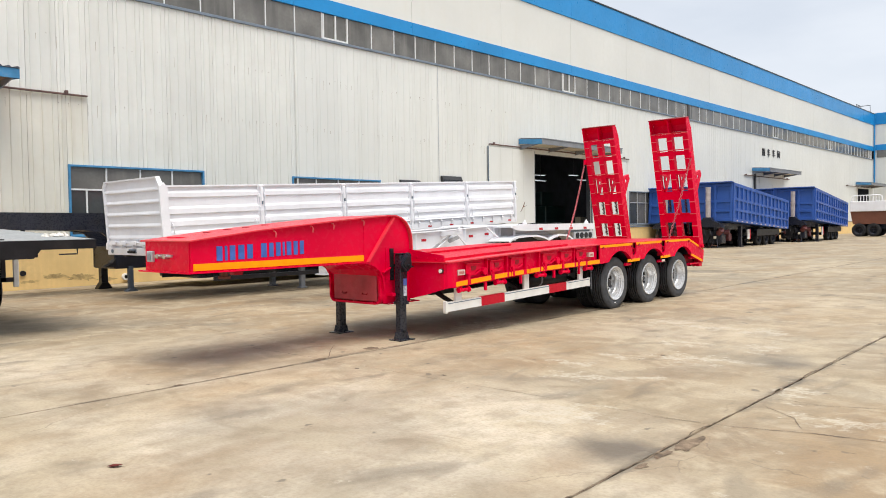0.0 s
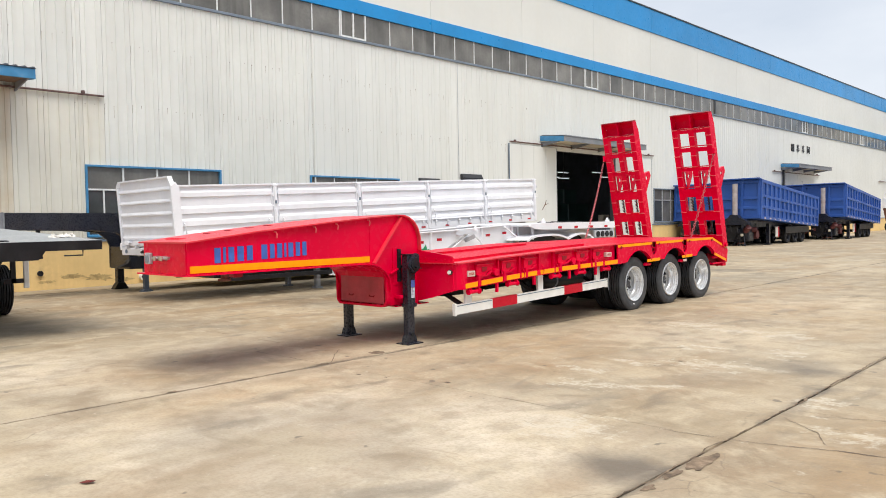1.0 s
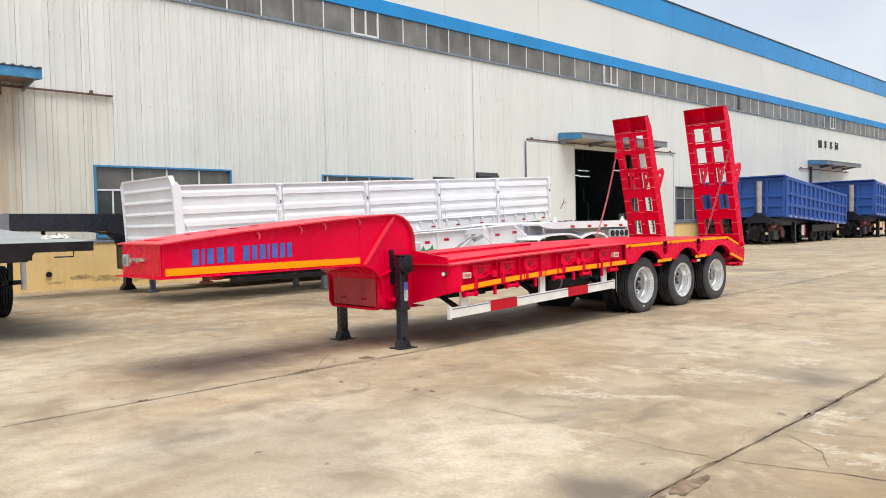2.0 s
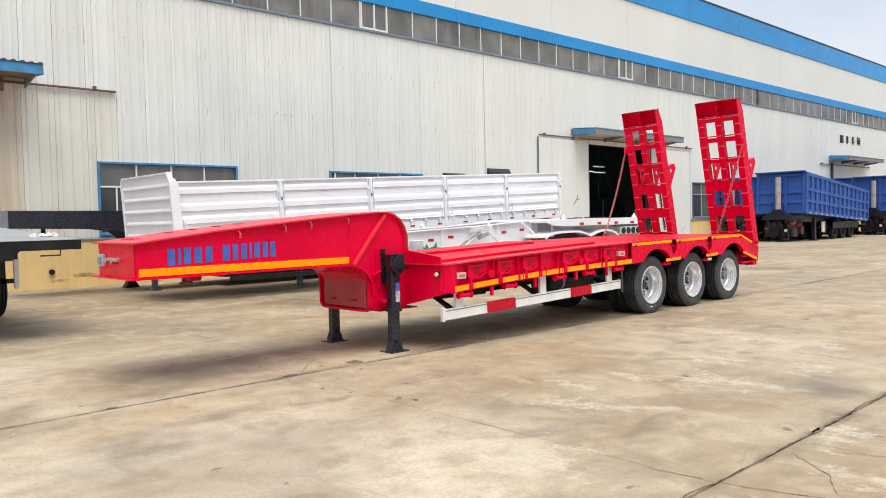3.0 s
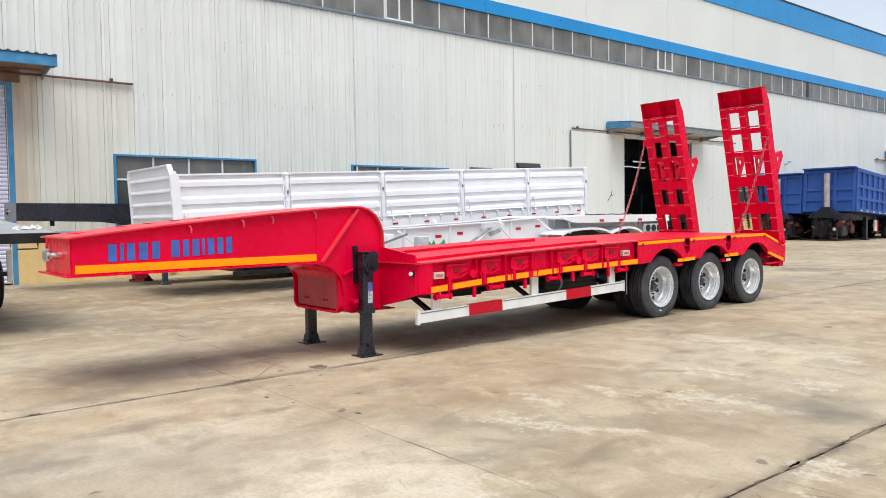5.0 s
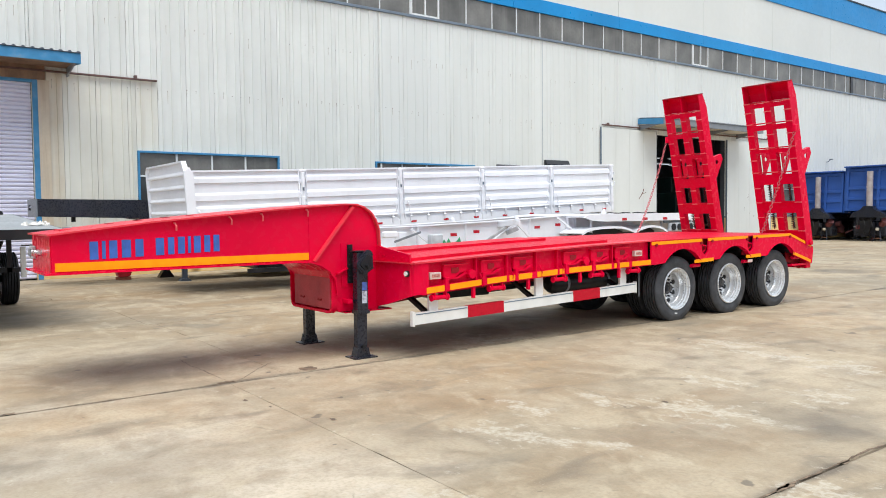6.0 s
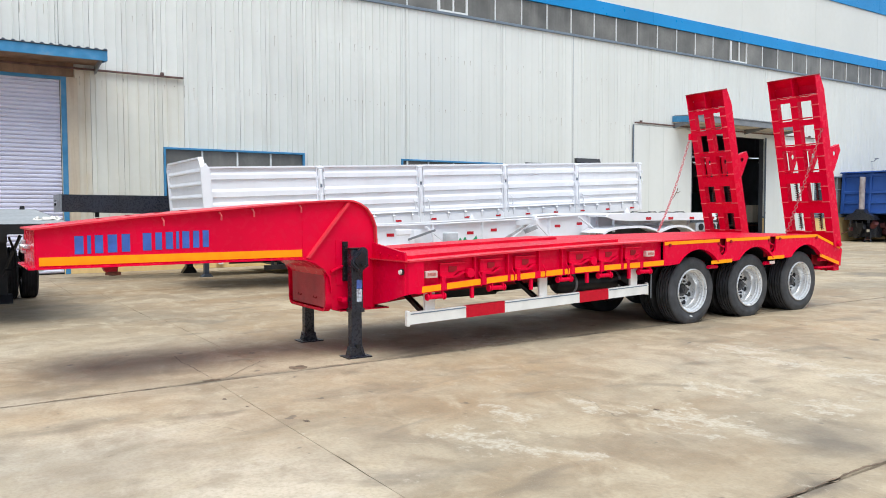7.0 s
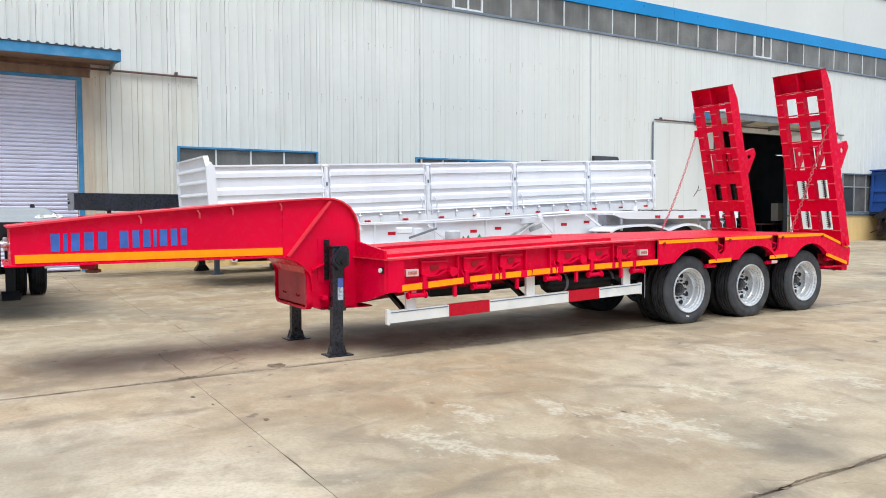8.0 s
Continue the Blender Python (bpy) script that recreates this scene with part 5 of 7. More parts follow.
def rail_fittings(sx):
    part("corner_plate", prism(B(), [(8.185, 0.722), (8.275, 0.727), (8.275, 1.075), (8.185, 1.07)], *sorted((XC + sx * 1.10, XC + sx * 1.216))), RED, red)
    xw, xs = XC + sx * 1.150, XC + sx * 1.217
    for i, (y0, y1) in enumerate(BRACKETS):
        zt, zl = line_at(TOP, (y0 + y1) / 2), line_at(LOW, (y0 + y1) / 2)
        w = y1 - y0
        a, b = sorted((xw, xw + sx * 0.040))
        z0 = zt - 0.235
        br = part("extension_bracket", prism(B(), [(y0, zt - 0.075), (y1, zt - 0.075), (y1, zt - 0.155), (y1 - 0.09, zt - 0.165), (y0 + 0.50 * w, z0 + 0.015), (y0, z0)], a, b), RED, red, "folding red side extension bracket")
        c, d = sorted((xw, xw + sx * 0.062))
        part("lip", box(B(), c, d, y0 - 0.01, y1 + 0.01, zt - 0.076, zt - 0.062), RED_DECK, br)
        e, f = sorted((xw + sx * 0.041, xw + sx * 0.047))
        # flat dark plate; the hollow's shade is put into its colour
        part("slot", prism(B(), [(y0 + 0.33 * w, zt - 0.105), (y0 + 0.66 * w, zt - 0.105), (y0 + 0.66 * w, zt - 0.145), (y0 + 0.52 * w, zt - 0.17), (y0 + 0.33 * w, zt - 0.165)], e, f), RED_DULL_SHADE, br)
        part("strut", bar(B(), (xw + sx * 0.045, y0 + 0.03, z0 + 0.01), (xw + sx * 0.045, y0 + 0.60 * w, z0 + 0.012), 0.022, 0.022), RED, br)
        part("strut", bar(B(), (xw + sx * 0.045, y0 + 0.60 * w, z0 + 0.012), (xw + sx * 0.045, y1 - 0.01, zt - 0.17), 0.022, 0.022), RED, br)
        part("stub", box(B(), *sorted((xw, xs + sx * 0.014)), y0, y0 + 0.05, zl - 0.005, z0 + 0.03, 0.004), RED, br)
    for yy in (8.97, 9.45, 9.93, 10.30, 11.34):
        zt, zl = line_at(TOP, yy), line_at(LOW, yy)
        part("rail_rib", box(B(), *sorted((xw, xw + sx * 0.05)), yy - 0.008, yy + 0.008, zl + 0.06, zt - 0.02), RED, red)
        part("rope_hook", pipe(B(), [(xw + sx * 0.06, yy + 0.04, zl + 0.16), (xw + sx * 0.075, yy + 0.05, zl + 0.12), (xw + sx * 0.075, yy + 0.075, zl + 0.08), (xw + sx * 0.07, yy + 0.07, zl + 0.0)], 0.009, 6), RED, red)
    for yy in (8.90, 10.82):
        zt = line_at(TOP, yy)
        part("twist_knob", rod(B(), (xw, yy, zt - 0.20), (xw + sx * 0.07, yy, zt - 0.20), 0.055, 8), RED, red)
    for y0, y1 in ((8.245, 8.49), (8.57, 9.03), (9.12, 9.42), (9.47, 9.84), (9.93, 10.28), (10.32, 10.40), (10.49, 10.91), (11.0, 11.30), (11.36, 11.66), (11.73, 12.13)):
        z0, z1 = line_at(LOW, y0), line_at(LOW, y1)
        a, b = sorted((xs, xs + sx * 0.004))
        part("reflective_tape", prism(B(), [(y0, z0 + 0.012), (y1, z1 + 0.012), (y1, z1 + 0.078), (y0, z0 + 0.078)], a, b), ORANGE, red, "orange reflective tape")
    for yy in (8.30, 11.80):
        zt = line_at(TOP, yy)
        pl = part("side_reflector", box(B(), *sorted((xw, xw + sx * 0.06)), yy + 0.0, yy + 0.155, zt - 0.205, zt - 0.128, 0.004), REFL_WHITE, red, "pale rectangular side reflector")
        part("lens", box(B(), *sorted((xw + sx * 0.0605, xw + sx * 0.0625)), yy + 0.022, yy + 0.133, zt - 0.185, zt - 0.148), REFL_PINK, pl)
    for yy, kind in ((8.44, 1), (8.93, 0), (9.28, 1), (9.80, 0), (10.34, 1), (10.72, 0), (11.03, 1), (11.48, 0), (11.78, 1)):
        zl = line_at(LOW, yy)
        xa = XC + sx * 1.19
        if kind:
            ro = part("lashing_roller", rod(B(), (xa, yy - 0.11, zl - 0.055), (xa, yy + 0.11, zl - 0.055), 0.028, 10), RED, red)
            for q in (-0.11, 0.11):
                part("cheek", box(B(), xa - 0.030, xa + 0.030, yy + 0.72 * q - 0.008, yy + 0.72 * q + 0.008, zl - 0.075, zl), RED, ro)
                part("collar", rod(B(), (xa, yy + q - 0.008, zl - 0.055), (xa, yy + q + 0.008, zl - 0.055), 0.040, 12), RED, ro)
        else:
            part("hook_tab", box(B(), xa - 0.02, xa + 0.02, yy - 0.02, yy + 0.02, zl - 0.13, zl, 0.005), RED, red)


rail_fittings(1)
rail_fittings(-1)

# wheel-side skirts with arches over the three axles
AXLES = (12.865, 14.205, 15.535)


def skirt_outline():
    pts = [(12.14, 1.200)]
    for yc in (13.41, 14.63):
        pts += [(yc + 0.085 * math.sin(radians(a)), 1.06 - 0.095 * math.cos(radians(a)) if abs(a) < 90 else 1.202) for a in (-90, -70, -45, -20, 0, 20, 45, 70, 90)]
    pts += [(15.84, 1.214), (16.56, 0.985), (16.60, 0.95), (16.56, 0.68), (16.50, 0.69), (15.93, 0.855)]
    for k, yc in enumerate(AXLES[::-1]):
        zc, r = 0.49, 0.59
        half = math.acos(0.385 / r)
        for q in range(13):
            a = half - 2 * half * q / 12
            pts.append((yc + r * math.sin(a), zc + r * math.cos(a)))
        if k == 2:
            pts.append((12.20, 0.86))
    pts.append((12.14, 0.865))
    return pts


for sx in (-1, 1):
    a, b = sorted((XC + sx * 1.195, XC + sx * 1.222))
    sk = part("wheel_skirt", prism(B(), skirt_outline(), a, b), RED, red, "red side skirt arched over the wheels")
    xo = XC + sx * 1.222
    for yc in AXLES:
        bm = B()
        arc = [(yc + 0.59 * math.sin(radians(t)), 0.49 + 0.59 * math.cos(radians(t))) for t in range(48, -49, -8)]
        ribbon(bm, arc, 0.012, *sorted((XC + sx * 1.155, XC + sx * 1.232)))
        part("arch", bm, RED, sk)
        # inner arch is black: the shadow in there is put into the paint
        part("arch_liner", ribbon(B(), arc, 0.010, *sorted((XC + sx * 0.55, XC + sx * 1.153))), BLACK, sk, "inner arch sheet blackened for the shadow in it")
    for yc in (13.41, 14.63):
        # dark back plate, the slot's shade painted in
        part("slot_back", box(B(), *sorted((xo - sx * 0.085, xo - sx * 0.075)), yc - 0.12, yc + 0.12, 0.90, 1.19), RED_DULL_SHADE, sk)
        part("hook", pipe(B(), [(xo - sx * 0.05, yc - 0.05, 1.16), (xo - sx * 0.02, yc - 0.03, 1.10), (xo - sx * 0.01, yc + 0.03, 1.09), (xo - sx * 0.03, yc + 0.045, 1.03), (xo - sx * 0.05, yc + 0.01, 1.00)], 0.012, 6), RED, sk, "red lashing hook")
    for y0, y1, z0, z1 in ((12.14, 13.33, 1.142, 1.158), (13.48, 14.55, 1.162, 1.172), (14.70, 15.84, 1.174, 1.180)):
        part("reflective_tape", prism(B(), [(y0, z0), (y1, z1), (y1, z1 + 0.046), (y0, z0 + 0.046)], *sorted((xo, xo + sx * 0.004))), ORANGE, sk, "orange reflective tape")
        for yq in (y0 + 0.1, y1 - 0.03):
            part("bolt_head", rod(B(), (xo, yq, z0 + 0.0), (xo + sx * 0.02, yq, z0 + 0.0), 0.022, 8), RED_DULL_SHADE, sk)
    part("reflective_tape", prism(B(), [(15.85, 1.180), (16.52, 0.968), (16.52, 1.012), (15.85, 1.222)], *sorted((xo, xo + sx * 0.004))), ORANGE, sk)
    for y0, y1, z0, z1 in ((13.14, 13.62, 0.842, 0.855), (14.50, 14.93, 0.858, 0.868), (15.93, 16.51, 0.862, 0.700)):
        part("reflective_tape", prism(B(), [(y0, z0), (y1, z1), (y1, z1 + 0.052), (y0, z0 + 0.052)], *sorted((xo, xo + sx * 0.004))), ORANGE, sk)
    # recessed tail plate, painted darker for its shade
    part("tail_side", prism(B(), [(15.95, 0.74), (16.40, 0.59), (16.52, 0.62), (16.52, 0.85), (15.95, 0.95)], *sorted((XC + sx * 1.06, XC + sx * 1.075))), RED_DULL_SHADE, sk)
    part("reflector", box(B(), *sorted((xo, xo + sx * 0.006)), 14.55, 14.68, 0.79, 0.835), REFL_WHITE, sk, "white reflector")
    for yq in (13.25, 14.60, 16.1):
        part("lashing_roller", rod(B(), (XC + sx * 1.16, yq - 0.10, 0.80), (XC + sx * 1.16, yq + 0.10, 0.80), 0.028, 10), RED, sk)
part("rear_deck", ribbon(B(), [(12.10, 1.195), (15.83, 1.212)], 0.014, XC - 1.222, XC + 1.222), RED_DECK, red)
part("rear_slope", ribbon(B(), [(15.82, 1.212), (16.58, 0.965)], 0.014, XC - 1.222, XC + 1.222), RED_DECK, red)
part("tail_beam", box(B(), XC - 1.19, XC + 1.19, 16.42, 16.58, 0.60, 0.95, 0.01), RED, red)
part("tail_plate", box(B(), XC - 1.19, XC + 1.19, 15.95, 16.44, 0.66, 0.69), RED, red)

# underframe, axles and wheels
# beams and cross members take the darker red for shade under the bed
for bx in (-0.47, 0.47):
    part("main_beam", prism(B(), [(8.06, 0.55), (9.0, 0.64), (12.2, 0.74), (16.4, 0.80), (16.4, 1.19), (12.1, 1.19), (8.06, 1.05)], XC + bx - 0.06, XC + bx + 0.06), RED_DULL_SHADE, red)
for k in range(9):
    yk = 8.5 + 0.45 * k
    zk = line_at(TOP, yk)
    part("cross_member", box(B(), XC - 1.13, XC + 1.13, yk - 0.04, yk + 0.04, zk - 0.20, zk - 0.03), RED_DULL_SHADE, red)
for yc in AXLES:
    part("axle", rod(B(), (XC - 0.95, yc, 0.485), (XC + 0.95, yc, 0.485), 0.075, 12), BLACK, red)
    for bx in (-0.47, 0.47):
        part("leaf_spring", ribbon(B(), [(yc - 0.6, 0.74), (yc - 0.3, 0.64), (yc, 0.60), (yc + 0.3, 0.64), (yc + 0.6, 0.74)], 0.07, XC + bx - 0.04, XC + bx + 0.04), BLACK, red)
    for sx in (-1, 1):
        part("brake_drum", rod(B(), (XC + sx * 0.52, yc, 0.485), (XC + sx * 0.70, yc, 0.485), 0.21, 18), BLACK, red)
        wheel(red, XC + sx * 0.985, yc, 0.468, WHEEL_X, sx < 0)
        wheel(red, XC + sx * 0.665, yc, 0.468, WHEEL_X_DARK, sx > 0, bare=True)
part("tyre_mark", bar(B(), (XC + 1.126, 12.80, 0.113), (XC + 1.126, 12.86, 0.105), 0.006, 0.014), WHITE_FRAME, red, "small white paint mark on a tyre")
part("air_tank", rod(B(), (XC - 0.30, 10.4, 0.62), (XC - 0.30, 11.5, 0.66), 0.14, 18), BLACK, red)
# tank and lines added to darken the gap behind the side guard
tank = part("air_tank", revolve(B(), [(-0.70, 0.0), (-0.68, 0.09), (-0.62, 0.13), (0.62, 0.13), (0.68, 0.09), (0.70, 0.0)], (XC + 0.74, 11.25, 0.66), "y", 20), BLACK, red, "black tank added to fill the dark under the bed", True)
for yq in (10.85, 11.65):
    part("strap", revolve(B(), [(-0.02, 0.131), (0.02, 0.131), (0.02, 0.137), (-0.02, 0.137)], (XC + 0.74, yq, 0.66), "y", 20), CANOPY, tank)
for q in range(3):
    part("brake_line", pipe(B(), [(XC + 0.58, 8.9, 0.70 + 0.03 * q), (XC + 0.60, 10.0, 0.74 + 0.03 * q), (XC + 0.56, 11.0, 0.80 + 0.02 * q), (XC + 0.58, 12.3, 0.80 + 0.02 * q)], 0.012, 6), BLACK, red, "black line added under the bed")
part("tool_box", box(B(), XC - 1.0, XC - 0.5, 9.6, 10.6, 0.42, 0.78, 0.02), BLACK, red)
for yc in (12.2,):
    part("air_bag_bracket", box(B(), XC + 0.30, XC + 0.7, yc - 0.12, yc + 0.10, 0.62, 0.84), BLACK, red)

# side guard
def GZ(y_):
    """Height of the guard rail's middle."""
    return 0.450 + (y_ - 8.13) * 0.0285


for sx in (-1, 1):
    xg = XC + sx * 1.13
    g = part("side_guard", bar(B(), (xg, 8.13, GZ(8.13)), (xg, 11.885, GZ(11.885)), 0.05, 0.132), GUARD_WHITE, red, "white side guard rail with red reflective bands")
    for y0, y1 in ((8.875, 9.43), (10.63, 11.14)):
        z0, z1 = GZ(y0), GZ(y1)
        part("red_band", bar(B(), (xg, y0, z0), (xg, y1, z1), 0.056, 0.137), GUARD_RED, g, "red reflective band")
    for y0, y1 in ((8.13, 8.875), (9.43, 10.63), (11.14, 11.885)):
        z0, z1 = GZ(y0), GZ(y1)
        part("groove", bar(B(), (xg + sx * 0.0255, y0 + 0.01, z0 + 0.048), (xg + sx * 0.0255, y1 - 0.01, z1 + 0.048), 0.006, 0.012), SILL_GREY, g)
    part("end_cap", box(B(), xg - 0.03, xg + 0.03, 8.095, 8.13, 0.365, 0.534, 0.006), GUARD_WHITE, g)
    part("end_cap", box(B(), xg - 0.03, xg + 0.03, 11.885, 11.90, 0.475, 0.638, 0.004), GUARD_WHITE, g)
    for yy in (8.41, 10.06, 11.66):
        z0, z1 = GZ(yy), line_at(LOW, yy)
        part("guard_post", box(B(), xg - sx * 0.03 - 0.02, xg - sx * 0.03 + 0.02, yy - 0.065, yy + 0.065, z0 - 0.04, z1 + 0.005, 0.004), GUARD_WHITE, g)
        part("brace", bar(B(), (xg - sx * 0.06, yy - 0.02, z0 + 0.0), (XC + sx * 0.50, yy - 0.02, z1 - 0.02), 0.05, 0.05), BLACK, g, "black diagonal brace")
    part("mud_rod", rod(B(), (xg, 11.98, 0.42), (xg, 11.98, 0.80), 0.007, 6), CANOPY, g)

# rear loading ramps
def ramp(x0, W):
    """One raised ramp: three box girders, rungs, top tray, props, springs. Drawn upright, then leaned forward."""
    H, D = 2.66, 0.21
    lean = Matrix.Translation((x0, 16.291, 1.17)) @ Matrix.Rotation(radians(13.7), 4, "X") @ Matrix.Diagonal((1, 1, 1.0095, 1))
    g, DI, ZT = 0.118, 0.12, 2.35
    r = part("ramp", prism(B(), [(0.0, -0.17), (D, -0.20), (D, H - 0.26), (0.13, H), (0.0, H)], W - 0.016, W), RED, red, "raised red steel loading ramp with square openings", m=lean)
    part("side_web", prism(B(), [(0.0, -0.17), (D, -0.20), (D, H - 0.26), (0.13, H), (0.0, H)], 0.0, 0.016), RED, r, m=lean)
    for gx in (0.0, (W - g) / 2, W - g):
        a, b = max(gx, 0.0165), min(gx + g, W - 0.0165)
        part("girder_face", box(B(), a, b, 0.0, 0.012, -0.165, ZT), RED, r, m=lean)
        if gx > 0.01:
            part("girder_web", box(B(), gx, gx + 0.012, 0.0125, DI, 0.0, ZT), RED, r, m=lean)
        if gx < W - g - 0.01:
            part("girder_web", box(B(), gx + g - 0.012, gx + g, 0.0125, DI, 0.0, ZT), RED, r, m=lean)
    part("divider", prism(B(), [(0.0, ZT + 0.001), (0.175, ZT + 0.001), (0.175, H - 0.16), (0.12, H - 0.012), (0.0, H - 0.012)], W / 2 - 0.012, W / 2 + 0.012), RED, r, m=lean)
    # solid cross plates between the openings
    for z0, z1 in ((-0.16, 0.10), (0.41, 0.62), (0.92, 1.10), (1.48, 1.55), (1.88, 1.97), (2.27, 2.345)):
        for a, b in ((g + 0.001, (W - g) / 2 - 0.001), ((W + g) / 2 + 0.001, W - g - 0.001)):
            part("cross_plate", box(B(), a, b, 0.002, 0.011, z0, z1), RED, r, m=lean)
            part("cross_tie", box(B(), a, b, 0.0115, DI, z0, z0 + 0.010), RED, r, m=lean)
    part("tray_floor", box(B(), 0.017, W - 0.017, 0.0, 0.176, ZT + 0.001, ZT + 0.011), RED_DECK, r, m=lean)
    part("tray_back", prism(B(), [(0.115, H - 0.008), (0.18, H - 0.15), (0.18, ZT + 0.012), (0.192, ZT + 0.012), (0.192, H - 0.145), (0.127, H - 0.008)], 0.0165, W - 0.0165), RED, r, m=lean)
    part("top_plate", box(B(), -0.005, W + 0.005, -0.006, 0.135, H - 0.006, H + 0.008), RED_DULL_SHADE, r, "dark worn top edge", m=lean)
    for z in (0.09, 0.33, 0.60, 0.86, 1.14, 1.36, 1.57, 1.80, 2.00, 2.20, 2.36):
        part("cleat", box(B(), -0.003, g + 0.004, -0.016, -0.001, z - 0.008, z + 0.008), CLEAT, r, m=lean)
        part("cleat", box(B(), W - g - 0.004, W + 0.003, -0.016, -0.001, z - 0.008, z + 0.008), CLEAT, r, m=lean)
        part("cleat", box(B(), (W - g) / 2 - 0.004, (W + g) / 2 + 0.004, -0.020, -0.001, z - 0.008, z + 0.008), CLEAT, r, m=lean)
        if z in (0.09, 0.60, 1.14, 1.57, 2.00, 2.36):
            part("rung", box(B(), g + 0.006, W - g - 0.006, -0.012, 0.001, z - 0.010, z + 0.010), RED_DECK, r, m=lean)
    for gx, y0 in ((g + 0.02, DI), ((W + g) / 2 + 0.02, DI), (W - 0.030, D + 0.001)):
        hx, hz, hr = y0 + 0.115, 1.335, 0.042
        arc = [(hx + hr * math.cos(radians(t)), hz + hr * math.sin(radians(t))) for t in range(180, -181, -30)]
        xe = y0 + 0.05 + 0.255 * (hz - 1.06) / 0.29
        plate = prism(B(), [(y0, hz)] + arc[:7] + [(xe, hz), (y0 + 0.305, 1.35), (y0 + 0.275, 1.45), (y0, 1.44)], gx, gx + 0.014)
        prism(plate, [(y0, hz), (y0, 1.06), (y0 + 0.05, 1.06), (xe, hz)] + arc[6:], gx, gx + 0.014)
        part("prop", plate, RED, r, "perforated prop plate", m=lean)
        part("prop_flange", ribbon(B(), [(y0 + 0.05, 1.052), (y0 + 0.312, 1.35), (y0 + 0.281, 1.456), (y0 + 0.005, 1.446)], 0.010, gx - 0.055, gx + 0.012), RED, r, m=lean)
    for gx in (g + 0.085, (W + g) / 2 + 0.085):
        for z0, z1 in ((0.10, 0.42), (0.60, 0.92)):
            pts = [(gx + 0.028 * math.cos(t * 0.9), DI + 0.03 + 0.028 * math.sin(t * 0.9), z0 + (z1 - z0) * t / 69) for t in range(70)]
            part("spring", pipe(B(), pts, 0.0075, 5), BLACK, r, "black coil spring", m=lean)
            part("spring_rod", rod(B(), (gx, DI + 0.03, z0 - 0.02), (gx, DI + 0.03, z1 + 0.02), 0.008, 6), RED_DULL_SHADE, r, m=lean)
    part("pivot", rod(B(), (-0.03, 0.12, -0.15), (W + 0.03, 0.12, -0.15), 0.045, 14), RED, r, m=lean)
    return lean


ramp(-9.40, 0.80)
ramp(-7.715, 0.845)


def chain(p0, p1, sag, label):
    """A slack chain of oval links between two points."""
    bm = B()
    p0, p1 = Vector(p0), Vector(p1)
    n = int((p1 - p0).length / 0.052)
    for k in range(n):
        t = (k + 0.5) / n
        c = p0.lerp(p1, t) - Vector((0, 0, sag * 4 * t * (1 - t)))
        d = (p1 - p0 - Vector((0, 0, sag * 4 * (1 - 2 * t)))).normalized()
        m = Matrix.Translation(c) @ d.to_track_quat("Z", "Y").to_matrix().to_4x4() @ Matrix.Rotation(math.pi / 2 * (k % 2) + 0.4, 4, "Z")
        ring = []
        for i in range(10):
            a = 2 * math.pi * i / 10
            cx, cz = 0.019 * math.cos(a), 0.034 * math.sin(a)
            ring.append([bm.verts.new(m @ Vector((cx + 0.0065 * math.cos(a) * math.cos(b), 0.0065 * math.sin(b), cz + 0.0065 * math.sin(a) * math.cos(b)))) for b in (0.0, 1.571, 3.1416, 4.712)])
        for i in range(10):
            for j in range(4):
                bm.faces.new((ring[i][j], ring[(i + 1) % 10][j], ring[(i + 1) % 10][(j + 1) % 4], ring[i][(j + 1) % 4]))
    bmesh.ops.recalc_face_normals(bm, faces=bm.faces[:])
    return part("chain", bm, CHAIN, red, label)


chain((-6.83, 15.84, 3.00), (-7.085, 15.28, 1.235), 0.05, "slack red-painted safety chain")
chain((-9.45, 15.86, 3.03), (-9.25, 14.74, 1.235), 0.13, "slack red-painted safety chain")
part("chain_lug", box(B(), -6.87, -6.81, 15.80, 15.90, 2.94, 3.06, 0.01), RED, red)
part("chain_lug", box(B(), -9.46, -9.40, 15.81, 15.91, 2.96, 3.08, 0.01), RED, red)

# ---- the white drop-side trailer, standing nose down ----
SX, SW = -15.31, 2.58
side = thing("dropside_trailer", (SX - SW / 2, 14.5, 0.0), "white drop-side semi-trailer with ribbed side boards", "trailer")
TILT_M = Matrix.Translation((0, 8.36, 0)) @ Matrix.Rotation(radians(2.33), 4, "X") @ Matrix.Translation((0, -8.36, 0))
POSTS = (8.45, 10.96, 13.53, 16.08, 18.56, 21.08)
ZF, ZP = 1.30, 2.530            # floor and top of the boards at the front


def ribbed_board(y0, y1, x, sx):
    """A pressed side board: pans between proud ribs."""
    prof = [(-0.034, ZF + 0.02)]
    for z_low, z_high in ((1.405, 1.560), (1.635, 1.822), (1.900, 2.090), (2.262, 2.432)):
        prof += [(-0.034, z_low), (0.004, z_low + 0.014), (0.004, z_high - 0.066), (-0.034, z_high - 0.012)]
    prof += [(-0.034, ZP - 0.03), (0.0, ZP - 0.02), (0.0, ZP), (-0.060, ZP), (-0.060, ZF + 0.02)]
    return prism(B(), [(x + sx * a, z) for a, z in prof], y0, y1, "y")


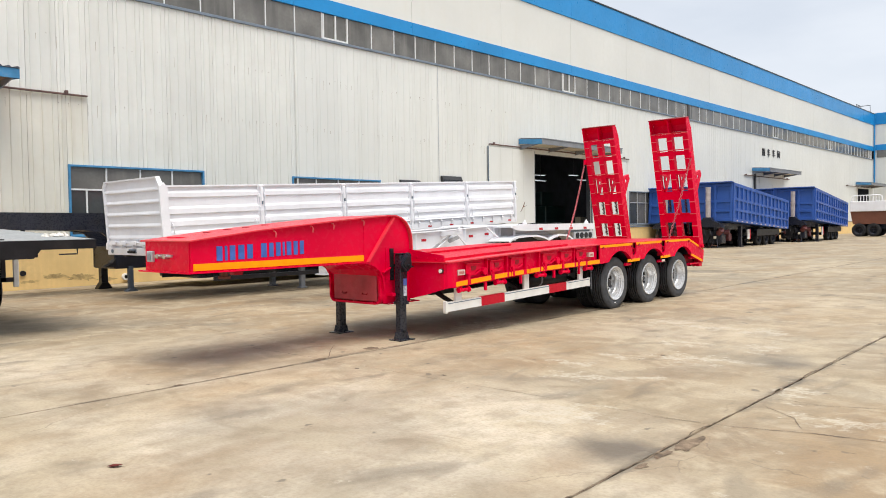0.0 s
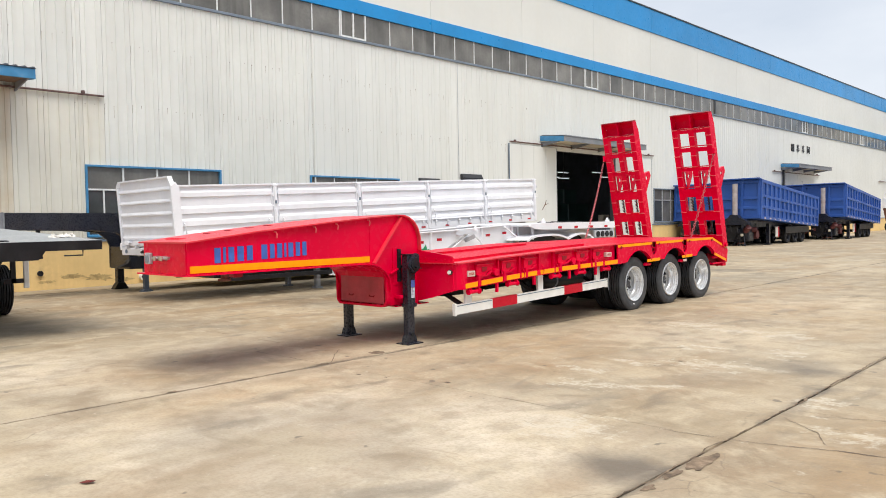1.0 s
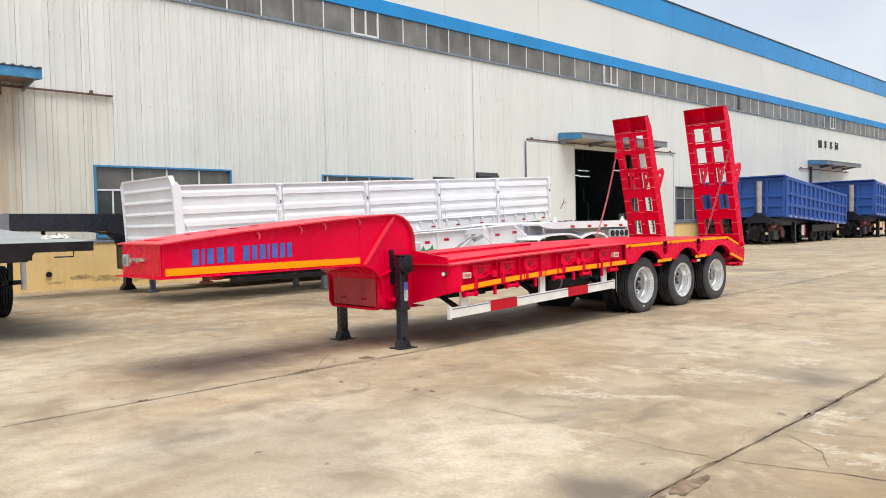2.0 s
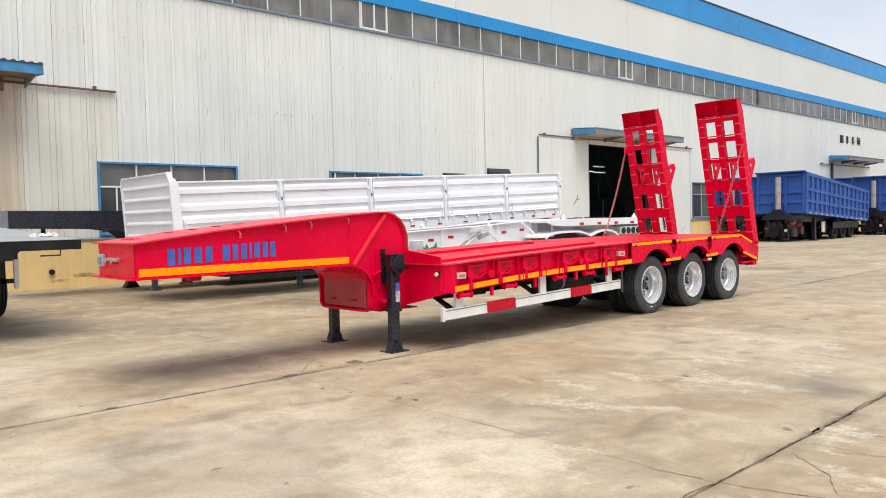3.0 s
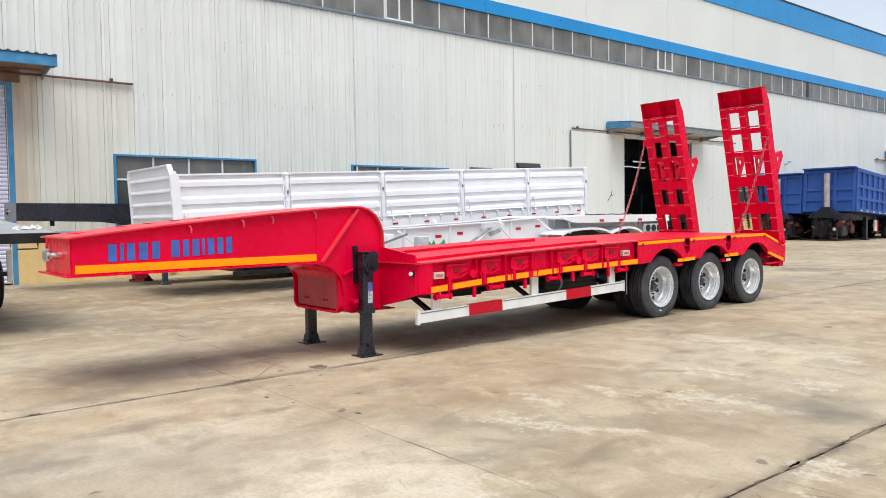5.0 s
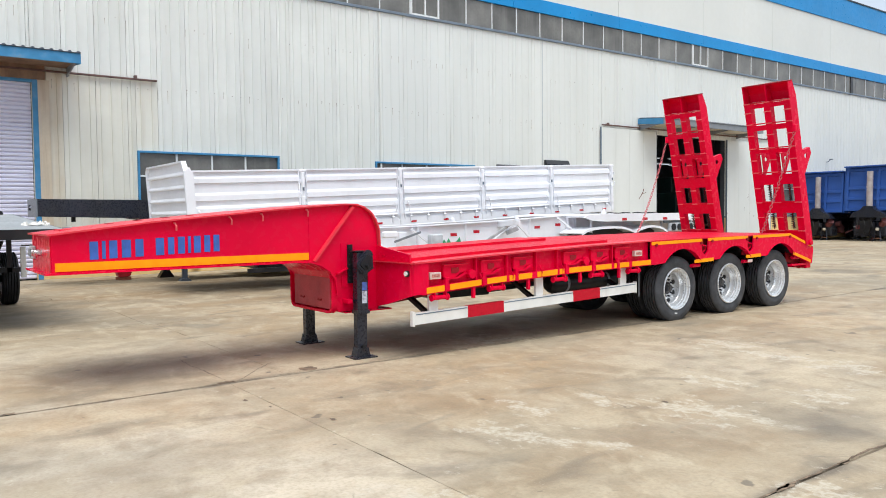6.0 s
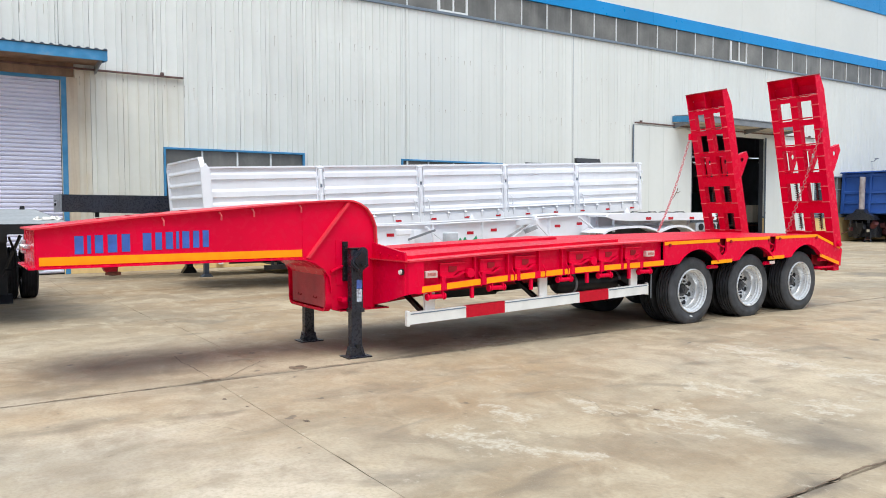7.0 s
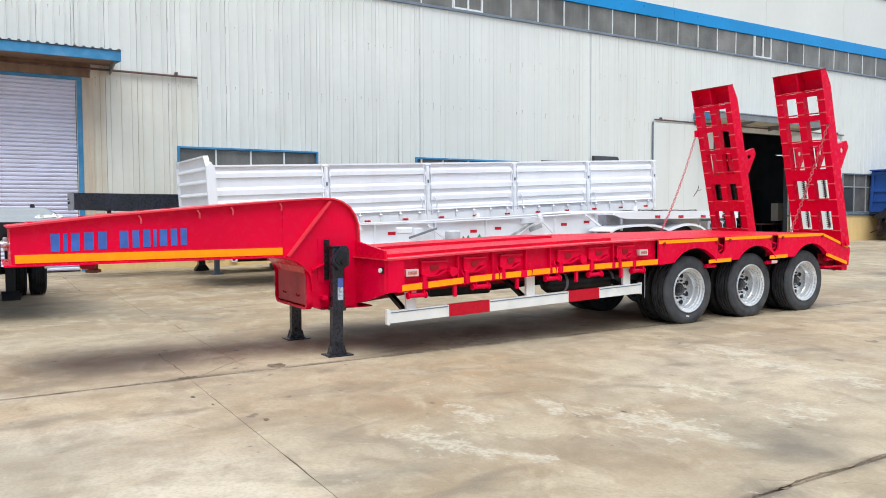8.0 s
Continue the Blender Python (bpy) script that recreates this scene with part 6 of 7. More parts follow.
for sx, x in ((1, SX), (-1, SX - SW)):
    for y0, y1 in zip(POSTS, POSTS[1:]):
        sb = part("side_board", ribbed_board(y0 + 0.075, y1 - 0.075, x, sx), WHITE, side, "white ribbed side board", m=TILT_M)
        part("board_rim", bar(B(), (x - sx * 0.02, y0 + 0.075, ZP - 0.012), (x - sx * 0.02, y1 - 0.075, ZP - 0.012), 0.075, 0.036), WHITE, sb, m=TILT_M)
        if sx > 0:
            for e in (y0 + 0.088, y1 - 0.10):
                part("board_end", box(B(), x - 0.03, x + 0.012, e, e + 0.016, ZF + 0.03, ZP - 0.03, 0.003), WHITE, sb, m=TILT_M)
            nq = 5
            for q in range(nq):
                yq = y0 + 0.26 + (y1 - y0 - 0.52) * q / (nq - 1)
                part("hinge", box(B(), x - 0.02, x + 0.028, yq - 0.016, yq + 0.016, ZF - 0.06, ZF + 0.135, 0.005), WHITE, sb, m=TILT_M)
                part("hinge_knuckle", rod(B(), (x + 0.030, yq - 0.035, ZF + 0.055), (x + 0.030, yq + 0.035, ZF + 0.055), 0.020, 8), WHITE, sb, m=TILT_M)
            part("hinge_rod", rod(B(), (x + 0.012, y0 + 0.12, ZF + 0.125), (x + 0.012, y1 - 0.12, ZF + 0.125), 0.014, 8), WHITE, sb, m=TILT_M)
            part("seal_strip", box(B(), x - 0.02, x - 0.004, y0 + 0.1, y1 - 0.1, ZF - 0.02, ZF + 0.035), WHITE, sb, m=TILT_M)
            for q in (0.17, y1 - y0 - 0.22):
                part("latch", pipe(B(), [(x + 0.02, y0 + q, ZF + 0.42), (x + 0.05, y0 + q + 0.01, ZF + 0.39), (x + 0.05, y0 + q + 0.04, ZF + 0.25), (x + 0.02, y0 + q + 0.05, ZF + 0.19)], 0.013, 6), WHITE, sb, m=TILT_M)
    for y in (POSTS if sx > 0 else POSTS[1:]):
        po = part("stanchion", box(B(), x - 0.06, x + 0.022 if sx > 0 else x + 0.05, y - 0.048, y + 0.048, ZF - 0.14, ZP + 0.004, 0.010), WHITE, side, "white corner stanchion", m=TILT_M)
        if sx > 0:
            part("cap_plate", box(B(), x - 0.02, x + 0.036, y - 0.082, y + 0.082, ZP - 0.060, ZP - 0.012, 0.008), WHITE, po, m=TILT_M)
            part("latch_body", box(B(), x + 0.0221, x + 0.050, y - 0.034, y + 0.034, ZP - 0.40, ZP - 0.075, 0.012), WHITE, po, m=TILT_M)
            part("latch_pin", rod(B(), (x + 0.036, y, ZP - 0.47), (x + 0.036, y, ZP - 0.40), 0.020, 10), SILL_GREY, po, m=TILT_M)
            for dy in (-0.078, 0.078):
                part("latch_ear", box(B(), x + 0.010, x + 0.045, y + dy - 0.014, y + dy + 0.014, ZP - 0.30, ZP - 0.215, 0.006), WHITE, po, m=TILT_M)
                part("latch_hook", pipe(B(), [(x + 0.02, y + dy, ZP - 0.50), (x + 0.048, y + dy, ZP - 0.53), (x + 0.048, y + dy, ZP - 0.60), (x + 0.02, y + dy * 0.8, ZP - 0.64)], 0.012, 6), WHITE, po, m=TILT_M)
            part("lower_sleeve", box(B(), x + 0.0221, x + 0.042, y - 0.028, y + 0.028, ZF + 0.10, ZP - 0.60, 0.008), WHITE, po, m=TILT_M)
    part("side_rail", box(B(), x - 0.10, x - 0.005, 8.36, 21.14, ZF - 0.17, ZF + 0.0, 0.01), WHITE, side, m=TILT_M)
    if sx > 0:
        for q in range(13):
            yq = 8.9 + 0.98 * q
            part("reflector", box(B(), x - 0.005, x + 0.004, yq, yq + 0.15, ZF - 0.095, ZF - 0.050), REFL_RED, side, "red reflector strip", m=TILT_M)
part("floor", box(B(), SX - SW + 0.05, SX - 0.05, 8.36, 21.14, ZF - 0.06, ZF + 0.01), WHITE, side, m=TILT_M)
# front bulkhead with clipped top corners, leaning forward with the frame
BM = Matrix.Translation((0, 8.36, 1.02)) @ Matrix.Rotation(radians(3.6), 4, "X") @ Matrix.Translation((0, -8.30, -1.02))
bx0, bx1 = SX - SW - 0.06, SX + 0.070
prof = [(0.0, 1.02)]
for k in range(6):
    z0 = 1.10 + 0.262 * k
    prof += [(0.0, z0 + 0.02), (-0.034, z0 + 0.034), (-0.034, z0 + 0.060), (0.0, z0 + 0.110)]
bm = B()
zs = prof + [(0.0, 2.72)]
rows = []
for a, z in zs:
    inset = max(0.0, (z - 2.58) * 0.72)
    rows.append([bm.verts.new((bx0 + 0.06 + inset, 8.335 + a, z)), bm.verts.new((bx1 - 0.06 - inset, 8.335 + a, z))])
for r0, r1 in zip(rows, rows[1:]):
    bm.faces.new((r0[0], r0[1], r1[1], r1[0]))
back = [bm.verts.new((v.co.x, 8.38, v.co.z)) for v in (rows[0][0], rows[0][1], rows[-1][1], rows[-1][0])]
bm.faces.new(back)
bmesh.ops.recalc_face_normals(bm, faces=bm.faces[:])
bulk = part("bulkhead", bm, WHITE, side, "white ribbed front bulkhead with clipped corners", m=BM)
part("bulkhead_frame", prism(B(), [(bx1 - 0.070, 1.02), (bx1, 1.02), (bx1, 2.53), (bx1 - 0.13, 2.735), (bx0 + 0.10, 2.735), (bx0, 2.62), (bx0, 1.02), (bx0 + 0.030, 1.02),
                                   (bx0 + 0.030, 2.60), (bx0 + 0.12, 2.70), (bx1 - 0.16, 2.70), (bx1 - 0.070, 2.51)], 8.285, 8.385, "y"), WHITE, bulk, m=BM)
part("corner_cheek", prism(B(), [(8.30, 1.2), (8.475, 1.2), (8.475, 2.46), (8.40, 2.60), (8.30, 2.52)], bx1 - 0.03, bx1 + 0.006), WHITE, bulk, m=BM)
for q in range(4):
    xq = bx0 + 0.30 + 0.50 * q
    part("step_hook", prism(B(), [(8.30, 1.335), (8.21, 1.345), (8.20, 1.27), (8.225, 1.27), (8.235, 1.315), (8.30, 1.305)], xq, xq + 0.26), WHITE, bulk, m=BM)
    part("hook_cheek", box(B(), xq + 0.10, xq + 0.13, 8.20, 8.30, 1.19, 1.345, 0.005), WHITE, bulk, m=BM)
part("nose_beam", box(B(), bx0 + 0.10, bx1 - 0.02, 8.255, 8.36, 1.02, 1.19, 0.01), WHITE, bulk, m=BM)
part("socket", rod(B(), (bx0 + 0.32, 8.255, 1.11), (bx0 + 0.32, 8.235, 1.11), 0.045, 14), SILL_GREY, bulk, "small grey round socket", m=BM)
part("coupling_plate", box(B(), bx0 + 1.15, bx0 + 1.50, 8.242, 8.255, 1.07, 1.16), SILL_GREY, bulk, "grey air-line plate", m=BM)
for q in range(3):
    part("coupling", rod(B(), (bx0 + 1.21 + 0.12 * q, 8.242, 1.11), (bx0 + 1.21 + 0.12 * q, 8.19, 1.10), 0.026, 10), BLACK, bulk, m=BM)
# underframe
for q in (-0.5, 0.5):
    xb = SX - SW / 2 + q
    part("main_beam", prism(B(), [(8.4, 0.98), (11.0, 0.98), (11.8, 0.62), (21.0, 0.62), (21.0, 1.2), (8.4, 1.2)], xb - 0.06, xb + 0.06), BLACK, side, "black main beam", m=TILT_M)
for q in range(14):
    part("cross_member", box(B(), SX - SW + 0.08, SX - 0.08, 8.9 + 0.9 * q, 8.98 + 0.9 * q, 1.08, 1.2), WHITE, side, m=TILT_M)
for xl in (-16.07, -17.38):
    lg = part("landing_leg", box(B(), xl - 0.065, xl + 0.065, 12.53, 12.66, 0.04, 1.25, 0.008), CANOPY, side, "grey steel landing leg")
    part("foot", box(B(), xl - 0.10, xl + 0.10, 12.49, 12.70, 0.0, 0.04, 0.008), CANOPY, lg)
part("leg_brace", bar(B(), (-16.07, 12.6, 0.62), (-17.38, 12.6, 0.62), 0.05, 0.07), CANOPY, side)
for xg in (SX - 0.10, SX - SW + 0.10):
    for z0, z1 in ((0.40, 0.50), (0.62, 0.70)):
        part("underrun_bar", box(B(), xg - 0.02, xg + 0.02, 9.6, 16.5, z0, z1, 0.006), BLACK, side, "black side underrun bar")
    for yq in (9.8, 11.4, 14.4, 16.3):
        part("bar_hanger", box(B(), xg - 0.045, xg - 0.02, yq - 0.03, yq + 0.03, 0.40, 1.16), BLACK, side)
# black box added to stand in for the shadowed underside
part("tool_box", box(B(), -16.3, -15.7, 10.2, 11.6, 0.50, 1.02, 0.02), BLACK, side, "black box added to fill the dark under the trailer")
for yc in (17.2, 18.5, 19.8):
    part("axle", rod(B(), (SX - SW + 0.3, yc, 0.5), (SX - 0.3, yc, 0.5), 0.07, 12), BLACK, side)
    for sx, xw in ((1, SX - 0.15), (-1, SX - SW + 0.15)):
        wheel(side, xw, yc, 0.49, WHEEL_X_DARK, sx < 0, 1.01)

# ---- the white skeletal container trailer ----
KX = -12.95
skel = thing("skeletal_trailer", (KX, 14.5, 0.0), "white skeletal container trailer with bare frame and fenders", "trailer")
KTOP = [(9.6, 1.33), (12.1, 1.375), (14.3, 1.455), (16.4, 1.56), (20.0, 1.56)]
KLOW = [(9.6, 1.05), (11.0, 0.95), (13.0, 0.88), (16.4, 0.98), (20.0, 1.05)]
for q in (-0.52, 0.52):
    xb = KX + q
    part("main_beam", prism(B(), KLOW + KTOP[::-1], xb - 0.01, xb + 0.01), WHITE, skel)
    part("beam_flange", ribbon(B(), KTOP, 0.018, xb - 0.09, xb + 0.09), WHITE, skel)
    part("beam_flange", ribbon(B(), KLOW, 0.018, xb - 0.08, xb + 0.08), WHITE, skel)
    for yq in (10.6, 11.9, 13.1, 14.9, 16.1, 16.35):
        zt, zl = line_at(KTOP, yq), line_at(KLOW, yq)
        part("web_rib", box(B(), *sorted((xb + 0.01 * (1 if q > 0 else -1), xb + 0.085 * (1 if q > 0 else -1))), yq - 0.008, yq + 0.008, zl + 0.02, zt), WHITE, skel)
for yq in (9.7, 11.3, 12.8, 14.05, 15.3, 16.5):
    zt = line_at(KTOP, yq)
    part("cross_member", box(B(), KX - 0.5, KX + 0.5, yq - 0.06, yq + 0.06, zt - 0.24, zt - 0.04), WHITE, skel)
# outriggers with twist locks
for yq in (10.0, 14.05):
    zt = line_at(KTOP, yq)
    for sx in (-1, 1):
        og = part("outrigger", prism(B(), [(KX + sx * 0.53, zt - 0.12), (KX + sx * 1.20, zt - 0.075), (KX + sx * 1.20, zt + 0.0), (KX + sx * 0.53, zt + 0.0)], yq - 0.045, yq + 0.045, "y"), WHITE, skel)
        part("twist_lock", rod(rod(B(), (KX + sx * 1.12, yq, zt), (KX + sx * 1.12, yq, zt + 0.05), 0.06, 12), (KX + sx * 1.12, yq, zt + 0.05), (KX + sx * 1.12, yq, zt + 0.11), 0.04, 10, 0.015), WHITE, og)
for sx in (-1, 1):
    xs = KX + sx * 0.66
    for (ya, za, yb, zb) in ((11.7, 1.33, 12.25, 0.90), (13.55, 0.92, 14.35, 1.40), (14.45, 1.40, 14.9, 0.95), (15.7, 1.50, 16.25, 1.12)):
        part("brace", bar(B(), (xs, ya, za), (xs + sx * 0.10, yb, zb), 0.06, 0.035), WHITE, skel, "white diagonal brace")
    # landing gear with its crank
    part("leg", box(B(), KX + sx * 0.75 - 0.08, KX + sx * 0.75 + 0.08, 11.32, 11.48, 0.52, 1.28, 0.008), WHITE, skel, "white landing leg wound up")
    part("foot", box(B(), KX + sx * 0.75 - 0.16, KX + sx * 0.75 + 0.16, 11.28, 11.52, 0.49, 0.52, 0.006), WHITE, skel)
    part("gearbox", box(B(), *sorted((KX + sx * 0.83, KX + sx * 0.95)), 10.9, 11.2, 1.18, 1.30, 0.02), WHITE, skel)
    part("lock_arm", bar(B(), (KX + sx * 0.9, 11.15, 1.10), (KX + sx * 0.9, 11.75, 1.27), 0.022, 0.040), CANOPY, skel, "grey lock arm")
    part("control_box", box(B(), KX + sx * 0.76, KX + sx * 0.92, 12.0, 12.28, 0.98, 1.22, 0.02), CANOPY_PALE, skel)
    part("lock_frame", bar(B(), (KX + sx * 0.78, 13.45, 1.02), (KX + sx * 0.78, 14.20, 1.40), 0.035, 0.05), GALV, skel, "bare steel lock frame")
    part("lock_frame", bar(B(), (KX + sx * 0.78, 14.05, 1.20), (KX + sx * 0.86, 14.30, 1.30), 0.06, 0.09), GALV, skel)
    for yq, zq in ((10.9, 1.18), (12.75, 1.19), (13.35, 1.24), (15.1, 1.30), (15.75, 1.345), (17.2, 1.455), (17.95, 1.455), (18.7, 1.455), (19.45, 1.455)):
        xq = KX + sx * (0.533 if yq < 16.5 else 1.253)
        part("reflector", box(B(), xq - 0.004, xq + 0.004, yq, yq + 0.16, zq - 0.03, zq + 0.03), REFL_RED, skel, "red reflector strip")
part("green_mark", prism(B(), [(12.50, 0.98), (12.58, 1.10), (12.64, 1.03), (12.70, 1.12), (12.76, 1.02), (12.90, 1.05), (12.98, 1.14), (13.02, 1.02), (13.14, 1.04), (13.10, 0.95), (12.53, 0.93)], KX + 0.532, KX + 0.537), GREEN, skel, "small green painted mark")
# rear platform, fenders, lamps, wheels
part("platform", prism(B(), [(16.05, 1.50), (20.04, 1.50), (20.04, 1.575), (16.7, 1.575), (16.05, 1.545)], KX - 1.22, KX + 1.22), WHITE, skel, "white rear platform")
for sx in (-1, 1):
    part("platform_edge", prism(B(), [(15.95, 1.50), (16.2, 1.43), (16.6, 1.405), (20.04, 1.405), (20.04, 1.585), (16.6, 1.585), (16.0, 1.55)], *sorted((KX + sx * 1.22, KX + sx * 1.25))), WHITE, skel, "white folded platform edge")
    fend = [(15.86, 1.135), (16.02, 1.205), (16.25, 1.250), (16.55, 1.268), (16.95, 1.274), (17.20, 1.262), (17.42, 1.222), (17.56, 1.178), (17.66, 1.150),
            (17.76, 1.178), (17.92, 1.224), (18.12, 1.262), (18.32, 1.274), (18.52, 1.258), (18.70, 1.214), (18.84, 1.145), (18.93, 1.06)]
    part("fender", ribbon(B(), fend, 0.022, *sorted((KX + sx * 0.55, KX + sx * 1.25))), WHITE, skel, "white double mudguard", True)
    part("fender_lip", ribbon(B(), [(a, b - 0.030) for a, b in fend], 0.050, *sorted((KX + sx * 1.2505, KX + sx * 1.262))), WHITE, skel, "", True)
    # added black sheet gives the shade beneath the mudguard arches
    part("wheel_well", prism(B(), [(16.05, 0.7)] + fend[1:-1] + [(18.84, 0.7)], *sorted((KX + sx * 0.86, KX + sx * 0.88))), BLACK, skel, "black sheet standing in for shade under the mudguards")
    for yc in (17.0, 18.32):
        wheel(skel, KX + sx * 1.06, yc, 0.49, WHEEL_X_DARK, sx < 0, 1.01)
        part("axle", rod(B(), (KX, yc, 0.49), (KX + sx * 0.95, yc, 0.49), 0.07, 12), BLACK, skel)
    for yq in (16.45, 19.0):
        part("fender_stay", box(B(), *sorted((KX + sx * 0.95, KX + sx * 1.0)), yq - 0.02, yq + 0.02, 1.15, 1.50), WHITE, skel)
    part("lamp_bracket", box(B(), *sorted((KX + sx * 1.18, KX + sx * 1.235)), 18.98, 20.02, 1.14, 1.34, 0.01), CANOPY_PALE, skel)
    for q in range(4):
        part("tail_lamp", rod(B(), (KX + sx * 1.20, 19.13 + 0.23 * q, 1.238), (KX + sx * 1.262, 19.13 + 0.23 * q, 1.238), 0.082, 14), BLACK, skel, "round dark lamp")
    # solid grey strip stands in for the shadow above the lamps
    part("shadow_gap", box(B(), *sorted((KX + sx * 1.10, KX + sx * 1.16)), 18.9, 20.0, 1.345, 1.40), SILL_GREY, skel)
part("tail_beam", box(B(), KX - 1.2, KX + 1.2, 19.90, 20.04, 0.95, 1.50, 0.01), WHITE, skel)
for yq in (16.72, 19.82):
    part("twist_lock", rod(rod(B(), (KX + 1.12, yq, 1.575), (KX + 1.12, yq, 1.63), 0.06, 12), (KX + 1.12, yq, 1.63), (KX + 1.12, yq, 1.70), 0.04, 10, 0.015), WHITE, skel)
hose = thing("air_hoses", (KX - 0.3, 18.0, 1.575), "coiled black air hoses lying on the white platform", "hose")
for a0, y0, n in ((0.2, 18.5, 30), (0.5, 19.2, 30)):
    part("hose", pipe(B(), [(KX - 0.35 + a0 + 0.26 * math.cos(t * 0.35), y0 + 0.012 * t + 0.30 * math.sin(t * 0.35), 1.590 + 0.004 * (t % 5)) for t in range(n)], 0.012, 6), BLACK, hose)

# ---- the black gooseneck trailer by the wall ----
gx = -19.82
blk = thing("gooseneck_trailer", (gx, 10.0, 0.0), "black gooseneck semi-trailer frame on its landing legs", "trailer")
for q in (-0.58, 0.58):
    xb = gx + q
    part("neck_beam", prism(B(), [(6.22, 1.66), (8.3, 1.60), (8.75, 1.54), (8.98, 1.36), (9.05, 1.20), (9.05, 0.62), (20.0, 0.62), (20.0, 1.25), (10.4, 1.25), (9.9, 1.62), (9.4, 2.03), (6.22, 2.05)], xb - 0.03, xb + 0.03), DARK_STEEL, blk)
part("neck_skin", prism(B(), [(6.25, 1.68), (8.3, 1.62), (8.7, 1.58), (8.7, 2.02), (6.25, 2.04)], gx - 0.55, gx + 0.55), DARK_STEEL, blk)
part("nose_plate", box(B(), gx - 0.62, gx + 0.62, 6.19, 6.22, 1.64, 2.06), CANOPY, blk, "grey nose plate")
part("nose_socket", box(B(), gx - 0.30, gx - 0.14, 6.16, 6.19, 1.80, 1.92), BLACK, blk)
for cx in (0.05, 0.20):
    part("air_coupling", rod(B(), (gx + cx - 0.08, 6.15, 1.87), (gx + cx + 0.1, 6.15, 1.88), 0.016, 8), CHROME, blk)
part("kingpin", rod(B(), (gx + 0.35, 7.0, 1.52), (gx + 0.35, 7.0, 1.66), 0.05, 14), BLACK, blk)
part("lower_box", box(B(), gx - 0.58, gx + 0.62, 9.06, 11.2, 0.60, 1.18, 0.01), DARK_STEEL, blk)
part("step_wedge", prism(B(), [(8.78, 0.66), (9.08, 0.66), (9.08, 0.88), (9.0, 0.76)], gx + 0.45, gx + 0.66), BLACK, blk)
part("low_deck", box(B(), gx - 1.2, gx + 1.0, 11.2, 20.2, 0.24, 0.62, 0.02), DARK_STEEL, blk, "low black deck frame")
leg = part("landing_leg", box(B(), gx - 1.08, gx - 0.90, 9.38, 9.56, 0.16, 0.66, 0.008), DARK_STEEL, blk, "dark steel landing leg")
part("foot", prism(B(), [(9.28, 0.0), (9.66, 0.0), (9.66, 0.02), (9.56, 0.17), (9.38, 0.17), (9.28, 0.02)], gx - 1.11, gx - 0.87), BLACK, leg)
part("leg_bracket", box(B(), gx - 1.06, gx - 0.55, 9.36, 9.60, 0.62, 0.78, 0.01), DARK_STEEL, blk)
leg = part("landing_leg", box(B(), gx + 0.53, gx + 0.65, 9.42, 9.54, 0.05, 0.66, 0.008), CANOPY_DARK, blk, "slim grey landing leg")
part("foot", prism(B(), [(9.34, 0.0), (9.62, 0.0), (9.62, 0.015), (9.55, 0.07), (9.41, 0.07), (9.34, 0.015)], gx + 0.48, gx + 0.70), CANOPY_DARK, leg)
for q in range(8):
    part("cross_member", box(B(), gx - 1.15, gx + 1.15, 11.5 + 1.1 * q, 11.6 + 1.1 * q, 1.10, 1.25), DARK_STEEL, blk)
for yc in (16.4, 17.7, 19.0):
    for sx in (-1, 1):
        wheel(blk, gx + sx * 1.0, yc, 0.49, WHEEL_X_DARK, sx < 0, 1.01)

# ---- the grey flatbed standing across, its end towards the yard ----
flat = thing("flatbed_trailer", (-15.5, 4.25, 0.0), "grey-decked flatbed trailer with black frame", "trailer")
FM = Matrix.Translation((-12.0, 0, 1.462)) @ Matrix.Rotation(radians(2.6), 4, "Y") @ Matrix.Translation((12.0, 0, -1.445))
part("deck", box(B(), -17.3, -12.02, 3.02, 5.48, 1.425, 1.445), GREY_DECK, flat, "grey steel deck plate", m=FM)
part("end_beam", prism(B(), [(3.0, 1.30), (3.85, 1.30), (3.92, 1.17), (4.58, 1.17), (4.68, 1.30), (5.5, 1.30), (5.5, 1.44), (3.0, 1.44)], -12.12, -12.0), BLACK, flat, "black end beam", m=FM)
for yq in (3.0, 5.44):
    part("side_beam", box(B(), -17.3, -12.12, yq, yq + 0.06, 1.29, 1.443), BLACK, flat, m=FM)
for yq in (3.75, 4.63):
    part("main_beam", prism(B(), [(-12.12, 1.18), (-13.4, 1.18), (-14.2, 0.98), (-17.3, 0.90), (-17.3, 1.42), (-12.12, 1.42)], yq - 0.05, yq + 0.05, "y"), BLACK, flat, m=FM)
for q in range(5):
    part("cross_member", box(B(), -16.9 + q, -16.8 + q, 3.06, 5.44, 1.25, 1.42), BLACK, flat, m=FM)
part("rear_beam", box(B(), -17.36, -17.30, 3.0, 5.5, 1.24, 1.44), BLACK, flat, m=FM)
part("deck_latch", box(B(), -12.35, -12.2, 4.05, 4.25, 1.445, 1.46), BLACK, flat, m=FM)
part("end_hook", pipe(B(), [(-12.03, 4.95, 1.22), (-12.03, 5.22, 1.22), (-12.03, 5.22, 1.31)], 0.012, 6), BLACK, flat, m=FM)
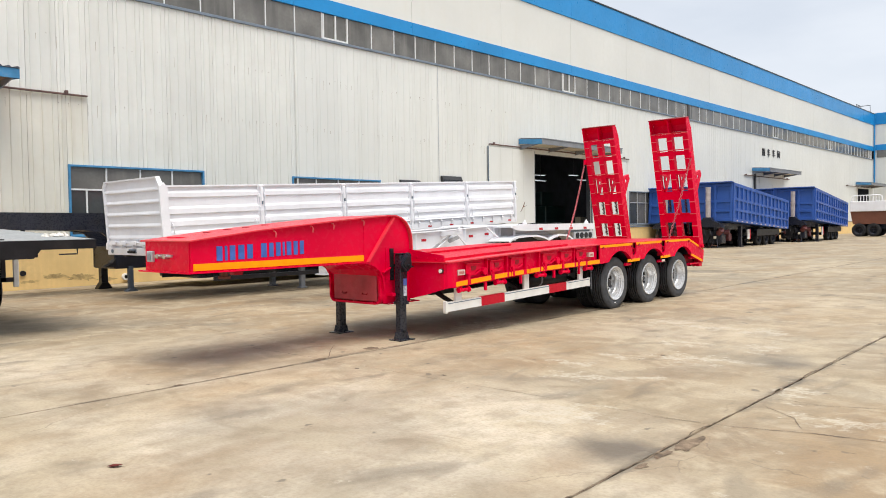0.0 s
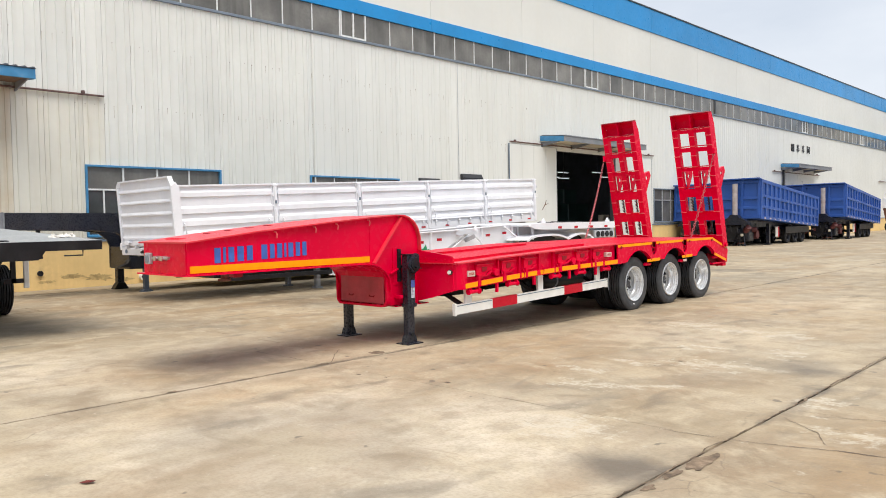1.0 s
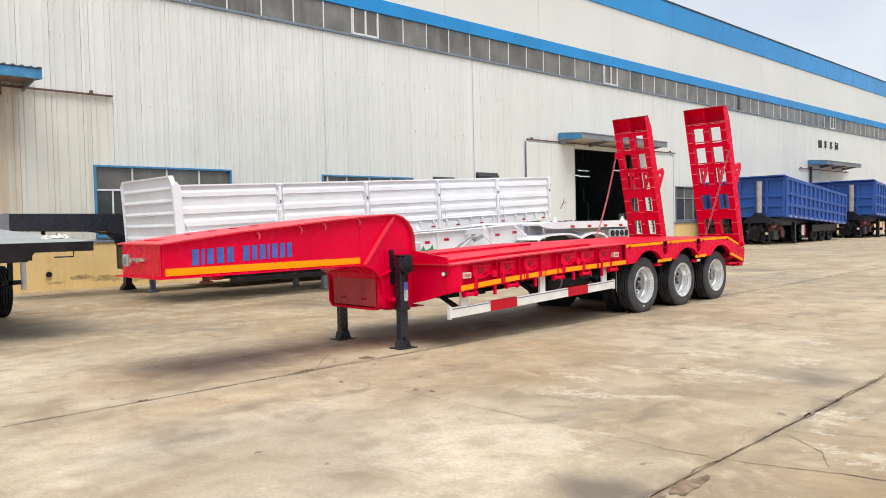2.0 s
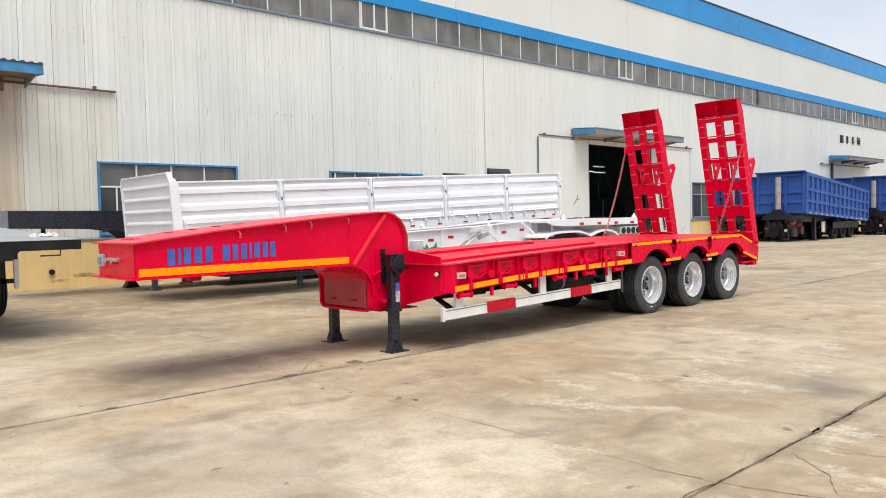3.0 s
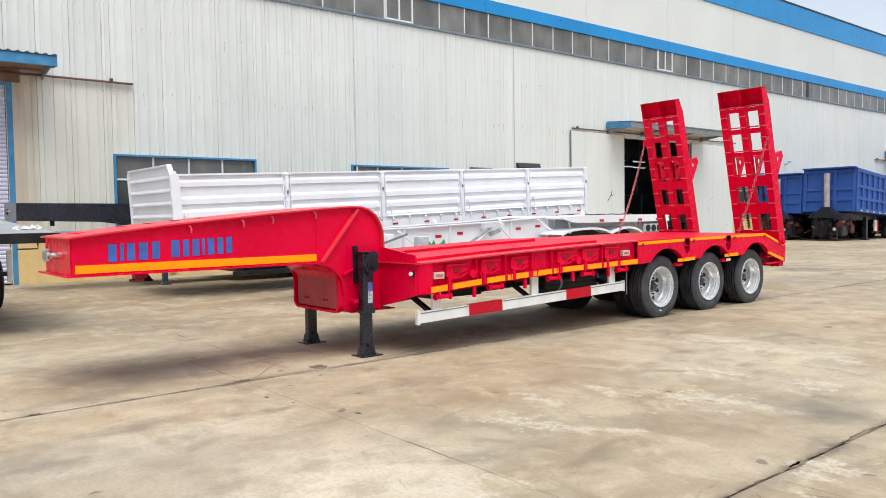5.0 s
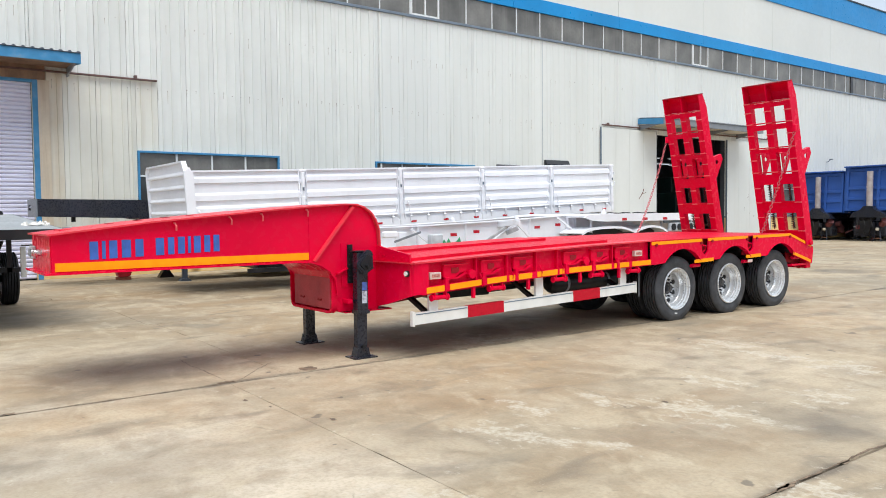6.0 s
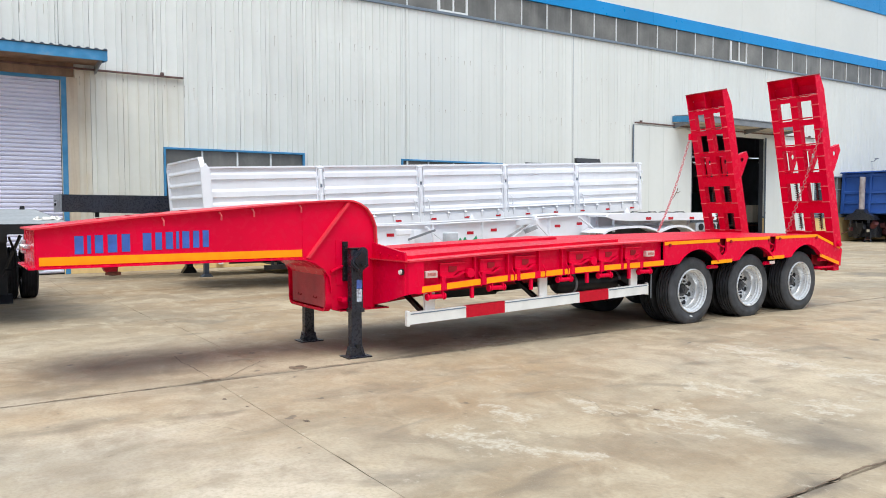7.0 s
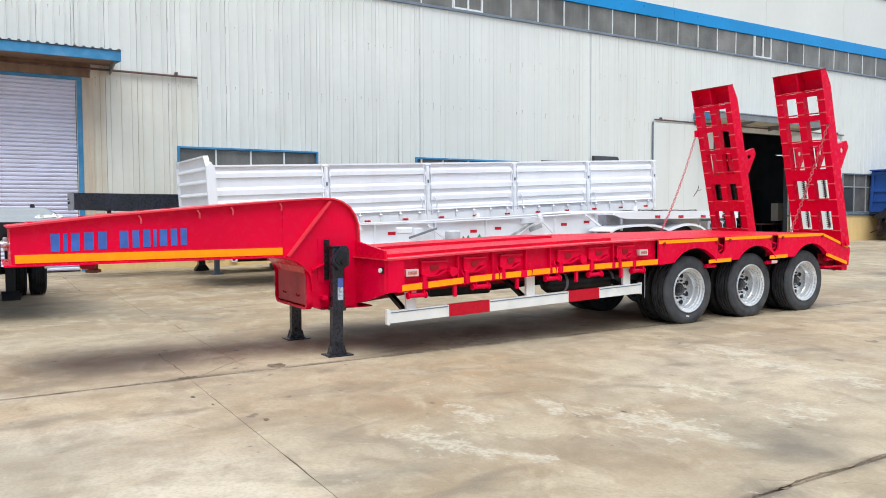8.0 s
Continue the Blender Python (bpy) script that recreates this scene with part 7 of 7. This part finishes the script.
for yq in (3.55, 4.80):
    leg = part("landing_leg", box(B(), -15.72, -15.56, yq - 0.08, yq + 0.08, 0.15, 1.28, 0.008), BLACK, flat, "black landing leg")
    part("foot", prism(B(), [(-15.82, 0.0), (-15.46, 0.0), (-15.46, 0.03), (-15.56, 0.16), (-15.72, 0.16), (-15.82, 0.03)], yq - 0.15, yq + 0.15, "y"), BLACK, leg)
    part("brace", bar(B(), (-15.64, yq - 0.06, 0.34), (-15.3, yq + (0.28 if yq > 4 else -0.28), 1.22), 0.04, 0.04), BLACK, leg)
for yq, fl in ((5.28, False), (4.95, True), (3.22, True), (3.55, False)):
    wheel(flat, -16.45, yq, 0.49, WHEEL_Y, fl, 1.01, True)
part("axle", rod(B(), (-16.45, 3.3, 0.49), (-16.45, 5.2, 0.49), 0.07, 12), BLACK, flat)
for yq in (3.75, 4.63):
    part("spring_hanger", prism(B(), [(-16.75, 1.15), (-16.15, 1.15), (-16.36, 0.45), (-16.54, 0.45)], yq - 0.04, yq + 0.04, "y"), BLACK, flat)
part("white_guard", box(B(), -15.18, -15.12, 5.33, 5.42, 0.58, 1.12, 0.01), GUARD_WHITE, flat, "white side guard plate")
part("guard_bracket", box(B(), -15.19, -15.13, 5.0, 5.33, 0.68, 0.76), BLACK, flat)
part("guard_bracket", box(B(), -15.19, -15.13, 5.12, 5.2, 0.68, 1.47), BLACK, flat)
part("air_line", pipe(B(), [(-15.3, 4.9, 1.2), (-15.25, 4.98, 0.95), (-15.2, 5.06, 0.75), (-15.2, 4.95, 0.62), (-15.3, 4.8, 0.62)], 0.02, 6), BLACK, flat)
part("deck_knob", rod(B(), (-17.1, 5.26, 1.445), (-17.1, 5.26, 1.515), 0.05, 12, 0.035), BLACK, flat, m=FM)
rag = thing("crumpled_sheet", (-13.05, 5.28, 1.508), "crumpled white plastic sheet on the flatbed deck", "sheet")
rr = random.Random(11)
for q in range(6):
    bm = B()
    bmesh.ops.create_icosphere(bm, subdivisions=3, radius=0.075)
    for v in bm.verts:
        k = 1 + 0.55 * noise.noise(v.co * 16 + Vector((q, 0, 0))) + 0.3 * noise.noise(v.co * 40 + Vector((0, 0, q)))
        v.co.x *= 1.2 * k
        v.co.y *= 0.9 * k
        v.co.z = max(-0.012, v.co.z * (0.42 + 0.9 * noise.noise(v.co * 22 + Vector((0, q, 0)))))
    bm.transform(Matrix.Translation((-13.06 + rr.uniform(-0.11, 0.11), 5.16 + 0.05 * q, 1.515)))
    part("fold", bm, RAG, rag)

# ---- blue tipper trailers ----
def tipper():
    """A blue tipping semi-trailer drawn with its front at y = 0, its camera-side flank at x = 0, nose slightly up."""
    t = thing("tipper_trailer", (0, 0, 0), "blue ribbed tipping semi-trailer with a grey lift cylinder", "tipper trailer", "blue tippers")
    tm = Matrix.Translation((0, 0, 1.6)) @ Matrix.Rotation(radians(-4.5), 4, "X") @ Matrix.Translation((0, 0, -1.6))
    L, W, z0, z1 = 9.7, 2.72, 1.56, 3.83
    shell = B()
    box(shell, -0.06, -0.03, 0.05, L, z0, z1)
    box(shell, -W + 0.03, -W + 0.06, 0.05, L, z0, z1)
    box(shell, -W + 0.06, -0.06, L - 0.06, L, z0, z1)
    box(shell, -W + 0.06, -0.06, 0.08, L - 0.06, z0, z0 + 0.06)
    box(shell, -W + 0.03, -0.03, 0.03, 0.08, z0, z1)
    body = part("body", shell, DUMP_BLUE, t, m=tm)
    for x in (-0.03, -W + 0.03):
        o = 1 if x > -1 else -1
        for zr, h in ((z0 - 0.02, 0.20), (z0 + 0.62, 0.16), (z0 + 1.25, 0.16), (z1 - 0.20, 0.20)):
            part("long_rib", box(B(), *sorted((x, x + o * 0.075)), 0.02, L, zr, zr + h, 0.012), DUMP_BLUE, body, m=tm)
        for k in range(15):
            yk = 0.02 + (L - 0.16) * k / 14
            part("upright", box(B(), *sorted((x, x + o * 0.078)), yk, yk + 0.15, z0, z1 - 0.02, 0.012), DUMP_BLUE, body, m=tm)
        for k in range(12):
            yk = 0.5 + 0.78 * k
            part("marker", box(B(), *sorted((x, x + o * 0.085)), yk, yk + 0.22, z0 + 0.02, z0 + 0.09), REFL_WHITE, body, m=tm)
    for zr in (z0, z0 + 0.55, z0 + 1.1, z1 - 0.22):
        part("front_rib", box(B(), -W + 0.03, -0.03, -0.04, 0.03, zr, zr + 0.16, 0.012), DUMP_BLUE, body, m=tm)
    for xr in (-W + 0.03, -1.72, -1.14, -0.18):
        part("front_post", box(B(), xr, xr + 0.15, -0.045, 0.03, z0, z1, 0.012), DUMP_BLUE, body, m=tm)
    part("top_rim", box(B(), -W, 0.0, -0.26, 0.06, z1 - 0.02, z1 + 0.05, 0.01), DUMP_BLUE, body, m=tm)
    # the body is lower at its tail than at its front
    for ob_ in (body, *body.children):
        for v in ob_.data.vertices:
            mid = 2.69 - 0.0787 * v.co.y
            v.co.z = mid + (v.co.z - mid) * (1 - 0.017 * max(0.0, v.co.y))
    part("cylinder", rod(B(), (-1.36, -0.22, 1.75), (-1.36, -0.18, 3.58), 0.145, 16), CYL, t, "pinkish grey hydraulic lift cylinder")
    part("cylinder_joint", rod(B(), (-1.36, -0.20, 2.75), (-1.36, -0.195, 2.82), 0.16, 16), CYL, t)
    part("cylinder_cap", rod(B(), (-1.36, -0.22, 1.55), (-1.36, -0.22, 1.80), 0.19, 16), CYL, t)
    part("cradle", prism(B(), [(-2.25, 1.22), (-0.45, 1.22), (-0.62, 1.45), (-1.02, 1.62), (-1.16, 1.80), (-1.56, 1.80), (-1.70, 1.62), (-2.1, 1.45)], -0.45, 0.0, "y"), DARK_STEEL, t)
    for xq in (-1.85, -0.85):
        part("frame_beam", box(B(), xq - 0.08, xq + 0.08, -0.4, L - 0.3, 1.05, 1.45), DARK_STEEL, t)
    for xq in (-2.25, -0.35):
        part("landing_leg", box(B(), xq - 0.09, xq + 0.09, 2.0, 2.2, 0.0, 1.25), DARK_STEEL, t)
        part("foot", box(B(), xq - 0.18, xq + 0.18, 1.9, 2.3, 0.0, 0.06), DARK_STEEL, t)
    part("side_guard", box(B(), -0.32, -0.26, 3.1, 3.6, 0.45, 1.05), GUARD_WHITE, t, "white and red guard panel")
    part("guard_band", box(B(), -0.255, -0.25, 3.42, 3.58, 0.45, 1.05), GUARD_RED, t)
    for yc in (5.2, 6.5, 7.8):
        arc = [(yc + 0.62 * math.sin(radians(a)), 0.55 + 0.60 * math.cos(radians(a))) for a in range(60, -61, -12)]
        for sx, xw in ((1, -0.46), (-1, -W + 0.46)):
            wheel(t, xw, yc, 0.49, WHEEL_X_DARK, sx < 0, 1.01)
            part("fender", ribbon(B(), arc, 0.025, xw - 0.26, xw + 0.28), DARK_STEEL, t)
        part("axle", rod(B(), (-W + 0.4, yc, 0.49), (-0.4, yc, 0.49), 0.08, 10), BLACK, t)
    # added black panels cover the wheels, for the dark under the body
    for xg in (-0.20, -W + 0.16):
        part("side_skirt", box(B(), xg - 0.02, xg + 0.02, 4.45, 8.55, 0.62, 1.02, 0.01), BLACK, t, "black panel added to darken the wheels")
    # loose axle gear and tank under the nose
    part("air_tank", rod(B(), (-2.3, 0.9, 0.62), (-0.5, 0.9, 0.62), 0.24, 16), GRIME_RED, t, "grimy dark red air tank")
    part("suspension", box(B(), -2.2, -0.6, -0.1, 0.6, 0.25, 1.05, 0.06), DARK_STEEL, t)
    # coupling gear, hoses, drums and clutter jumbled under the nose
    rj = random.Random(23)
    for q in range(16):
        c = Vector((rj.uniform(-2.4, -0.35), rj.uniform(-0.35, 0.5), rj.uniform(0.25, 1.0)))
        mt = rj.choice((GRIME_RED, DARK_STEEL, BLACK, DARK_STEEL, GRIME_RED, GREY_DECK))
        if q % 3 == 0:
            d = Vector((rj.uniform(-1, 1), rj.uniform(-0.6, 0.6), rj.uniform(-0.4, 0.4))).normalized() * rj.uniform(0.1, 0.2)
            part("brake_chamber", rod(B(), c - d, c + d, rj.uniform(0.09, 0.17), 14), mt, t)
        elif q % 3 == 1:
            w = [rj.uniform(0.05, 0.14) for _ in range(3)]
            part("bracket", box(B(), c.x - w[0], c.x + w[0], c.y - w[1], c.y + w[1], c.z - w[2], c.z + w[2], 0.012), mt, t)
        else:
            e = c + Vector((rj.uniform(-0.5, 0.5), rj.uniform(-0.2, 0.2), rj.uniform(-0.4, 0.2)))
            part("linkage", rod(B(), c, e, rj.uniform(0.02, 0.045), 8), mt, t)
    part("valve_block", box(B(), -1.02, -0.88, -0.30, -0.16, 0.55, 0.70, 0.02), CLAD_OLD, t, "pale valve block")
    part("prop_stand", bar(B(), (-1.12, -0.3, 0.0), (-1.05, -0.2, 0.55), 0.05, 0.05), DARK_STEEL, t)
    part("prop_stand", bar(B(), (-0.76, -0.3, 0.0), (-0.85, -0.2, 0.55), 0.05, 0.05), DARK_STEEL, t)
    part("cross_bar", bar(B(), (-1.12, -0.28, 0.16), (-0.76, -0.28, 0.16), 0.04, 0.04), RUST, t)
    part("draw_plate", prism(B(), [(-2.0, 1.05), (-1.2, 1.05), (-1.25, 0.7), (-1.4, 0.3), (-1.75, 0.3), (-1.9, 0.7)], -0.3, 0.1, "y"), BLACK, t)
    for q in range(3):
        xq = -1.9 + 0.35 * q
        part("air_hose", pipe(B(), [(xq, -0.42, 1.15), (xq + 0.12, -0.5, 0.8), (xq + 0.02, -0.45, 0.45), (xq + 0.2, -0.2, 0.35)], 0.025, 6), BLACK, t, "black air hose")
    return t


tip = tipper()
for px, py, turn in ((-16.05, 56.9, 1.9), (-19.0, 57.4, 1.0)):
    copy_thing(tip, pose(px, py, 0, rz=turn))
# a narrower, lower one between the first and the wall
copy_thing(tip, pose(-19.73, 44.35, 0) @ Matrix.Diagonal((0.915, 1.0, 0.95, 1.0)))
tip.matrix_basis = pose(-16.90, 44.25, 0)

# ---- far truck by the wing ----
ft = thing("dump_truck", (-16.0, 75.5, 0.0), "brown-bodied truck with a white railed top parked by the far wall", "truck")
part("body", prism(B(), [(-18.0, 1.10), (-11.4, 1.10), (-11.4, 2.22), (-18.2, 2.22)], 75.0, 77.4, "y"), SHIPBROWN, ft, "brown lower body")
part("white_bed", box(B(), -18.25, -11.4, 74.9, 77.5, 2.22, 3.13, 0.04), WHITE, ft, "white upper bed")
for q in range(10):
    xq = -17.85 + 0.24 * q
    part("rail_post", rod(B(), (xq, 75.0, 3.12), (xq, 75.0, 3.62), 0.035, 8), WHITE, ft)
part("top_rail", pipe(B(), [(-18.1, 75.0, 3.14), (-18.05, 75.0, 3.52), (-17.9, 75.0, 3.64), (-15.85, 75.0, 3.64), (-15.7, 75.0, 3.52), (-15.65, 75.0, 3.14)], 0.05, 8), WHITE, ft)
for xq in (-17.5, -16.35, -12.6):
    for yq in (75.1, 77.2):
        wheel(ft, xq, yq, 0.585, WHEEL_Y, yq < 76, 1.2)
part("chassis", box(B(), -18.0, -11.4, 75.6, 76.8, 0.62, 1.1), DARK_STEEL, ft)

# ---- concrete slabs ----
JX = [-20.88, -16.45, -11.78, -7.12, -2.36, 2.40, 7.1, 11.8]
JY = [-12.0, -6.1, 0.0, 6.05, 12.2, 18.3, 24.0, 30.1, 36.2, 42.3, 48.4, 54.5, 60.6, 66.7, 72.8, 78.9, 85.0, 91.1, 97.0, 102.3]


def slab(x0, x1, y0, y1, seed, worn):
    """A cast slab with chipped, slightly wandering edges."""
    rs = random.Random(seed)
    ring = []
    step_ = 0.16 if worn else 3.0
    for (ax, ay), (bx, by) in (((x0, y0), (x1, y0)), ((x1, y0), (x1, y1)), ((x1, y1), (x0, y1)), ((x0, y1), (x0, y0))):
        n = max(1, int(math.hypot(bx - ax, by - ay) / step_))
        for k in range(n):
            t = k / n
            px, py = ax + (bx - ax) * t, ay + (by - ay) * t
            j = 0.0
            if worn and k:
                j = 0.006 * noise.noise(Vector((px * 2.1, py * 2.1, seed))) + (rs.random() < 0.07) * rs.uniform(0.004, 0.014)
            dx, dy = (x0 + x1) / 2 - px, (y0 + y1) / 2 - py
            horizontal = abs(by - ay) < 1e-6
            ring.append((px + (0 if horizontal else math.copysign(j, dx)), py + (math.copysign(j, dy) if horizontal else 0)))
    bm = B()
    cx, cy = (x0 + x1) / 2, (y0 + y1) / 2
    top = [bm.verts.new((cx + (p[0] - cx) * 0.9990, cy + (p[1] - cy) * 0.9999, 0.0)) for p in ring]
    mid = [bm.verts.new((p[0], p[1], -0.010)) for p in ring]
    low = [bm.verts.new((p[0], p[1], -0.06)) for p in ring]
    bm.faces.new(top)
    n = len(ring)
    for a, b in ((top, mid), (mid, low)):
        for i in range(n):
            bm.faces.new((a[i], b[i], b[(i + 1) % n], a[(i + 1) % n]))
    bmesh.ops.recalc_face_normals(bm, faces=bm.faces[:])
    return bm


k = 0
for x0, x1 in zip(JX, JX[1:]):
    off = {-16.45: 0.5, -11.78: 0.62, -2.36: 1.2, 2.40: 0.9}.get(x0, 0.0)
    for y0, y1 in zip(JY, JY[1:]):
        k += 1
        g, h = 0.008, 0.0006
        part("slab", slab(x0 + g, x1 - g, y0 + off + h, y1 + off - h, k, y1 < 25 and x1 < 3), CONCRETE, pave)
part("outer_slab", box(B(), 11.82, 90, -60, 102, -0.2, -0.002), CONCRETE, pave)
part("outer_slab", box(B(), -20.9, 11.80, -60, -12.02, -0.2, -0.002), CONCRETE, pave)


def crack(pts, width, seed):
    """A dirt-filled crack: a ragged narrow strip along a broken line."""
    rs = random.Random(seed)
    fine = []
    for (ax, ay), (bx, by) in zip(pts, pts[1:]):
        n = max(2, int(math.hypot(bx - ax, by - ay) / 0.05))
        fine += [(ax + (bx - ax) * q / n, ay + (by - ay) * q / n) for q in range(n)]
    bm = B()
    prev = None
    for q, (px, py) in enumerate(fine):
        nx_, ny_ = fine[min(q + 1, len(fine) - 1)][0] - fine[max(q - 1, 0)][0], fine[min(q + 1, len(fine) - 1)][1] - fine[max(q - 1, 0)][1]
        d = math.hypot(nx_, ny_) or 1
        nx_, ny_ = -ny_ / d, nx_ / d
        wob = 0.03 * noise.noise(Vector((px * 2.5, py * 2.5, seed))) + rs.uniform(-0.008, 0.008)
        w = 0.72 * width * (0.35 + rs.random()) * (0.25 + 0.75 * math.sin(math.pi * (q + 0.5) / len(fine)) ** 0.4) / 2
        row = [bm.verts.new((px + nx_ * (wob + e), py + ny_ * (wob + e), 0.004)) for e in (-w, w)]
        if prev:
            bm.faces.new((prev[0], row[0], row[1], prev[1]))
        prev = row
    bmesh.ops.recalc_face_normals(bm, faces=bm.faces[:])
    return bm


def spall(cx, cy, rx, ry, seed):
    """A dirt-filled hollow broken out beside a joint."""
    rs = random.Random(seed)
    bm = B()
    ring = []
    for q in range(22):
        a = 2 * math.pi * q / 22
        r = 0.72 + 0.5 * noise.noise(Vector((math.cos(a) * 1.6, math.sin(a) * 1.6, seed))) + rs.uniform(-0.12, 0.12)
        ring.append(bm.verts.new((cx + rx * r * math.cos(a), cy + ry * r * math.sin(a), 0.004)))
    bm.faces.new(ring)
    return bm


for q, (pts, w) in enumerate((([(-2.36, 6.08), (-2.0, 6.15), (-1.69, 6.25), (-1.23, 6.36), (-0.4, 6.5), (0.6, 6.6)], 0.016), ([(-2.28, 6.93), (-2.11, 6.79), (-1.95, 6.64), (-1.84, 6.46), (-1.73, 6.3)], 0.010),
                              ([(-8.64, 6.03), (-7.9, 6.05), (-7.21, 6.06)], 0.014), ([(-7.18, 6.2), (-7.61, 6.55), (-7.87, 6.87)], 0.013), ([(-2.9, 6.0), (-2.4, 6.07)], 0.01),
                              ([(-5.09, 17.4), (-4.2, 17.15), (-3.36, 16.77), (-2.4, 16.5)], 0.03), ([(-2.1, 7.12), (-1.72, 7.3), (-0.9, 7.62)], 0.010), ([(-15.2, 9.1), (-13.6, 9.0), (-12.1, 9.25)], 0.012))):
    part("crack", crack(pts, w, q + 3), JOINT, pave, "dark dirt-filled crack")
for q, (pts, w) in enumerate((([(-2.36, 3.6), (-2.36, 5.0), (-2.37, 6.2)], 0.018), ([(-2.36, 6.2), (-2.37, 8.0), (-2.39, 10.0)], 0.022), ([(-2.38, 10.0), (-2.36, 14.0)], 0.018), ([(-7.1, 2.4), (-7.13, 5.0), (-7.18, 7.0)], 0.014),
                              ([(-7.17, 7.0), (-7.15, 12.0)], 0.016))):
    part("joint_edge", crack(pts, w, q + 51), SPALL, pave, "crumbled joint edge packed with dirt")
for q, (cx, cy, rx, ry) in enumerate(((-2.27, 5.46, 0.10, 0.24), (-2.31, 5.10, 0.05, 0.15), (-2.30, 4.78, 0.04, 0.08), (-2.36, 7.6, 0.035, 0.12), (-2.37, 8.3, 0.03, 0.10), (-7.27, 6.95, 0.15, 0.12), (-7.17, 6.05, 0.06, 0.10), (-7.15, 4.2, 0.04, 0.08))):
    part("spall", spall(cx, cy, rx, ry, q), SPALL, pave, "broken joint edge full of dirt")
for q, (cx, cy, r) in enumerate(((-5.33, 6.22, 0.05), (-6.36, 5.91, 0.04), (-4.05, 8.7, 0.035), (-6.01, 5.99, 0.025))):
    part("grease_spot", spall(cx, cy, r, r * 0.6, q + 31), JOINT, pave, "flattened dark grease spot")

# a dry leaf on the concrete
leaf_bm = B()
rim = [(0.0, 0.0), (0.03, 0.012), (0.055, 0.028), (0.085, 0.026), (0.115, 0.008), (0.09, -0.014), (0.055, -0.022), (0.03, -0.014)]
ring = [leaf_bm.verts.new((-5.06 + 0.8 * a - 0.5 * b, 2.52 + 0.6 * a + b, 0.006 + 0.012 * abs(math.sin(9 * a)))) for a, b in rim]
hub_v = leaf_bm.verts.new((-5.02, 2.555, 0.022))
for a, b in zip(ring, ring[1:] + ring[:1]):
    leaf_bm.faces.new((hub_v, a, b))
bmesh.ops.solidify(leaf_bm, geom=leaf_bm.faces[:], thickness=0.002)
solo("dry_leaf", leaf_bm, DRY_LEAF, "curled reddish dry leaf lying on the concrete", "leaf")
